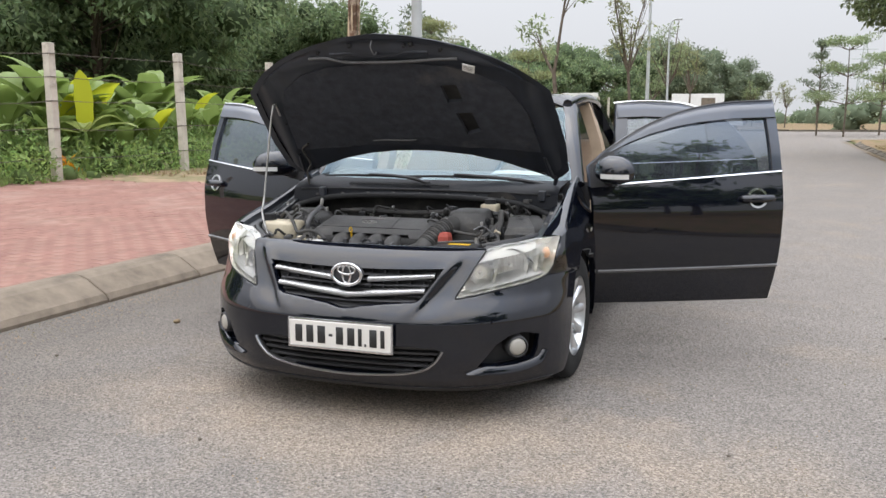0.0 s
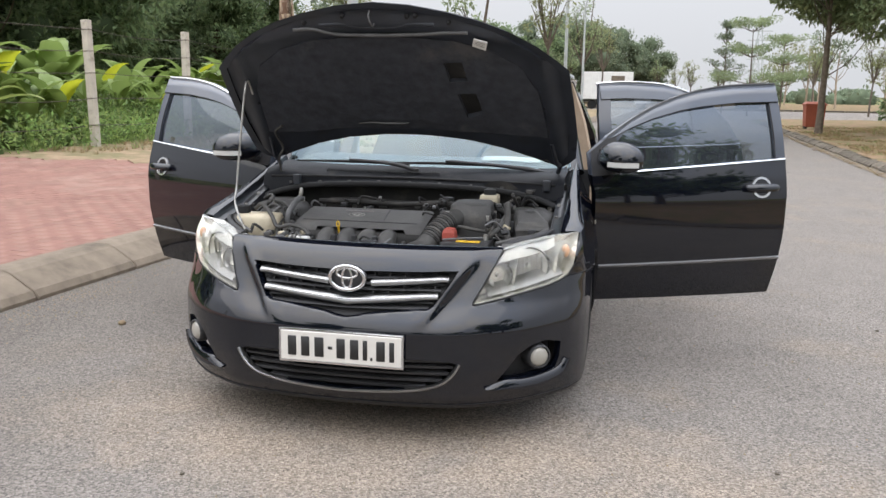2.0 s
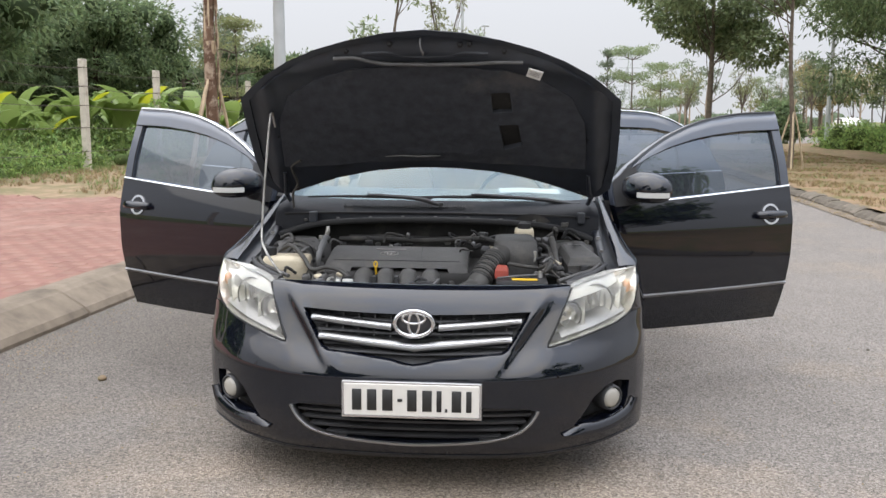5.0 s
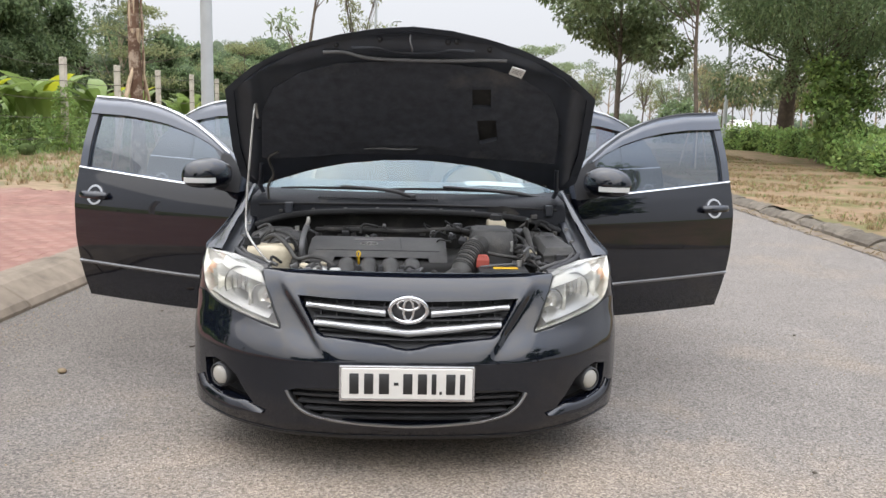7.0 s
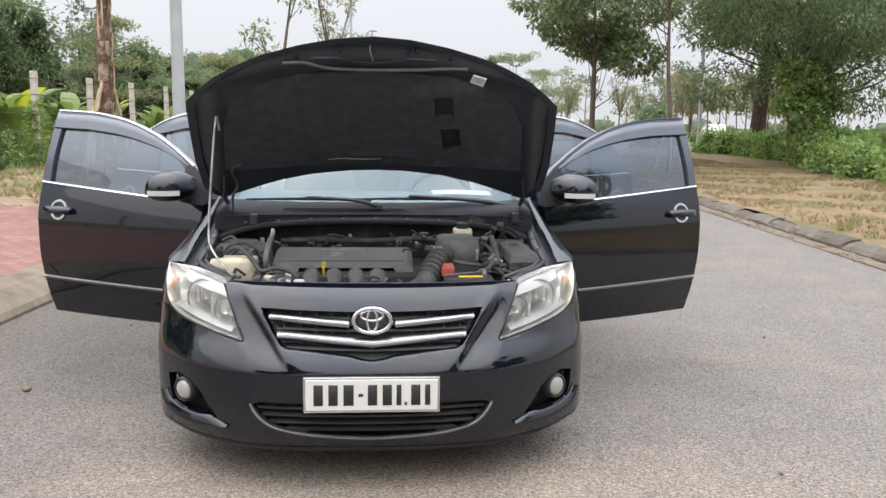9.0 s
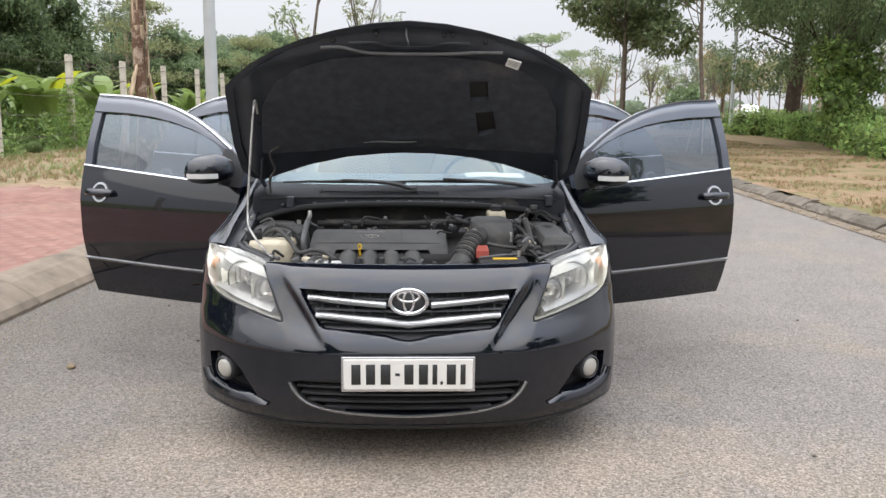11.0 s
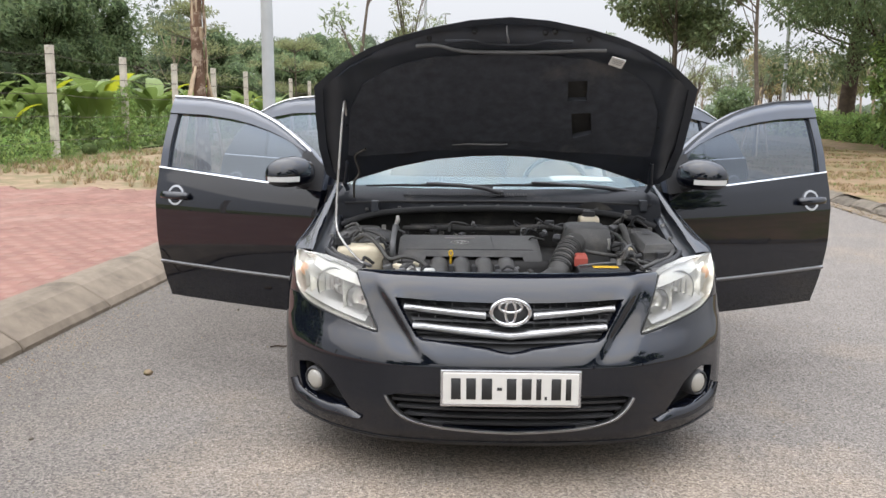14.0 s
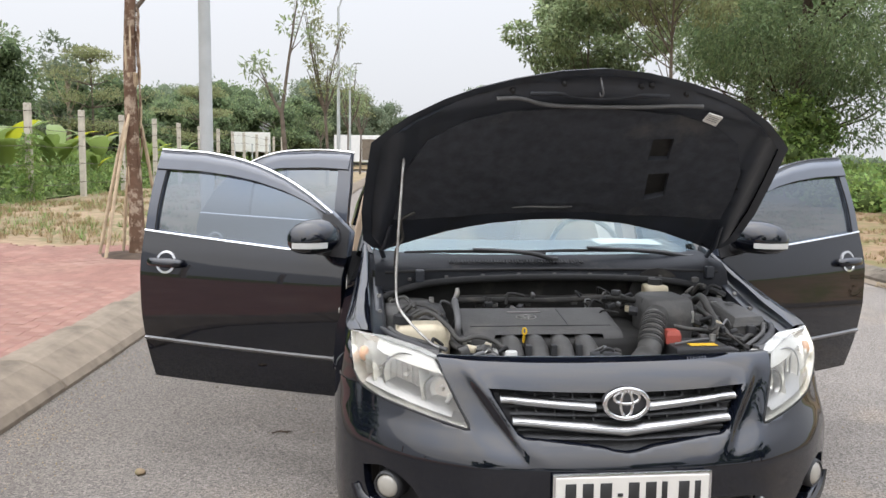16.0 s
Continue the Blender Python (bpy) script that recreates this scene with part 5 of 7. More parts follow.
            row.append((x, y, zz))
        rings.append(row)
    cov = part("engine_cover", lf(rings, False), M_PLASTIC_DUST, eng, "dusty dark grey engine cover")
    for s in (-.435, .165):
        part("cover_side", lf([[(s, y, z - .018), (s, y, .66)] for y, z in ((.602, .712), (.610, .736), (.635, .750), (.74, .771), (.835, .788), (.856, .785), (.862, .76))], False), M_PLASTIC_DUST, eng)
    part("cover_line", tb([(-.40, .655, .7545), (-.2, .655, .7552), (.13, .655, .7545)], .0025, 4, 1), M_PLASTIC, cov)
    part("cover_groove", tb([(-.03, .655, .755), (-.035, .74, .772), (-.04, .82, .7865)], .0022, 4, 1), M_PLASTIC, cov)
    # plain oval mark on the cover, and the grey bar above it
    t3 = Matrix.Translation((-.175, .735, .7725)) @ Matrix.Rotation(math.atan(.19), 4, "X")
    for rx, ry in ((.038, .022), (.010, .020), (.024, .009)):
        part("mark", tb([t3 @ Vector((rx * math.cos(t), ry * math.sin(t) + (.008 if rx == .024 else 0), .0)) for t in np.linspace(0, 2 * math.pi, 25)], .0016, 4, 1), M_ALU, cov)
    part("mark", bx((.13, .010, .002), t3 @ at(-.0, .052, .0), .0005, 1), M_PRINT, cov, smooth=False)
    for i in range(4):
        x = -.262 + i * .092
        part("intake_runner", tb([(x, .66, .690), (x, .61, .697), (x, .56, .686), (x + .004, .515, .645), (x + .006, .49, .56)], [.036, .038, .040, .039, .036], 14), M_PLASTIC_DUST, eng, "dusty ribbed intake pipe")
    dip = part("dipstick", tb([(-.212, .60, .70), (-.212, .585, .740)], .005, 6, 1), M_YELLOW, eng, "yellow dipstick handle")
    part("loop", tb([(-.212 + .007 * math.cos(t), .583, .750 + .012 * math.sin(t)) for t in np.linspace(0, 2 * math.pi, 13)], .0035, 6, 1), M_YELLOW, dip)
    for x in (-.21, -.118, -.026):
        part("bracket", bx((.02, .03, .05), at(x, .52, .69), .004), M_PLASTIC, eng, smooth=False)
    part("coolant_neck", bx((.06, .05, .05), at(-.36, .46, .69), .012), M_ALU, eng)
    # washer filler and coolant tank
    tank = part("coolant_tank", lf([[(-.585 + (x * k * .86), .592 + y * k2 * .86, z + .034) for x, y in ((-.105, -.05), (-.09, -.07), (.09, -.075), (.115, -.05), (.115, .045), (.09, .065), (-.09, .065), (-.105, .04))] for z, k, k2 in ((.58, .9, .9), (.66, 1, 1), (.728, 1, 1), (.747, .94, .9), (.750, .6, .5))]), M_TANK, CAR, "aged cream plastic coolant tank")
    bm = bmesh.new()
    cyl(bm, (-.655, .575, .785), (-.655, .575, .815), .033, .031, 18)
    part("cap", bm, M_RUBBER, tank, "black ribbed cap")
    part("bracket", bx((.03, .02, .08), at(-.43, .53, .70), .004), M_ALU, tank, smooth=False)
    # air intake hose, filter box, battery
    hose = part("intake_hose", tb([(.195, .44, .670), (.218, .475, .708), (.246, .53, .748), (.278, .60, .780), (.31, .66, .792)], .043, 18, 8), M_HOSE, CAR, "ribbed black rubber intake hose")
    hp = smooth_path([(.195, .44, .670), (.218, .475, .708), (.246, .53, .748), (.278, .60, .780), (.31, .66, .792)], 12)
    for k in range(14, 38, 4):
        d = (hp[k + 1] - hp[k - 1]).normalized()
        e = d.orthogonal().normalized()
        g2 = d.cross(e)
        # black ring laid on the hose as the shade in a bellows groove
        part("groove_shade", tb([hp[k] + (e * math.cos(t) + g2 * math.sin(t)) * .0425 for t in np.linspace(0, 2 * math.pi, 25)], .0042, 5, 1), M_CHAR, hose)
        part("bellows_rib", tb([hp[k + 2] + (e * math.cos(t) + g2 * math.sin(t)) * .042 for t in np.linspace(0, 2 * math.pi, 25)], .0062, 6, 1), M_HOSE, hose)
    part("clamp", tb([(.275 + .044 * math.cos(t) * .8, .60 + .03 * math.cos(t) * -.5, .778 + .044 * math.sin(t)) for t in np.linspace(0, 2 * math.pi, 25)], .004, 5, 1), M_ALU, hose)
    part("scoop", tb([(.20, .45, .68), (.165, .40, .665), (.14, .34, .66)], [.047, .05, .055], 14), M_HOSE, hose)
    ab = part("air_filter_box", lf([[(x * k + .36 * (1 - k), y * k + .74 * (1 - k), z) for x, y in ((.27, .66), (.30, .63), (.43, .63), (.455, .66), (.445, .84), (.42, .87), (.30, .86), (.27, .82))] for z, k in ((.60, .95), (.77, 1), (.785, 1.02), (.80, 1.0), (.842, .93), (.85, .85))]), M_PLASTIC_DUST, CAR, "dusty black air filter box")
    for x, y in ((.29, .64), (.44, .645), (.45, .80)):
        part("clip", bx((.016, .014, .045), at(x, y, .785), .003), M_ALU, ab, smooth=False)
    part("sensor", bx((.045, .03, .022), at(.345, .655, .838), .005), M_PLASTIC_DUST, ab)
    bat = part("battery", bx((.20, .17, .19), at(.385, .475, .63), .008), M_PLASTIC, CAR, "black battery with a red terminal cover", smooth=False)
    part("top_label", bx((.10, .035, .003), at(.395, .435, .7275), .001, 1), M_YELLOW, bat, "yellow label", smooth=False)
    part("terminal_cover", lf([[(.305 + x * k * .78, .497 + y * k * .78, z) for x, y in ((-.034, -.03), (.034, -.036), (.038, .03), (-.03, .034))] for z, k in ((.722, 1), (.752, .98), (.768, .75), (.771, .5))]), M_RED, bat, "faded red cap", smooth=False)
    bm = bmesh.new()
    cyl(bm, (.46, .50, .72), (.46, .50, .75), .011, n=10)
    part("terminal", bm, M_ALU, bat)
    part("hold_down", tb([(.29, .43, .732), (.39, .475, .735), (.49, .52, .732)], .0045, 6), M_STRIP, bat)
    # fuse box, brake reservoir
    fb = part("fuse_box", lf([[(x, y, z + dz) for x, y, dz in ((.545 + k, .745 - k, 0), (.655 - k, .755 - k, .0), (.71 - k, .605 + k, -.03), (.575 + k, .575 + k, -.03))] for z, k in ((.62, .0), (.775, .0), (.79, -.004), (.80, .0), (.822, .008), (.826, .02))]), M_PLASTIC_DUST, CAR, "dusty grey fuse box lid", smooth=False)
    part("catch", bx((.03, .02, .05), at(.64, .572, .74), .004), M_PLASTIC, fb, smooth=False)
    part("catch", bx((.02, .03, .05), at(.545, .66, .76), .004), M_PLASTIC, fb, smooth=False)
    part("marking", bx((.04, .015, .002), at(.615, .70, .8265), .0005, 1), M_PLASTIC, fb, smooth=False)
    br = part("brake_fluid_tank", bx((.085, .10, .055), at(.405, .945, .835), .012), M_TANK, CAR, "white brake fluid tank with a black cap")
    bm = bmesh.new()
    cyl(bm, (.405, .945, .86), (.405, .945, .885), .030, .028, 16)
    part("cap", bm, M_RUBBER, br)
    bm = bmesh.new()
    cyl(bm, (.44, 1.02, .80), (.44, 1.09, .80), .12, .11, 22)
    part("brake_servo", bm, M_BAY, CAR)
    # engine mount strut, pipes and cables
    part("ac_pipe", tb([(-.455, .62, .69), (-.452, .60, .78), (-.45, .72, .835), (-.445, .76, .83)], [.011, .012, .013, .011], 8), M_STRIP, CAR, "dusty grey air conditioning pipe")
    part("ac_pipe", tb([(-.45, .74, .84), (-.44, .735, .865), (-.44, .735, .885)], [.008, .010, .007], 8), M_ALU, CAR)
    part("radiator_hose", tb([(-.46, .66, .73), (-.43, .56, .70), (-.41, .47, .66), (-.40, .40, .60)], .019, 10), M_HOSE, CAR)
    part("hose", tb([(-.61, .61, .80), (-.56, .575, .825), (-.50, .53, .785), (-.46, .50, .74), (-.40, .50, .75), (-.34, .50, .735), (-.29, .47, .70)], .009, 8), M_HOSE, CAR, "thin overflow hose")
    part("hose", tb([(-.50, .64, .76), (-.48, .55, .72), (-.44, .46, .70), (-.46, .40, .68)], .013, 8), M_HOSE, CAR)
    part("heater_pipe", tb([(-.40, 1.02, .80), (-.2, 1.01, .805), (.0, 1.0, .80), (.16, .98, .81), (.25, .93, .80)], .010, 8), M_BAY, CAR)
    part("wire_loom", tb([(-.43, .95, .80), (-.25, .93, .805), (-.05, .935, .80), (.12, .92, .81), (.22, .88, .82), (.28, .80, .82)], .012, 8), M_BAY, CAR)
    part("wire_loom", tb([(.47, .50, .745), (.50, .57, .765), (.51, .68, .79), (.50, .80, .80), (.44, .86, .81)], .011, 8), M_HOSE, CAR)
    part("wire_loom", tb([(.52, .84, .80), (.515, .74, .845), (.525, .68, .80), (.53, .60, .76), (.55, .53, .72)], .014, 8), M_HOSE, CAR)
    part("wire_loom", tb([(.33, .55, .77), (.40, .57, .755), (.47, .585, .745), (.53, .55, .735), (.60, .53, .72)], .008, 8), M_HOSE, CAR)
    part("wire_loom", tb([(.58, .52, .715), (.63, .56, .73), (.69, .60, .715), (.72, .68, .74)], .010, 8), M_HOSE, CAR)
    part("cable", tb([(.54, .90, .82), (.53, .80, .88), (.535, .76, .885)], .008, 6), M_HOSE, CAR)
    part("cable", tb([(-.66, .72, .70), (-.60, .74, .79), (-.54, .70, .80), (-.50, .66, .76)], .008, 6), M_HOSE, CAR)
    part("cable", tb([(-.68, .66, .72), (-.64, .80, .80), (-.56, .78, .81), (-.49, .74, .78)], .006, 6), M_HOSE, CAR)
    for a, b2, c, d in ((.46, .56, .72, .05), (.52, .60, .75, .045), (.49, .70, .77, .05), (.60, .49, .70, .05), (-.30, .43, .70, .04), (-.47, .40, .69, .05), (.09, .44, .67, .05), (.50, .86, .79, .06)):
        part("connector", bx((d, d * .7, d * .6), at(a, b2, c) @ pose(0, 0, 0, 12, -9, 37 * a * 10), d * .12), M_PLASTIC_DUST, CAR)
    rg = random.Random(14)
    for x0, x1, y0, y1, z0, z1, n in ((.46, .55, .48, .80, .70, .79, 20), (.55, .64, .52, .60, .66, .725, 18), (-.52, -.33, .38, .54, .66, .73, 20), (.02, .20, .38, .56, .64, .70, 13), (-.68, -.48, .66, .88, .70, .81, 18), (.18, .30, .68, .92, .78, .84, 12), (-.44, .30, .89, 1.0, .76, .83, 26), (.46, .60, .80, .96, .78, .84, 12)):
        for _ in range(n):
            p = Vector((rg.uniform(x0, x1), rg.uniform(y0, y1), rg.uniform(z0, z1)))
            q = p + Vector((rg.uniform(-.09, .09), rg.uniform(-.09, .09), rg.uniform(-.05, .03)))
            if rg.random() < .55:
                part("cable", tb([p, p.lerp(q, .5) + Vector((rg.uniform(-.03, .03), 0, .025)), q], rg.uniform(.004, .008), 6, 4), rg.choice((M_HOSE, M_RUBBER, M_RUBBER, M_STRIP, M_BAY)), CAR)
            else:
                d = rg.uniform(.018, .036)
                part("connector", bx((d, d * rg.uniform(.5, 1.1), d * .6), Matrix.Translation(p) @ pose(0, 0, 0, rg.uniform(-25, 25), rg.uniform(-25, 25), rg.uniform(0, 180)), d * .12), rg.choice((M_PLASTIC_DUST, M_PLASTIC, M_ALU, M_RUBBER, M_BAY, M_PLASTIC_DUST, M_STRIP, M_TANK)), CAR)
    part("white_cap", lf([[(-.295 + r * .6 * math.cos(t), .40 + r * .4 * math.sin(t), z) for t in np.linspace(0, 2 * math.pi, 19)[:-1]] for r, z in ((.036, .70), (.036, .718), (.03, .722), (.004, .722))]), M_WHITE, CAR)


# ---- scuttle, windscreen, cabin ----
def build_scuttle():
    rail = [(-.71, .945, .815), (-.62, .972, .845), (-.5, .984, .868), (-.3, .99, .882), (0, .992, .888), (.3, .99, .882), (.5, .984, .868), (.62, .972, .845), (.71, .945, .815)]
    part("scuttle_seal", tb(rail, .014, 8), M_RUBBER, CAR, "black rubber seal along the bulkhead")
    rows = []
    for x in np.linspace(-.74, .74, 31):
        zz = float(np.interp(abs(x), [0, .3, .5, .62, .72], [.886, .880, .866, .845, .83]))
        yy = float(np.interp(abs(x), [0, .5, .72], [.995, .987, .96]))
        base = float(np.interp(abs(x), [0, .4, .62, .74], [1.13, 1.16, 1.24, 1.34]))
        rows.append([(x, yy, zz), (x, yy + .03, zz + .004), (x, yy + .045, max(zz + .01, .905)), (x, yy + .055, max(zz + .016, .916)), (x, yy + .10, .940), (x, base - .01, .962), (x, base + .03, .960)])
    sc = part("scuttle_panel", lf(rows, False), M_SCUTTLE, CAR, "black plastic panel below the windscreen")
    for i in range(46):
        x = -.43 + i * .0125
        part("vent_slot", bx((.006, .030, .006), at(x, 1.075, .9425) @ pose(0, 0, 0, 18, 0, 0), .001, 1), M_RUBBER, sc, smooth=False)
    part("lip", tb([(x, float(np.interp(abs(x), [0, .5, .70], [1.045, 1.037, 1.01])), float(np.interp(abs(x), [0, .3, .5, .62, .70], [.914, .912, .910, .908, .906]))) for x in np.linspace(-.70, .70, 15)], .007, 6, 2), M_RUBBER, sc, "thin rubber lip")
    for x in np.linspace(-.6, .6, 9):
        part("stud", bx((.014, .012, .012), at(x, 1.012 - .02 * x * x, .897 - .05 * x * x), .003), M_PLASTIC_DUST, sc, smooth=False)
    for x in (.40, .585):
        part("clip", bx((.030, .016, .020), at(x, .968, .878), .004), M_PLASTIC_DUST, sc, smooth=False)
    for x, y, z in ((-.56, .99, .895), (.66, 1.0, .905)):
        part("bracket", bx((.035, .03, .05), at(x, y, z), .006), M_INNER, sc, smooth=False)

    def base(x):
        return Vector((x, float(np.interp(abs(x), [0, .4, .62, .75], [1.135, 1.165, 1.245, 1.35])), .962))

    def top(x):
        return Vector((x * .80, float(np.interp(abs(x), [0, .4, .75], [1.88, 1.90, 1.96])), 1.412 - .035 * (x / .75) ** 2))
    rows = []
    for x in np.linspace(-.75, .75, 25):
        a, b = base(x), top(x)
        rows.append([a.lerp(b, t) + Vector((0, -.045, .06)) * (4 * t * (1 - t)) * .55 for t in np.linspace(0, 1, 11)])
    ws = part("windscreen", lf(rows, False), M_SCREEN, CAR, "windscreen mirroring the pale sky")
    ws.visible_shadow = False
    for s in (1, -1):
        pts = [(base(s * .75) + Vector((s * .02, .0, -.02))), base(s * .75).lerp(top(s * .75), .33) + Vector((s * .018, -.02, .03)), base(s * .75).lerp(top(s * .75), .66) + Vector((s * .02, -.015, .025)), top(s * .75) + Vector((s * .02, .0, .0))]
        rings = []
        for p in smooth_path(pts, 5):
            rings.append([p + Vector((s * a, b, c)) for a, b, c in ((-.03, -.012, .004), (.0, -.004, .016), (.032, .022, .012), (.045, .05, -.01), (.012, .06, -.03), (-.028, .02, -.02))])
        part("windscreen_pillar", lf(rings), M_PAINT, CAR, "black windscreen pillar")
    # wipers
    for pts, arm in (([(-.615, 1.135, .985), (-.42, 1.115, .990), (-.21, 1.10, .990), (-.02, 1.095, .985)], [(.02, 1.085, .955), (-.10, 1.085, .985), (-.33, 1.105, .998)]),
                     ([(-.14, 1.105, .990), (.08, 1.10, .995), (.28, 1.125, .992), (.46, 1.165, .985)], [(.66, 1.20, .952), (.48, 1.15, .982), (.16, 1.10, 1.006)])):
        w = part("wiper", tb([(x, y, z - .008) for x, y, z in arm], [.011, .010, .007], 6), M_PLASTIC, CAR, "black wiper arm resting on the screen")
        part("blade", tb([(x, y, z - .010) for x, y, z in pts], [.004, .007, .007, .004], 6), M_RUBBER, w)
        bm = bmesh.new()
        cyl(bm, Vector(arm[0]) - Vector((0, 0, .01)), Vector(arm[0]) + Vector((0, -.002, .004)), .014, .011, 12)
        part("pivot_cap", bm, M_PLASTIC, w)


def build_cabin():
    rows = []
    for y, hw, z, drop in ((1.86, .60, 1.412, .03), (1.95, .615, 1.437, .035), (2.1, .625, 1.455, .04), (2.4, .63, 1.468, .042), (2.8, .622, 1.462, .042), (3.1, .60, 1.44, .04), (3.2, .59, 1.42, .04)):
        rows.append([(x * hw, y + (.05 if y < 1.9 else 0) * x * x, z - drop * abs(x) ** 3 - (.02 if abs(x) > .97 else 0)) for x in np.linspace(-1, 1, 17)])
    part("roof", lf(rows, False), M_PAINT, CAR, "black roof")
    part("headlining", lf([[(x, y, z - .03) for x, y, z in r] for r in rows], False), M_BEIGE, CAR)
    for s in (1, -1):
        part("roof_rail", tb([(s * .62, 1.93, 1.375), (s * .655, 2.2, 1.41), (s * .66, 2.6, 1.415), (s * .645, 3.0, 1.395), (s * .62, 3.25, 1.35)], .03, 8), M_PAINT, CAR)
        part("door_seal", tb([(s * .80, 1.40, .94), (s * .74, 1.62, 1.14), (s * .66, 1.92, 1.33), (s * .655, 2.3, 1.385), (s * .68, 2.45, 1.37), (s * .78, 2.46, 1.0), (s * .80, 2.46, .5)], .014, 6), M_RUBBER, CAR)
        part("centre_pillar", lf([[(s * (x + dx), y + dy, z) for dx, dy in ((-.05, -.07), (.02, -.07), (.03, .0), (.02, .07), (-.05, .07))] for x, y, z in ((.80, 2.45, .30), (.80, 2.45, .9), (.74, 2.46, 1.15), (.655, 2.48, 1.39))]), M_BEIGE, CAR, "beige trimmed centre pillar")
        part("rear_pillar", lf([[(s * (x + dx), y + dy, z) for dx, dy in ((-.04, -.06), (.03, -.05), (.04, .08), (-.03, .1))] for x, y, z in ((.80, 3.42, .9), (.76, 3.45, 1.05), (.69, 3.32, 1.22), (.615, 3.15, 1.39))]), M_PAINT, CAR)
        part("sill", lf([[(s * x, y, z) for x, z in ((.84, .20), (.87, .25), (.86, .33), (.80, .36), (.70, .36), (.70, .20))] for y in np.linspace(1.30, 3.20, 6)]), M_PAINT, CAR, "black door sill")
        part("rear_wing", lf([[(s * side_x(z) * k, y, z) for z, k in ((.98, .98), (.90, 1), (.75, 1), (.62, 1), (.52, 1))] for y, k in ((3.32, 1), (3.6, 1.0), (4.0, 1), (4.3, 1), (4.5, 1))], False), M_PAINT, CAR)
        part("door_frame_trim", lf([[(s * x, 1.40 + dy, z) for x, dy in ((.845, 0), (.70, .03), (.62, .12))] for z in (.30, .6, .95)], False), M_PLASTIC, CAR)
    part("boot_lid", lf([[(x * .74, y, z - .03 * x * x) for x in np.linspace(-1, 1, 9)] for y, z in ((3.75, 1.04), (4.1, 1.06), (4.42, 1.04), (4.5, .95), (4.52, .6), (4.5, .35))], False), M_PAINT, CAR, "black boot lid")
    part("rear_window", lf([[(x * hw, y, z - .04 * x * x) for x in np.linspace(-1, 1, 9)] for y, z, hw in ((3.2, 1.41, .58), (3.5, 1.25, .64), (3.77, 1.05, .68))], False), M_GLASS, CAR)
    part("cabin_floor", bx((1.5, 3.2, .03), at(0, 2.6, .30)), M_DASH, CAR, smooth=False)
    dash = part("dashboard", lf([[(x, y + .10 * (abs(x) / .7) ** 2, z) for y, z in ((1.22, .945), (1.33, .972), (1.55, .985), (1.66, .93), (1.70, .80), (1.66, .5), (1.3, .45))] for x in np.linspace(-.70, .70, 11)]), M_DASH, CAR, "grey dashboard")
    wheel = part("steering_wheel", tb([(.36 + .18 * math.cos(t), 1.83 + .07 * math.sin(t), .90 + .165 * math.sin(t)) for t in np.linspace(0, 2 * math.pi, 33)], .014, 8, 1), M_PLASTIC, CAR)
    part("hub", bx((.15, .05, .10), at(.36, 1.81, .90), .03), M_PLASTIC, wheel)
    part("spoke", tb([(.20, 1.82, .90), (.36, 1.81, .89), (.52, 1.82, .90)], .012, 6), M_PLASTIC, wheel)
    for x in (.36, -.36):
        seat = part("front_seat", bx((.50, .52, .16), at(x, 2.12, .50), .06, 4), M_BEIGE, CAR, "beige front seat")
        part("backrest", lf([[(x + u * w, y + .03 * math.cos(u * 3), z) for u in (-1, -.9, -.5, 0, .5, .9, 1)] + [(x + u * w, y + .13, z) for u in (1, .9, .5, 0, -.5, -.9, -1)] for y, z, w in ((2.28, .50, .24), (2.36, .70, .25), (2.42, .95, .23), (2.46, 1.10, .18))]), M_BEIGE, seat)
        part("headrest", bx((.25, .10, .17), at(x, 2.53, 1.20), .045, 4), M_BEIGE, seat)
    rs = part("rear_seat", bx((1.25, .5, .18), at(0, 3.0, .50), .06, 4), M_BEIGE, CAR, "beige rear bench")
    part("backrest", bx((1.25, .16, .62), at(0, 3.28, .82) @ pose(0, 0, 0, -18, 0, 0), .06, 4), M_BEIGE, rs)
    paper = part("paper_sheet", lf([[(x + .06 * (1.5 - y), y, .986 + .16 * (y - 1.36) * .5 + .003 * math.sin(x * 20)) for x in np.linspace(.285, .585, 6)] for y in (1.36, 1.43, 1.50)], False), M_LABEL, None, "white sheet of paper lying on the dashboard", True, "paper")
    paper.matrix_world = at(.008, 0, 0)


# ---- doors ----
DOOR_Z = [.285, .40, .47, .65, .80, .90, .985, 1.1, 1.2, 1.3, 1.40]
DOOR_W = [.004, .036, .050, .074, .072, .053, .026, -.002, -.036, -.076, -.118]
FRONT_WINDOW = [(.125, .948), (.085, 1.05), (.155, 1.130), (.245, 1.190), (.35, 1.243), (.48, 1.292), (.62, 1.326), (.80, 1.350), (.995, 1.362), (1.006, 1.35), (1.010, 1.15), (1.012, 1.008)]
REAR_WINDOW = [(.07, 1.003), (.075, 1.20), (.09, 1.345), (.20, 1.358), (.43, 1.347), (.58, 1.302), (.62, 1.27), (.62, 1.019)]


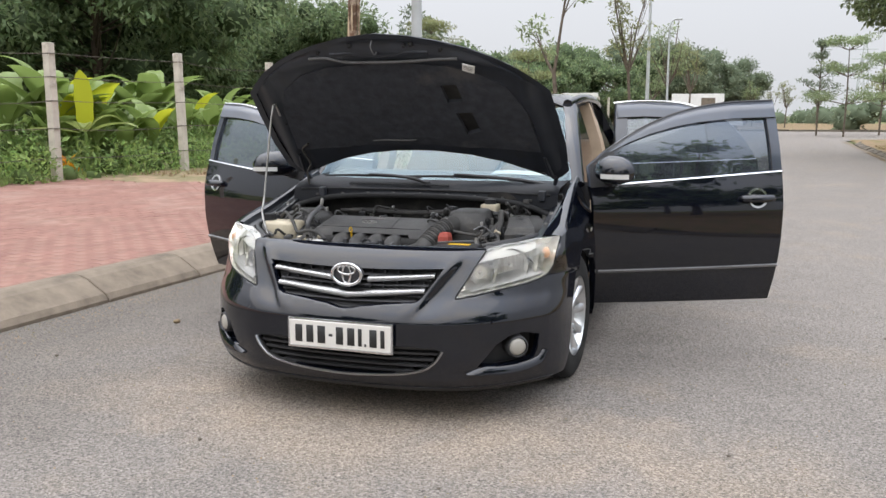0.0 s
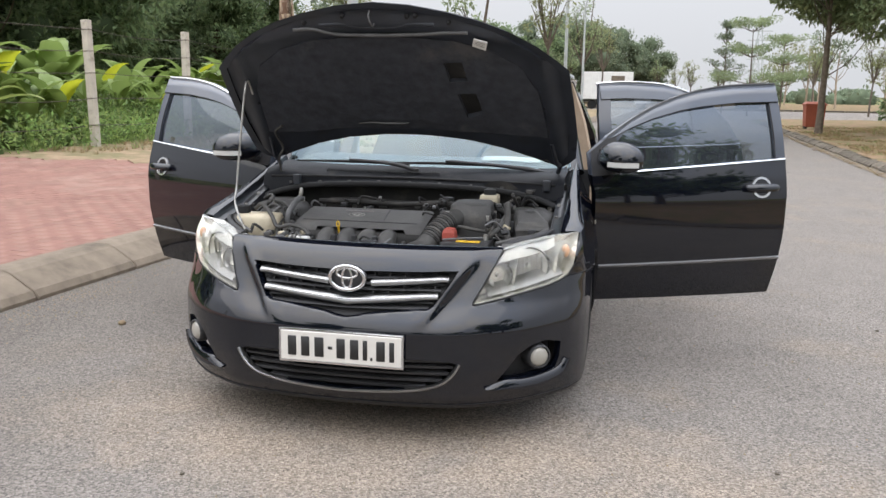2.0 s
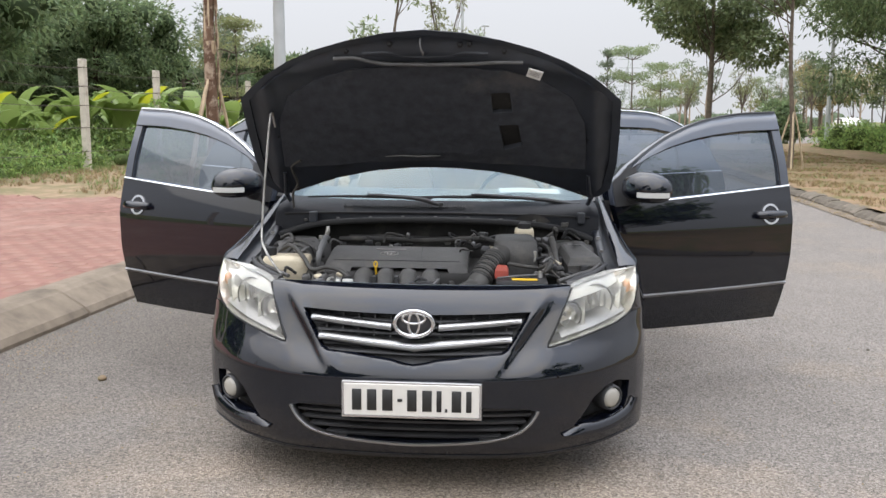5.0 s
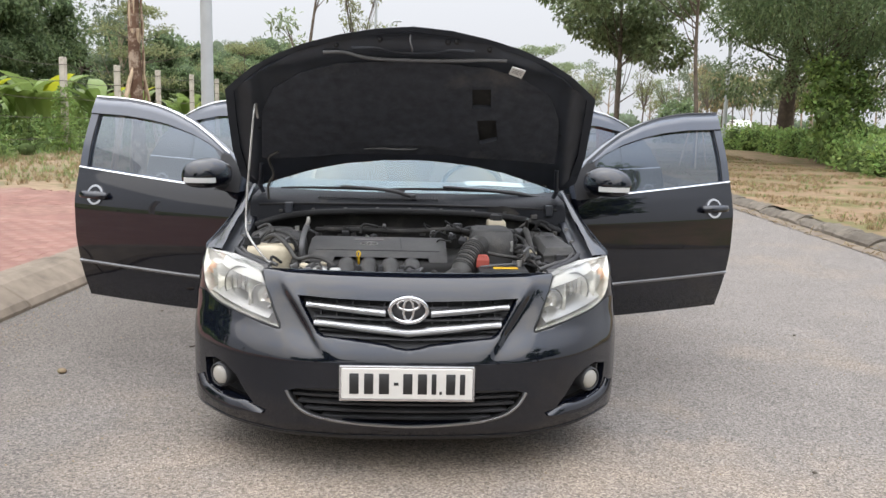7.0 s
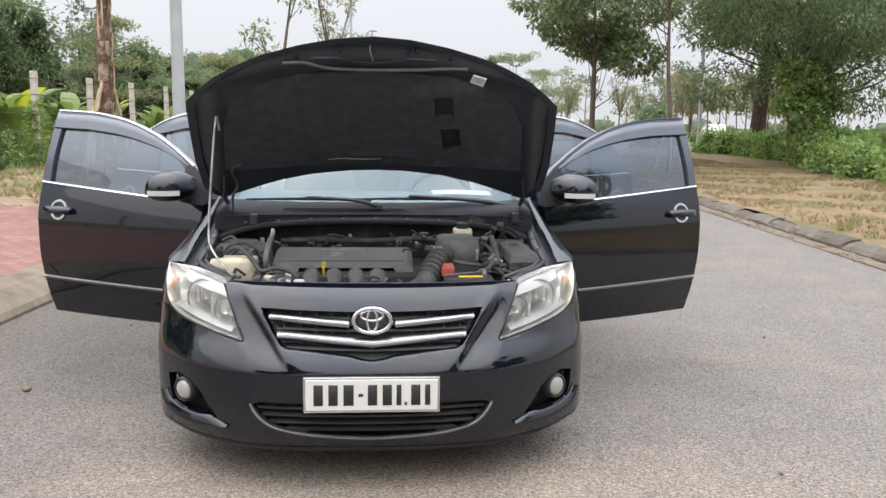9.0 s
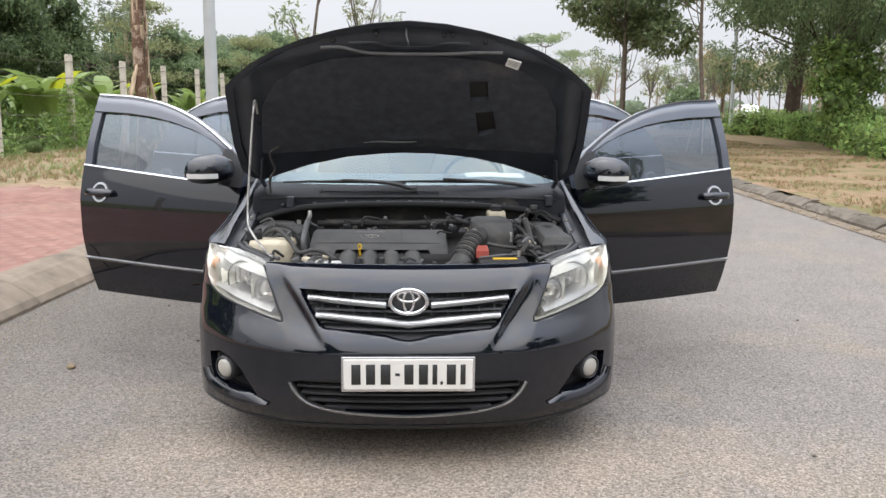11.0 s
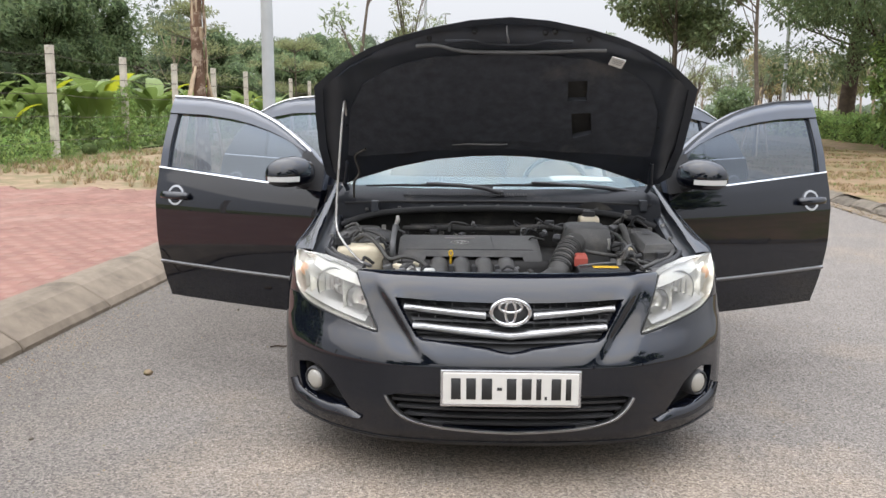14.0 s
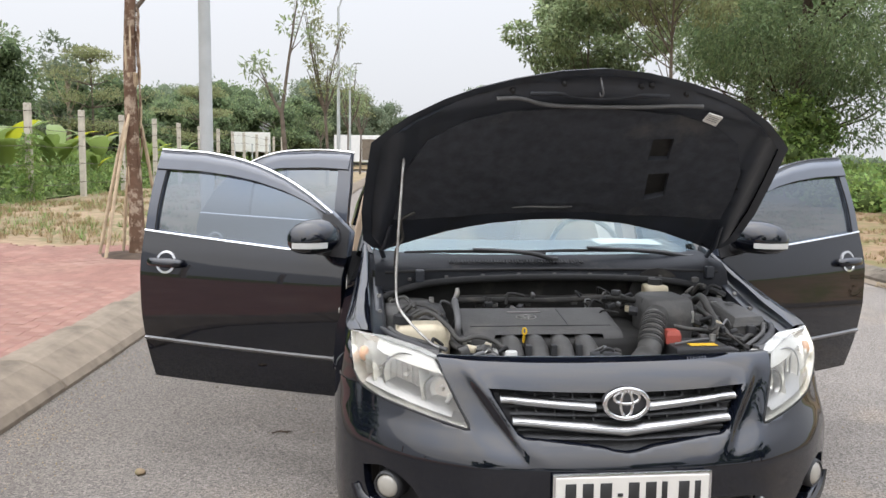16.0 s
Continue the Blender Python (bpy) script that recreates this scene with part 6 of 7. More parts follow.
def build_door(s, hinge, degrees, rear):
    window = REAR_WINDOW if rear else FRONT_WINDOW
    door = new("rear_door" if rear else "front_door")
    door.parent = CAR
    tagged(door, "open black door with smoked window visor and chrome strips")
    door.matrix_basis = at(s * hinge[0], hinge[1], 0) @ Matrix.Rotation(radians(-s * degrees), 4, "Z")
    wz = lambda z: curve(z, DOOR_Z, DOOR_W)

    def pt(y, z, w=0.0):
        bow = .020 * (1 - ((y - .5) / .6) ** 2)
        return Vector((s * (wz(z) + bow + w), y, z))

    def bl(y):
        """Height of the waist line, which climbs towards the back."""
        return .990 + .03 * y if rear else 1.003 - .066 * (1.066 - y)
    if rear:
        lower = [(0, .285), (-.004, .60), (-.01, bl(-.01)), (.958, bl(.958)), (.965, .92), (.91, .76), (.80, .62), (.69, .45), (.64, .285)]
        upper = [(-.01, bl(-.01)), (-.005, 1.20), (.02, 1.392), (.20, 1.402), (.45, 1.392), (.62, 1.345), (.78, 1.255), (.89, 1.13), (.958, bl(.958))]
    else:
        lower = [(.03, .285), (.0, .40), (-.008, .70), (-.01, .85), (-.025, bl(-.025)), (1.070, bl(1.07)), (1.064, .88), (1.060, .70), (1.055, .50), (1.036, .285)]
        upper = [(-.025, bl(-.025)), (-.03, 1.035), (.07, 1.119), (.2, 1.20), (.325, 1.264), (.47, 1.318), (.61, 1.354), (.80, 1.381), (1.055, 1.393), (1.064, 1.385), (1.066, 1.25), (1.068, 1.10), (1.070, bl(1.07))]
    part("outer_panel", panel(lower, [], .035, lambda y, z: pt(y, z), lambda y, z: pt(y, z, -.05)), M_PAINT, door, "glossy black panel")
    part("window_frame", panel(upper, [window], .03, lambda y, z: pt(y, z, -.004), lambda y, z: pt(y, z, -.035)), M_VISOR, door)
    part("frame_back", panel(upper, [window], .04, lambda y, z: pt(y, z, -.04)), M_PLASTIC, door)
    part("inner_trim", panel(scaled(lower, .5, .6, .96, .97), [], .05, lambda y, z: pt(y, z, -.075 - .02 * math.sin(z * 9)), lambda y, z: pt(y, z, -.045)), M_BEIGE, door, "beige door trim")
    pane = part("window_pane", panel(scaled(window, .55, 1.15, 1.02, 1.02), [], .05, lambda y, z: pt(y, z, -.016)), M_GLASS, door, "tinted window pane")
    pane.visible_shadow = False
    # smoked visor along the top of the window
    if rear:
        tops = [(.02, 1.380), (.20, 1.391), (.45, 1.381), (.62, 1.334), (.74, 1.270)]
        drop = [.085, .088, .085, .07, .03]
    else:
        tops = [(.10, 1.122), (.2, 1.187), (.325, 1.251), (.47, 1.305), (.61, 1.341), (.80, 1.368), (1.060, 1.381)]
        drop = [.006, .022, .040, .056, .068, .076, .080]
    rings = []
    for (y, z), d in zip(tops, drop):
        rings.append([pt(y, z, .002), pt(y, z - d * .5, .004), pt(y, z - d, .006), pt(y, z - d, .002), pt(y, z - d * .5, .000), pt(y, z, -.003)])
    part("window_visor", lf([*rings]), M_VISOR, door, "smoked plastic rain visor")
    part("window_seal", tb([pt(y, z, -.003) for y, z in (((.617, 1.285), (.621, 1.15), (.621, .998)) if rear else ((1.003, 1.342), (1.008, 1.15), (1.010, .998)))], .0032, 6), M_RUBBER, door, "black rubber seal")
    part("window_seal", tb([pt(y, z - d - .003, .001) for (y, z), d in zip(tops, drop)], .0026, 6), M_RUBBER, door, "black rubber seal")
    # bright strips
    y0, y1 = (.0, .95) if rear else (.15, 1.066)
    part("belt_strip", lf([[pt(y, bl(y) - .002, .001), pt(y, bl(y), .005), pt(y, bl(y) + .0045, .005), pt(y, bl(y) + .007, -.002), pt(y, bl(y) - .002, -.004)] for y in np.linspace(y0, y1, 15)]), M_CHROME, door, "chrome waist strip")
    edge = [(.0, 1.385), (.02, 1.397), (.20, 1.407), (.45, 1.397), (.62, 1.350), (.78, 1.260), (.89, 1.135)] if rear else [(.07, 1.122), (.2, 1.203), (.325, 1.267), (.47, 1.321), (.61, 1.357), (.80, 1.384), (1.056, 1.396)]
    rings = []
    path = smooth_path([Vector((*p, 0)) for p in edge], 4)
    for i, p in enumerate(path):
        rings.append([pt(p.x, p.y - .006, .002), pt(p.x, p.y - .005, .004), pt(p.x, p.y - .001, .004), pt(p.x, p.y + .001, .0), pt(p.x, p.y - .006, -.004)])
    # right front strip is chrome too; its dark reflection is put in as black
    part("roof_strip", lf(rings), M_CHROME if s < 0 or rear else M_PLASTIC, door, "chrome strip over the window" if s < 0 or rear else "chrome strip over the window, coloured black for its dark reflection")
    part("side_strip", lf([[pt(y, .460 + .016 * y, .0), pt(y, .462 + .016 * y, .009), pt(y, .472 + .016 * y, .011), pt(y, .478 + .016 * y, .0)] for y in np.linspace(.03, .66 if rear else 1.052, 14)]), M_SATIN, door, "slim satin strip along the door")
    # handle with round bright bezel
    hy, hz = (.82, .86) if rear else (.910, .862)
    bez = part("handle_bezel", lf([[pt(hy + .058 * k * math.cos(t), hz + .054 * k * math.sin(t), d) for t in np.linspace(0, 2 * math.pi, 33)[:-1]] for k, d in ((1.0, -.002), (1.0, .006), (.80, .006), (.78, .0), (.5, -.012), (.05, -.018))]), M_CHROME, door, "round chrome handle bezel")
    part("handle_cup", lf([[pt(hy + .046 * k * math.cos(t), hz + .042 * k * math.sin(t), d) for t in np.linspace(0, 2 * math.pi, 25)[:-1]] for k, d in ((1.0, .0045), (.6, -.002), (.05, -.004))]), M_PAINT, bez)
    part("handle", lf([[pt(hy + y, hz + .021 * k * c, o + e) for c, e in ((-1, -.004), (-.8, .012), (0, .018), (.8, .012), (1, -.004), (0, -.012))] for y, k, o in ((-.105, .35, .008), (-.095, .85, .018), (-.05, 1, .030), (0, 1, .034), (.05, 1, .030), (.085, .95, .018), (.10, .5, .008))]), M_PAINT, door, "black door handle")
    if not rear:
        part("mirror_sail", panel([(-.02, .925), (-.02, 1.045), (.065, 1.112), (.115, 1.115), (.125, .935)], [], .03, lambda y, z: pt(y, z, .003), lambda y, z: pt(y, z, -.01)), M_PLASTIC, door)
        part("mirror_arm", tb([pt(.08, .965, .0), pt(.075, .975, .06), pt(.075, .985, .11)], [.035, .028, .03], 10), M_PLASTIC, door)
        # shell of the mirror
        rings = []
        for k, (w, ry, rz, y, z) in enumerate(((.030, .020, .030, .120, 1.012), (.042, .052, .052, .115, 1.016), (.08, .074, .068, .108, 1.022), (.14, .078, .076, .106, 1.024), (.20, .073, .072, .110, 1.022), (.24, .060, .060, .118, 1.018), (.264, .040, .040, .124, 1.012), (.273, .014, .015, .128, 1.008))):
            row = []
            for t in np.linspace(0, 2 * math.pi, 25)[:-1]:
                c, e = math.cos(t), math.sin(t)
                q = lambda v: math.copysign(abs(v) ** .9, v)
                row.append(Vector((s * (wz(.98) + w * 1.04), y - .047 + 1.2 * ry * q(c), z + 1.06 * rz * q(e) * (.86 if e < 0 else 1.0))))
            rings.append(row)
        mir = part("mirror", lf(rings), M_PAINT, door, "black door mirror with a clear turn signal")
        part("signal", lf([[Vector((s * (wz(.98) + w * 1.04 + .002), .063 + (y - .108) * 1.2, z)) for z in (.988, .994, 1.008, 1.012)] for w, y in ((.20, .033), (.225, .0445), (.243, .054), (.267, .080), (.278, .110), (.281, .135))], False), M_WHITE, mir, "clear turn signal strip")
    return door


build_front()
for side in (1, -1):
    build_headlight(side)
    build_fender(side)
build_wheels()
build_hood()
build_bay()
build_scuttle()
build_cabin()
build_door(1, (.855, 1.385), 65.5, False)
build_door(-1, (.855, 1.385), 64.5, False)
build_door(1, (.862, 2.47), 66, True)
build_door(-1, (.862, 2.47), 66, True)


# ---- plants ----
def leaf_cloud(centres, count, size, spread, flat=0.6, aspect=0.45, droop=0.0, seed=1, bent=True):
    """Many single leaves round the given clump centres (x, y, z, radius): real small blades, each its own piece."""
    rng = np.random.default_rng(seed)
    c = np.array(centres, float)
    w = c[:, 3] ** 2
    pick = rng.choice(len(c), count, p=w / w.sum())
    d = rng.normal(size=(count, 3))
    d /= np.linalg.norm(d, axis=1)[:, None]
    r = c[pick, 3] * (0.55 + 0.45 * rng.random(count) ** 0.5) * (1 + spread * rng.normal(size=count) * 0.25)
    pos = c[pick, :3] + d * r[:, None] * np.array([1, 1, flat])
    axis = d * 0.7 + rng.normal(size=(count, 3)) * 0.75
    axis[:, 2] -= droop
    axis /= np.linalg.norm(axis, axis=1)[:, None]
    up = rng.normal(size=(count, 3)) * 0.45 + np.array([0, 0, 1.0])
    side = np.cross(axis, up)
    side /= np.linalg.norm(side, axis=1)[:, None] + 1e-9
    nrm = np.cross(side, axis)
    L = size * (0.6 + 0.8 * rng.random(count))[:, None]
    W = L * aspect * 0.5
    v = np.empty((count, 4, 3))
    v[:, 0] = pos
    v[:, 1] = pos + axis * L * 0.5 + side * W + nrm * L * (0.10 if bent else 0)
    v[:, 2] = pos + axis * L
    v[:, 3] = pos + axis * L * 0.5 - side * W + nrm * L * (0.10 if bent else 0)
    return v.reshape(-1, 3), np.arange(count * 4).reshape(-1, 4)


def from_arrays(name, v, f, material, parent=None):
    me = bpy.data.meshes.new(name)
    me.from_pydata(v.tolist(), [], f.tolist())
    me.materials.append(material)
    ob = new(name, me)
    ob.parent = parent
    return ob


# rough dark balls that put the shade between the leaves into colour
def blobs(bm, centres, k):
    for x, y, z, r in centres:
        res = bmesh.ops.create_icosphere(bm, subdivisions=2, radius=r * k, matrix=at(x, y, z))
        for vert in res["verts"]:
            o = vert.co - Vector((x, y, z))
            vert.co += o * 0.35 * noise.noise(vert.co * (1.6 / max(r, .3)))
    return bm


def tree(pos, height, crown_r, trunk_r, crown_from, material, seed, label, count=3500, leaf=0.22, bark=None, lean=(0, 0), core=0.72, clumps=26, flat=.65, group="", aspect=.45, droop=0.15, core_mat=None, name="tree", limb=0.42):
    """A tapered trunk with limbs, and a crown of leaves in uneven clumps with gaps."""
    rng = random.Random(seed)
    thing = empty(name, Matrix.Translation(pos), label, "tree", group)
    bark = bark or M_BARK
    top = Vector((lean[0], lean[1], height * 0.82))
    bm = bmesh.new()
    mid = Vector((lean[0] * .45 + rng.uniform(-.1, .1), lean[1] * .45 + rng.uniform(-.1, .1), height * .4))
    tube(bm, [(0, 0, -.15), (0.02, 0, height * .12), mid, top], [trunk_r * 1.35, trunk_r * 1.02, trunk_r * .8, trunk_r * .22], 10)
    cent = []
    for k in range(clumps):
        a = rng.uniform(0, 2 * math.pi)
        h = rng.uniform(0, 1)
        rad = crown_r * math.sqrt(rng.uniform(0.05, 1)) * (0.55 + .45 * math.sin(math.pi * (0.12 + 0.8 * h)))
        p = Vector((lean[0] * (.5 + h * .5) + rad * math.cos(a), lean[1] * (.5 + h * .5) + rad * math.sin(a), height * (crown_from + (1 - crown_from) * h * .93)))
        cent.append((*p, crown_r * rng.uniform(.16, .38)))
        if k % 2 == 0:
            t = min(.98, max(.25, p.z / height - .18))
            s = Vector((0, 0, 0)).lerp(mid, t * 2) if t < .5 else mid.lerp(top, (t - .5) * 2)
            tube(bm, [s, s.lerp(p, .55) + Vector((0, 0, -.05 * height)), p], [trunk_r * limb, trunk_r * limb * .6, trunk_r * limb * .2], 6, 3)
    part("trunk", bm, bark, thing)
    v, f = leaf_cloud(cent, count, leaf, .5, flat, aspect, droop, seed)
    crown = from_arrays("crown", v, f, material, thing)
    # dark blobs stand in for the shade deep in the crown
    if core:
        part("crown_shade_core", blobs(bmesh.new(), [(x, y, z, r) for x, y, z, r in cent], core), core_mat or M_CORE, thing)
    return thing


def banana(pos, size, n, seed, yellow=0, group="banana plants"):
    rng = random.Random(seed)
    thing = empty("banana_plant", Matrix.Translation(pos), "banana plant with broad torn leaves behind the fence", "plant", group)
    part("stem", tb([(0, 0, -.1), (.02, 0, size * .3), (.03, .02, size * .55)], [.07, .06, .04], 8), M_BANANA, thing)
    for k in range(n):
        a = 2 * math.pi * k / n + rng.uniform(-.4, .4)
        up = rng.uniform(.8, 1.5)
        L = size * rng.uniform(.6, .95)
        wd = size * rng.uniform(.105, .15)
        d = Vector((math.cos(a), math.sin(a), 0))
        sd = Vector((-math.sin(a), math.cos(a), 0))
        o = Vector((.02, 0, size * rng.uniform(.35, .55)))
        rows = []
        for i in range(13):
            t = i / 12
            ang = up * (1 - .95 * t * t)
            if i:
                o = o + (d * math.cos(ang) + Vector((0, 0, 1)) * math.sin(ang)) * L / 12
            w = wd * (max(0, math.sin(math.pi * min(1, max(0, (t - .12) / .88)) ** .8)) ** .6 if t > .12 else .05) + .012
            fold = .28 * w
            rag = 1 + .10 * rng.uniform(-1, 1)
            rows.append([o + sd * w * rag + Vector((0, 0, fold - .15 * w * t)), o + sd * w * .5 + Vector((0, 0, fold * .7)), o, o - sd * w * .5 + Vector((0, 0, fold * .7)), o - sd * w * rag + Vector((0, 0, fold - .15 * w * t))])
        part("leaf", lf(rows, False), M_BANANA_Y if k < yellow else M_BANANA, thing, "yellow-green young leaf" if k < yellow else "")
    return thing


def scrub(name, boxes, per, leaf, material, label, seed, aspect=.4, droop=0.0, flat=1.0):
    """A low tangle of leaves over strips of the street plan: (a0, a1, b0, b1, z0, height)."""
    rng = random.Random(seed)
    cent = []
    for a0, a1, b0, b1, z0, h in boxes:
        n = int((a1 - a0) * (b1 - b0) * per)
        for _ in range(max(n, 3)):
            p = st(rng.uniform(a0, a1), rng.uniform(b0, b1), 0)
            hh = h * rng.uniform(.25, 1)
            cent.append((p.x, p.y, z0 + hh * .55, .22 + hh * .34))
    v, f = leaf_cloud(cent, len(cent) * 75, leaf, .8, flat, aspect, droop, seed)
    v[:, 2] = np.maximum(v[:, 2], .0)
    ob = from_arrays(name, v, f, material)
    return tagged(ob, label, "plants", kind="stuff"), cent


def grass_tufts(name, boxes, per, height, material, label, seed):
    rng = np.random.default_rng(seed)
    vs = []
    for a0, a1, b0, b1, zf in boxes:
        n = int((a1 - a0) * (b1 - b0) * per)
        for _ in range(n):
            a, b = rng.uniform(a0, a1), rng.uniform(b0, b1)
            if noise.noise((a * .8, b * .8, 3.0)) < -.08:
                continue
            o = st(a, b, zf(a))
            for _ in range(9):
                t = rng.uniform(0, 2 * math.pi)
                h = height * rng.uniform(.4, 1.3)
                d = Vector((math.cos(t), math.sin(t), 0))
                s = Vector((-d.y, d.x, 0)) * .005
                q = o + d * rng.uniform(0, .05)
                vs += [q - s, q + s, q + d * h * .55 + Vector((0, 0, h))]
    v = np.array(vs)
    ob = from_arrays(name, v, np.arange(len(v)).reshape(-1, 3), material)
    return tagged(ob, label, "grass", kind="stuff")


def stakes(base, height, spread, r, group, label, angles=(0.3, 2.4, 4.5)):
    p = empty("tree_stakes", Matrix.Translation(base), label, "stakes", group)
    for a in angles:
        part("stake", tb([(spread * math.cos(a), spread * math.sin(a), -.05), (spread * .45 * math.cos(a) + .01, spread * .45 * math.sin(a), height * .55), (-.07 * math.cos(a), -.07 * math.sin(a), height)], r, 7, 3), M_STAKE, p)
    return p


def build_green():
    # trees behind the walk, which the paint and the panes mirror
    for k, (x, y, h, r) in enumerate(((10.5, -6.5, 8.0, 3.0), (15.5, -13, 9.5, 3.8), (9.0, -19, 8.5, 3.2), (-6.5, -14, 7.5, 2.6), (-12, -20, 9, 4), (2.5, -42, 9, 4), (-20, -38, 11, 5), (22, -30, 11, 5), (14, -45, 10, 5), (-8, -52, 11, 5))):
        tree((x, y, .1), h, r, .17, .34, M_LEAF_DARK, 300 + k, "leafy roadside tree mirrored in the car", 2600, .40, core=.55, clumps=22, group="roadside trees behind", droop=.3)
    # street tree with peeling bark and its stakes
    base = st(-1.18, 7.57, rise(-1.18) - .02)
    t0 = empty("street_tree", Matrix.Translation(base), "young street tree with peeling red-brown bark", "tree", "street trees")
    part("trunk", tb([(0, 0, -.1), (.0, 0, .5), (-.02, 0, 1.4), (-.03, .0, 2.2), (.0, .02, 3.2), (.02, .03, 4.6)], [.100, .082, .074, .068, .058, .045], 12), M_BARK_RED, t0)
    soil = part("soil_mound", lf([[(r * math.cos(t) * (1 + .1 * math.sin(3 * t)), r * math.sin(t), z) for t in np.linspace(0, 2 * math.pi, 25)[:-1]] for r, z in ((.55, -.02), (.45, .03), (.25, .05), (.02, .055))]), M_BARK_DARK, None, "dark soil round the foot of the street tree", True, "soil")
    soil.matrix_world = Matrix.Translation(base)
    rng = random.Random(5)
    for k in range(22):
        a, z = rng.uniform(0, 6.28), rng.uniform(.5, 2.6)
        r = .070
        part("bark_strip", tb([(r * math.cos(a), r * math.sin(a), z), ((r + .012) * math.cos(a + .05), (r + .012) * math.sin(a + .05), z + .2), ((r - .002) * math.cos(a), (r - .002) * math.sin(a), z + rng.uniform(.35, .7))], [.006, .014, .006], 5, 3), M_BARK_RED if k % 2 else M_STAKE, t0)
    for a, z in ((.3, 2.75), (2.4, 3.3), (4.2, 3.8)):
        part("branch", tb([(0, 0, z), (.25 * math.cos(a), .25 * math.sin(a), z + .35), (.45 * math.cos(a), .45 * math.sin(a), z + .8)], [.03, .022, .012], 6), M_BARK, t0)
    v, f = leaf_cloud([(.28, .1, 3.2, .12), (.45, .2, 3.7, .25), (-.35, .3, 4.2, .4), (.0, -.3, 4.8, .6), (.3, .2, 5.2, .7)], 500, .13, .5, .8, .4, .4, 11)
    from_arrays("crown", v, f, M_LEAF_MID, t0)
    stakes(base, 2.1, .44, .020, "tree stakes", "bamboo stakes tied round the street tree", (3.15, 4.05, 2.2, 1.1))
    # further street trees of the left row
    def sapling(a, b, z, h, seed, y_shape, group="street trees"):
        o = st(a, b, z)
        t = empty("street_tree", Matrix.Translation(o), "thin young street tree with sparse leaves", "tree", group)
        rg = random.Random(seed)
        fork = Vector((rg.uniform(-.1, .1), 0, h * .42))
        bm = bmesh.new()
        tube(bm, [(0, 0, -.1), (.03, .0, h * .2), fork], [.075, .062, .052], 9)
        cs = []
        tips = [Vector((-.55, .1, h * .62)), Vector((.35, -.1, h * .95))] if y_shape else [Vector((rg.uniform(-.9, .9), rg.uniform(-.9, .9), h * rg.uniform(.6, 1))) for _ in range(7)]
        for tip in tips:
            tube(bm, [fork, fork.lerp(tip, .5) + Vector((rg.uniform(-.1, .1), 0, -.1)), tip], [.045, .032, .012], 7)
            for _ in range(5):
                q = fork.lerp(tip, rg.uniform(.5, 1)) + Vector((rg.uniform(-.35, .35), rg.uniform(-.35, .35), rg.uniform(-.1, .3)))
                tube(bm, [fork.lerp(tip, rg.uniform(.4, .8)), q], [.014, .006], 4, 1)
                cs.append((*q, rg.uniform(.16, .32)))
        part("trunk", bm, M_BARK, t)
        vv, ff = leaf_cloud(cs, 420 if y_shape else 1100, .15, .6, .8, .38, .35, seed)
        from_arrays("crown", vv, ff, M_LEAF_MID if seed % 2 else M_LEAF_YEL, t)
    sapling(-1.0, 18.0, .15, 5.2, 3, True)
    sapling(-1.1, 29.5, .15, 6.6, 4, False)
    sapling(-1.1, 40.5, .15, 6.0, 5, False)
    sapling(-1.1, 51.5, .15, 6.0, 6, False)
    # dark wood behind the fence
    spots = [(-24, 22, 11.5, 5.6), (-21, 26, 10.5, 5.0), (-29, 28, 12.5, 6), (-25, 33, 11, 5.2), (-29.5, 40, 11, 5.2), (-21.6, 42, 8.4, 4.2), (-33, 18, 12.5, 6), (-30, 9, 12, 6), (-38, 25, 13, 6.5), (-17.5, 19.5, 8.5, 4.2), (-25, 13.5, 10.5, 5), (-27.5, 49, 8.4, 4.4), (-35, 36, 13, 6)]
    for k, (x, y, h, r) in enumerate(spots):
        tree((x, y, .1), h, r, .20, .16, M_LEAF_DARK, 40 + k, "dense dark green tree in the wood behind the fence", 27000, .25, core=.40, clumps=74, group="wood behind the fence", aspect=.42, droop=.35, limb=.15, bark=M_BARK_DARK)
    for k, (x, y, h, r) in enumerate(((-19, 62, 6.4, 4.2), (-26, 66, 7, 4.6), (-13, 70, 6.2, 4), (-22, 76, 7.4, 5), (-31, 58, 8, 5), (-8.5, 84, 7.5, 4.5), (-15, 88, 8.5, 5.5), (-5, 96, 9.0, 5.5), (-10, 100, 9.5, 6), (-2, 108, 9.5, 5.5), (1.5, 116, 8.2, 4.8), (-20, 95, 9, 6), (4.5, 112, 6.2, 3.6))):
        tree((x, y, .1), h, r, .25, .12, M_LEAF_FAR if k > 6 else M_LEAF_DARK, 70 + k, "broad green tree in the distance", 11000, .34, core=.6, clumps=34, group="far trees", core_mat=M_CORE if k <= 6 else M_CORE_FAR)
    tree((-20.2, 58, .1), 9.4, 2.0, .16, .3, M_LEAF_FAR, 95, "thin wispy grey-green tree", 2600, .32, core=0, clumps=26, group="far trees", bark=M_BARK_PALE)
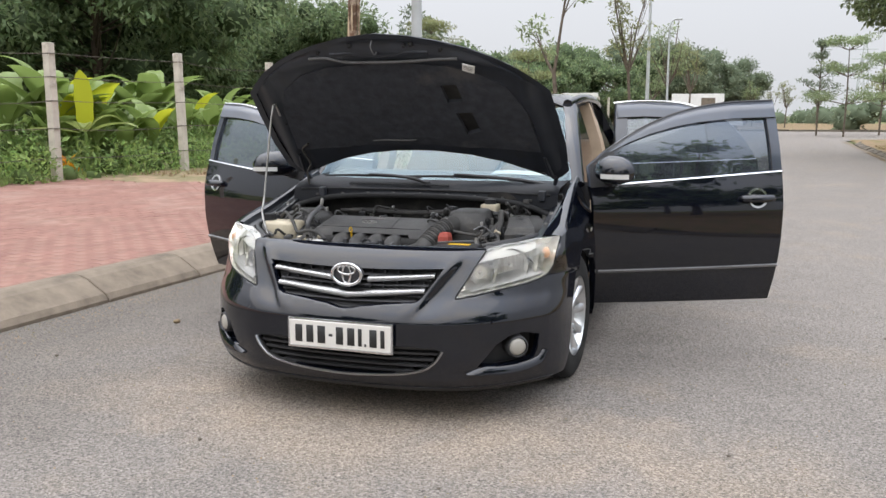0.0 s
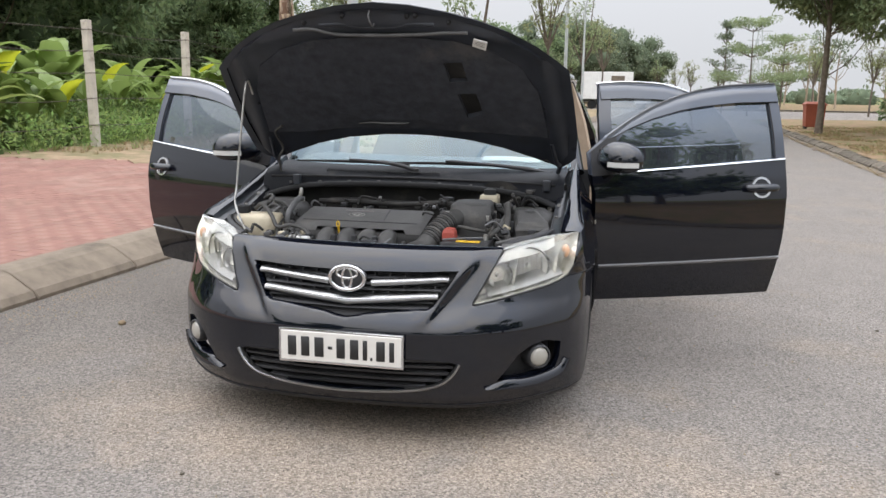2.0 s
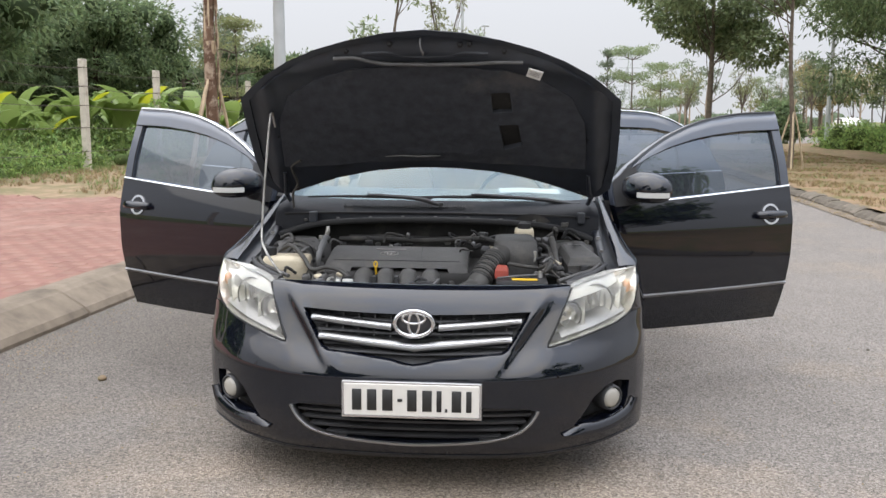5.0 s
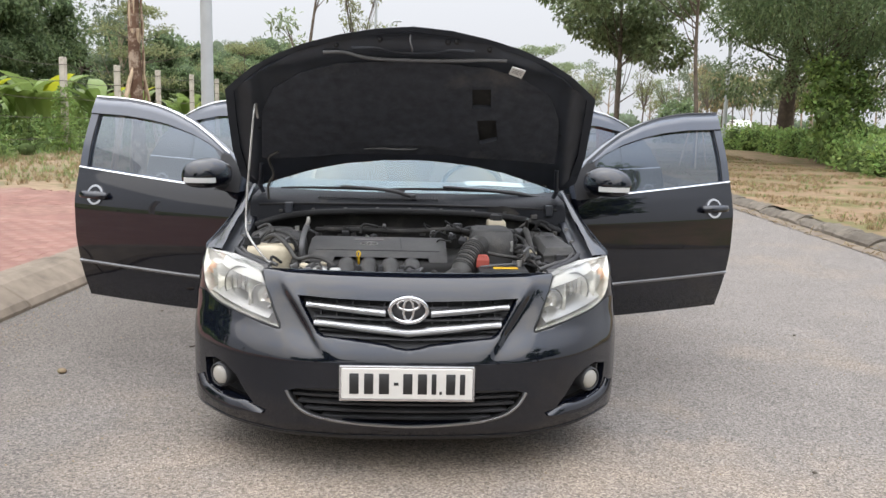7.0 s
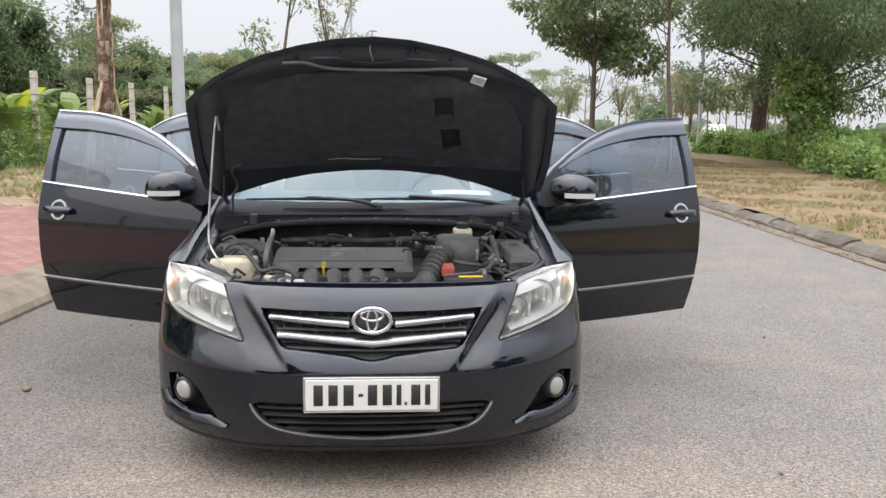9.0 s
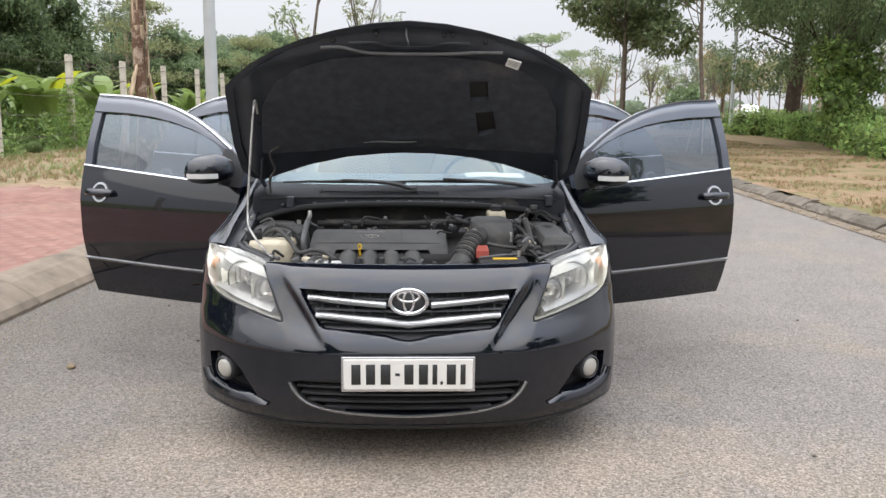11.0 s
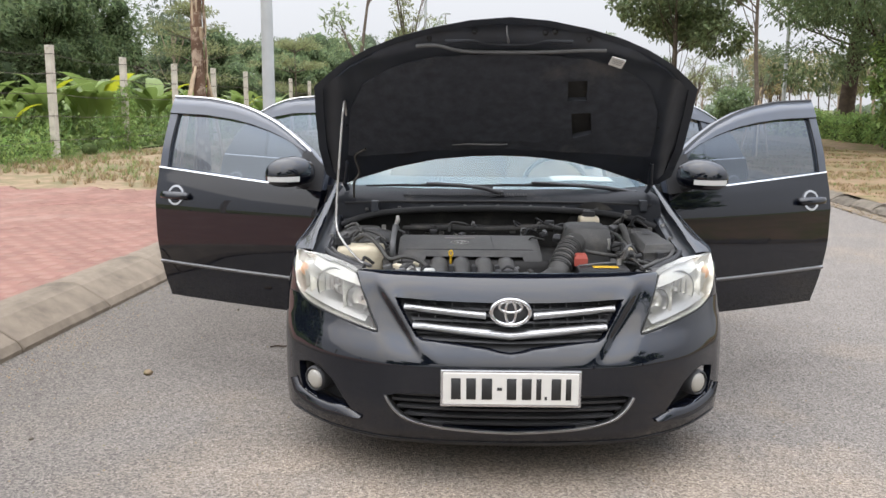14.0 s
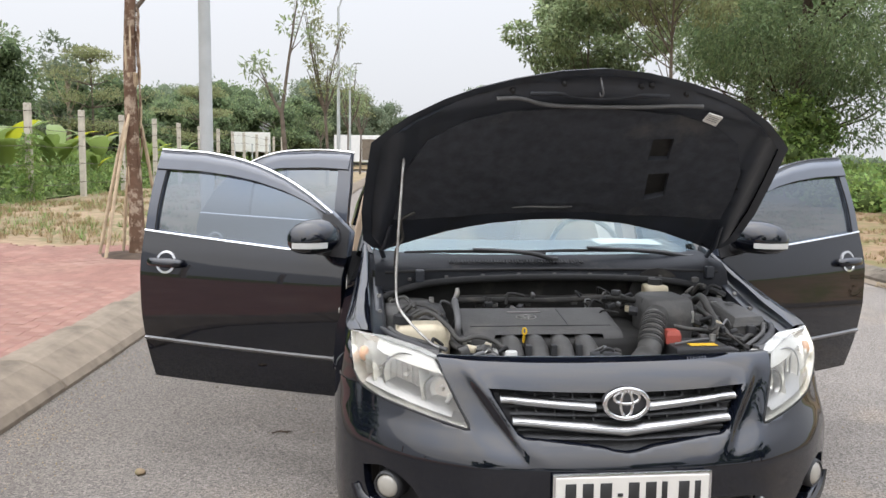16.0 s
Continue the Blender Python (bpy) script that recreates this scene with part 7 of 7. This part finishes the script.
    # layered feathery trees
    def umbrella(pos, h, r, seed, material, label, tiers=4, count=1500, leaf=.16):
        rg = random.Random(seed)
        t = empty("layered_tree", Matrix.Translation(pos), label, "tree", "layered trees")
        bm = bmesh.new()
        tube(bm, [(0, 0, -.1), (.04, 0, h * .5), (0, .03, h * .97)], [.065, .05, .02], 8)
        cs = []
        for k in range(tiers):
            z = h * (.40 + .56 * k / (tiers - 1)) + rg.uniform(-.15, .15)
            rr = r * (1.05 - .22 * k) * rg.uniform(.8, 1.1)
            turn = rg.uniform(0, 6.28)
            for j in range(5):
                a = turn + j * 1.257 + rg.uniform(-.5, .5)
                far_out = rr * rg.uniform(.45, 1.1)
                e = Vector((far_out * math.cos(a), far_out * math.sin(a), z + rg.uniform(.05, .5)))
                tube(bm, [(0, 0, z - .25), (e.x * .5, e.y * .5, z - .02), e], [.032, .02, .006], 5, 3)
                for q in (.45, .65, .85, 1.05):
                    cs.append((e.x * q + rg.uniform(-.15, .15), e.y * q + rg.uniform(-.15, .15), z + (e.z - z) * q + .08, r * rg.uniform(.12, .24)))
        part("trunk", bm, M_BARK, t)
        vv, ff = leaf_cloud(cs, count, leaf, .6, .32, .4, .0, seed)
        from_arrays("crown", vv, ff, material, t)
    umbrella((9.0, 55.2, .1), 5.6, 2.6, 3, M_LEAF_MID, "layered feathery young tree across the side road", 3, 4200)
    umbrella((-13.6, 41, .2), 6.0, 3.0, 4, M_LEAF_YEL, "layered feathery tree behind the fence", 4, 4500)
    umbrella((-9.5, 47, .2), 4.8, 2.6, 9, M_LEAF_YEL, "layered feathery tree behind the fence", 3, 3500)
    umbrella((7.7, 58.0, .1), 5.8, 1.4, 5, M_LEAF_FAR, "slender feathery young tree", 5, 2400)
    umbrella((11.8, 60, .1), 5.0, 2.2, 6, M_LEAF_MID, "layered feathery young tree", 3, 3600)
    for k, (a, b, h) in enumerate(((4.6, 90, 4.6), (1.2, 98, 5.2), (16, 60, 5), (19, 66, 5.5), (14, 72, 5), (22, 58, 5.5), (25, 75, 6), (-4.5, 60, 5.5), (3.0, 125, 5), (8.2, 110, 4.8))):
        sapling(a, b, .1, h, 20 + k, False, "far saplings")
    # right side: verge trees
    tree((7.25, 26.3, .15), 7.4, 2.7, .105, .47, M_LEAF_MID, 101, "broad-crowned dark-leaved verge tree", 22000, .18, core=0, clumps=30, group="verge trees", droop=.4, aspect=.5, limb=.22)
    tree((7.66, 19.2, .15), 7.8, 2.2, .060, .60, M_LEAF_YEL, 102, "slim pale-barked verge tree with yellowing leaves", 12000, .16, bark=M_BARK, core=0, clumps=30, group="verge trees", lean=(-.25, -.2), droop=.45, aspect=.35, limb=.32)
    stakes(Vector((7.66, 19.2, .15)), 1.75, .42, .024, "tree stakes", "wooden stakes round the slim verge tree")
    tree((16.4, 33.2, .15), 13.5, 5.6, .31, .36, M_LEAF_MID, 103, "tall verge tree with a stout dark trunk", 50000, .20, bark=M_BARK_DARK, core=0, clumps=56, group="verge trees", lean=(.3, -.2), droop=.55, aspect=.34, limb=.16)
    tree((13.6, 23.6, .15), 10.5, 4.8, .30, .24, M_LEAF_DARK, 104, "creeper-clad verge tree with hanging roots", 52000, .17, bark=M_BARK_DARK, core=0, clumps=44, group="verge trees", droop=.6, aspect=.34, limb=.18)
    rg = random.Random(8)
    bm = bmesh.new()
    for _ in range(26):
        x, y = 13.3 + rg.uniform(-.45, .55), 23.0 + rg.uniform(-.4, .4)
        z = rg.uniform(3.4, 6.0)
        tube(bm, [(x, y, z), (x + rg.uniform(-.1, .1), y, z * .75), (x + rg.uniform(-.15, .15), y, rg.uniform(2.0, 3.0))], .02, 4, 3)
    part("hanging_roots", bm, M_BARK, None, "hanging aerial roots of the creeper-clad tree", True, "roots", kind="stuff")
    cent = []
    for k in range(250):
        y = 12.0 + 25.0 * (k / 249)
        x = float(np.interp(y, [12, 15.7, 18.2, 21.5, 25.9, 31.6, 37], [11.0, 11.3, 11.9, 12.6, 14.7, 15.2, 14.9])) + rg.uniform(0, 1) ** 1.5 * 3.4
        cent.append((x, y + rg.uniform(-.5, .5), rg.uniform(.15, .80), rg.uniform(.45, .75)))
    for k in range(46):
        z = rg.uniform(.8, 3.2)
        cent.append((12.7 + rg.uniform(-.75, .75) - .15 * (2.7 - z), 21.5 + rg.uniform(-.5, .5), z, rg.uniform(.28, .48)))
    hedge = empty("hedge", Matrix(), "overgrown green creeper hedge at the foot of the verge trees", "hedge")
    v, f = leaf_cloud(cent, 60000, .15, .7, .8, .55, .2, 31)
    v[:, 2] = np.maximum(v[:, 2], .10)
    from_arrays("leaves", v, f, M_LEAF_HEDGE, hedge)
    # dark blobs colour the hedge's inside as shade
    part("growth_shade_core", blobs(bmesh.new(), cent, .52), M_CORE_WEED, hedge, kind="stuff")
    # dark bush at the corner of the side road
    cent = [(15.2 + rg.uniform(-.9, .9), 44 + rg.uniform(-.8, .8), rg.uniform(.4, 2.2), rg.uniform(.4, .7)) for _ in range(16)]
    bush = empty("bush", Matrix(), "dark round bush at the corner of the side road", "bush")
    v, f = leaf_cloud(cent, 4200, .24, .6, .9, .45, .1, 35)
    from_arrays("leaves", v, f, M_LEAF_DARK, bush)
    # the bush's inner shade, put in as dark blobs
    part("growth_shade_core", blobs(bmesh.new(), cent, .55), M_CORE, bush)
    for k in range(13):
        y = rg.uniform(80, 100)
        x = rg.uniform(.35, .47) * (y + 2.9)
        tree((x, y, .1), rg.uniform(6.5, 8.2), rg.uniform(1.6, 2.4), .08, .40, (M_LEAF_RUST, M_LEAF_YEL, M_LEAF_FAR)[k % 3], 260 + k, "slim rusty-leaved plantation tree in the distance", 900, .34, core=0, clumps=16, group="plantation trees", bark=M_BARK)
    # plantation far right
    for k in range(26):
        x, y = 16 + rg.uniform(0, 34), 44 + rg.uniform(0, 48)
        if 46 + .066 * x < y < 78:
            y += 34
        tree((x, y, .1), rg.uniform(5.5, 8.5), rg.uniform(1.2, 2.0), .10, .42, (M_LEAF_FAR, M_LEAF_YEL)[k % 2], 200 + k, "slim plantation tree in the distance", 700, .30, core=0, clumps=14, group="plantation trees", bark=M_BARK_PALE)
    bushes = []
    for k in range(120):
        x = rg.uniform(-10, 150)
        bushes.append((x, 150 + rg.uniform(-18, 70), rg.uniform(.2, 1.0), rg.uniform(1.2, 2.6)))
    for k in range(8):
        bushes.append((13 + rg.uniform(-1.2, 1.2), 78 + rg.uniform(-1, 1), rg.uniform(.4, 2.0), rg.uniform(.8, 1.3)))
    far = empty("far_scrub", Matrix(), "hazy low scrub along the horizon", "scrub", kind="stuff")
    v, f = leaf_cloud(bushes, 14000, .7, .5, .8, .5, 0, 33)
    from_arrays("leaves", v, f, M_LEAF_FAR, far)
    # far scrub gets its inner shade from dull blobs
    part("growth_shade_core", blobs(bmesh.new(), bushes, .9), M_CORE_FAR, far)
    # bananas and weeds behind the fence
    rb = random.Random(21)
    banana((-9.7, 9.1, .25), 1.35, 8, 1, 1)
    banana((-9.6, 6.2, .25), 1.4, 8, 2, 1)
    banana((-8.9, 10.6, .25), 1.25, 8, 3, 1)
    banana((-9.2, 6.7, .25), 1.05, 7, 4, 1)
    young = empty("banana_plant", Matrix.Translation((-8.75, 8.6, .25)), "young banana plant with one upright yellow-green leaf", "plant", "banana plants")
    part("stem", tb([(0, 0, -.1), (.01, 0, .4), (0, 0, .86)], [.05, .04, .018], 8), M_BANANA, young)
    part("leaf", lf([[Vector((s * w * .75, s * w * .66 - .05 * k, .80 + 1.02 * k + .0 * s)) + Vector((.03 * math.sin(k * 3), 0, 0)) for s in (-1, -.5, 0, .5, 1)] for k, w in ((0, .02), (.08, .09), (.2, .14), (.35, .135), (.5, .15), (.65, .14), (.8, .125), (.92, .08), (1, .01))], False), M_BANANA_Y, young, "upright yellow-green leaf")
    for a, up, L in ((.1, .35, .95), (2.9, .5, .8), (3.9, .2, .9), (.9, .9, .7), (5.4, .45, .8)):
        d, sd, o, rows = Vector((math.cos(a), math.sin(a), 0)), Vector((-math.sin(a), math.cos(a), 0)), Vector((0, 0, .75)), []
        for i in range(11):
            t = i / 10
            o = o + (d * math.cos(up * (1 - 2.0 * t * t)) + Vector((0, 0, 1)) * math.sin(up * (1 - 2.0 * t * t))) * L / 10
            w = .11 * math.sin(math.pi * min(1, t * .95 + .05)) ** .7 + .008
            rows.append([o + sd * w + Vector((0, 0, .25 * w)), o, o - sd * w + Vector((0, 0, .25 * w))])
        part("leaf", lf(rows, False), M_BANANA, young)
    for k in range(48):
        b = rb.uniform(4.5, 34)
        banana(st(rb.uniform(-9.9, -6.8), b, .25), rb.uniform(1.0, 1.9), rb.randint(6, 9), 100 + k, 1 if k % 3 == 0 else 0)
    ob, c = scrub("weeds", [(-7.7, -6.05, 2, 50, .25, .70), (-12.5, -7.5, 0, 50, .25, 1.1)], 3.2, .13, M_WEED, "tangle of green weeds along the fence", 51)
    pc = st(-5.99, 15.70, 0)
    vine = leaf_cloud([(pc.x + .10 * math.cos(k * 2.4), pc.y + .10 * math.sin(k * 2.4), .35 + .125 * k, .19 - .006 * k) for k in range(12)], 1500, .085, .5, .9, .5, .3, 57)
    tagged(from_arrays("climbing_vine", *vine, M_LEAF_HEDGE), "leafy vine climbing a concrete fence post", "vine", kind="stuff")
    scrub("creeper", [(-6.2, -6.02, 6, 9, .3, .45), (-6.3, -6.02, 9.5, 12.5, .25, .5)], 26, .09, M_LEAF_HEDGE, "creeper climbing the fence posts", 52)
    # dark blobs added as the shade among the weeds
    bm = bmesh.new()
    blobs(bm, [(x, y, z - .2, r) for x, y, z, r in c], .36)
    tagged(part("weed_shade_core", bm, M_CORE_WEED, None, "dark filling coloured as the shade between the weeds", True, "plants"), kind="stuff")
    from_arrays("withered_leaf", *leaf_cloud([(-8.62, 8.0, .44, .11)], 24, .22, .3, .9, .6, .2, 9), M_ORANGE)
    tagged(bpy.data.objects["withered_leaf"], "withered orange banana leaf on the ground", "leaf")
    grass_tufts("dry_tufts", [(-5.9, -.45, 8.4, 30, rise)], 34, .09, M_STRAW, "sparse dry grass on the sandy strip", 61)
    grass_tufts("green_tufts", [(-5.9, -.6, 8.8, 28, rise)], 9, .13, M_WEED, "green weeds scattered on the sandy strip", 65)
    grass_tufts("fence_grass", [(-6.3, -5.8, -3, 40, rise)], 34, .16, M_WEED, "grass along the foot of the fence", 62)
    grass_tufts("verge_grass", [(7.7, 12.5, 2, 34, lambda a: .12 + .01 * min(a - 7.55, 6))], 60, .06, M_STRAW, "dry grass on the verge", 63)
    grass_tufts("verge_grass", [(7.9, 12.5, 2, 34, lambda a: .12 + .01 * min(a - 7.55, 6))], 10, .06, M_WEED, "short green grass on the verge", 64)


build_ground()
build_kerbs()
build_fence()
build_poles()
build_far_things()
build_green()


# ---- red pavement, stone by stone ----
def paver_mesh(name, n):
    """An interlocking paver with zigzag long sides, 0.225 along b and 0.112 along a."""
    l, w, k, g = 0.225, 0.1125, 0.006, 0.0015
    top = []
    zig = (0, k, 0, -k, 0, k, 0, -k, 0)
    for i in range(9):
        top.append((-w / 2 + zig[i] + g / 2, -l / 2 + g / 2 + (l - g) * i / 8))
    for i in range(8, -1, -1):
        top.append((w / 2 + zig[i] - g / 2, -l / 2 + g / 2 + (l - g) * i / 8))
    m = len(top)
    verts = [(x * 0.998, y * 0.998, 0.0) for x, y in top] + [(x, y, -0.0016) for x, y in top] + [(x, y, -0.04) for x, y in top]
    faces = [tuple(range(m))[::-1]] + [(i, (i + 1) % m, m + (i + 1) % m, m + i) for i in range(m)] + [(m + i, m + (i + 1) % m, 2 * m + (i + 1) % m, 2 * m + i) for i in range(m)]
    return verts, faces


def build_pavement():
    bed = grid_sheet(-6.2, -0.36, -12, 7.3, 6, 10, lambda a, b: rise(a) - 0.0025)
    pavement = part("pavement", bed, M_JOINT, None, "red interlocking brick pavement with sandy joints", False, "pavement", kind="structure")
    verts, faces = paver_mesh("paver", 0)
    me = bpy.data.meshes.new("paver")
    me.from_pydata(verts, [], faces)
    me.materials.append(M_PAVER)
    rows = int(5.75 / 0.1125)
    near, rest_v, rest_f = 0, [], []
    for i in range(rows):
        a = -0.36 - 0.06 - i * 0.1125
        for j in range(-24, 44):
            b = j * 0.225 + (0.1125 if i % 2 else 0)
            if b > max(7.4, 9.2 + 0.35 * a) + 0.5 * noise.noise((a * 1.3, b * 0.4, 7.0)) or b < -4.5:
                continue
            dz = random.uniform(-0.0006, 0.0006) + 0.006 * noise.noise((a * 0.9, b * 0.9, 4.0))
            m = STREET @ at(a + random.uniform(-0.002, 0.002), b, rise(a) + dz) @ pose(0, 0, 0, random.uniform(-0.2, 0.2), random.uniform(-0.2, 0.2) + 1.49, random.uniform(-0.8, 0.8))
            if i < 14 and 0.6 < b < 5.4 and near < 300:
                ob = new("paver", me)
                ob.parent = pavement
                ob.matrix_basis = m
                near += 1
            else:
                s = len(rest_v)
                rest_v += [m @ Vector(v) for v in verts]
                rest_f += [tuple(s + k for k in f) for f in faces]
    me2 = bpy.data.meshes.new("pavers")
    me2.from_pydata(rest_v, [], rest_f)
    me2.materials.append(M_PAVER_FAR)
    rest = new("pavers", me2)
    rest.parent = pavement
    tagged(rest, kind="stuff")


build_pavement()


# ---- small things lying on the road ----
def build_litter():
    rg = random.Random(77)
    tw = tb([(-.05, -.012, .004), (-.015, .004, .007), (.02, .0, .006), (.05, .012, .004)], [.003, .0045, .004, .002], 6, 3)
    twig = part("twig", tw, M_BARK_DARK, None, "short dark twig lying on the asphalt", True, "twig")
    twig.matrix_world = at(-1.17, 1.75, 0)
    part("twig_fork", tb([(.0, .0, .006), (.018, -.016, .008), (.03, -.022, .006)], .0022, 5, 3), M_BARK_DARK, twig)

    def stone(x, y, r, material, label):
        bm = bmesh.new()
        bmesh.ops.create_icosphere(bm, subdivisions=2, radius=r, matrix=Matrix.Diagonal((1.2, .9, .6, 1)))
        for v in bm.verts:
            v.co += v.co * .3 * noise.noise(v.co * (9 / r * .12) + Vector((x, y, 0)))
        ob = part("pebble", bm, material, None, label, True, "pebble", "pebbles on the road")
        ob.matrix_world = at(x, y, r * .42) @ pose(0, 0, 0, 0, 0, rg.uniform(0, 360))
    stone(-1.73, 1.25, .024, M_SAND, "small pale flat stone on the asphalt")
    for x, y, r in ((-.45, -.39, .010), (.62, -.52, .008), (-1.9, .4, .011), (-1.62, 2.6, .010), (1.6, .1, .008), (2.5, 2.2, .010)):
        stone(x, y, r, M_KERB_OLD, "small grey pebble on the asphalt")
    bm = bmesh.new()
    for _ in range(420):
        o = st(7.17 + rg.gauss(0, .06), rg.uniform(1, 30), .012)
        d = Vector((rg.uniform(-1, 1), rg.uniform(-1, 1), rg.uniform(-.1, .35))).normalized() * rg.uniform(.04, .16)
        tube(bm, [o, o + d * .5 + Vector((0, 0, .01)), o + d], [.004, .003, .0015], 4, 2)
    part("dry_litter", bm, M_STRAW, None, "dry twigs and grass gathered along the gutter", True, "litter", kind="stuff")
    # loose grit: thick along the kerb, thin over the road
    rn = np.random.default_rng(12)
    vs, fs = [], []
    for k in range(5200):
        if k < 3200:
            a, b = abs(rn.normal(0, .22)) + .01, rn.uniform(-4, 14)
        else:
            a, b = rn.uniform(.2, 7), rn.uniform(-4, 8)
        o = st(a, b, 0)
        r = rn.uniform(.0018, .0055)
        s = len(vs)
        for dx, dy, dz in ((-1, -.6, -.3), (1, -.7, -.3), (.2, 1, -.3), (rn.uniform(-.4, .4), rn.uniform(-.4, .4), .9)):
            vs.append((o.x + dx * r, o.y + dy * r, o.z + .002 + dz * r))
        fs += [(s, s + 1, s + 3), (s + 1, s + 2, s + 3), (s + 2, s, s + 3)]
    me = bpy.data.meshes.new("grit")
    me.from_pydata(vs, [], fs)
    me.materials.append(M_SAND)
    tagged(new("grit", me), "loose pale grit along the kerb and on the road", "grit", kind="stuff")


build_litter()
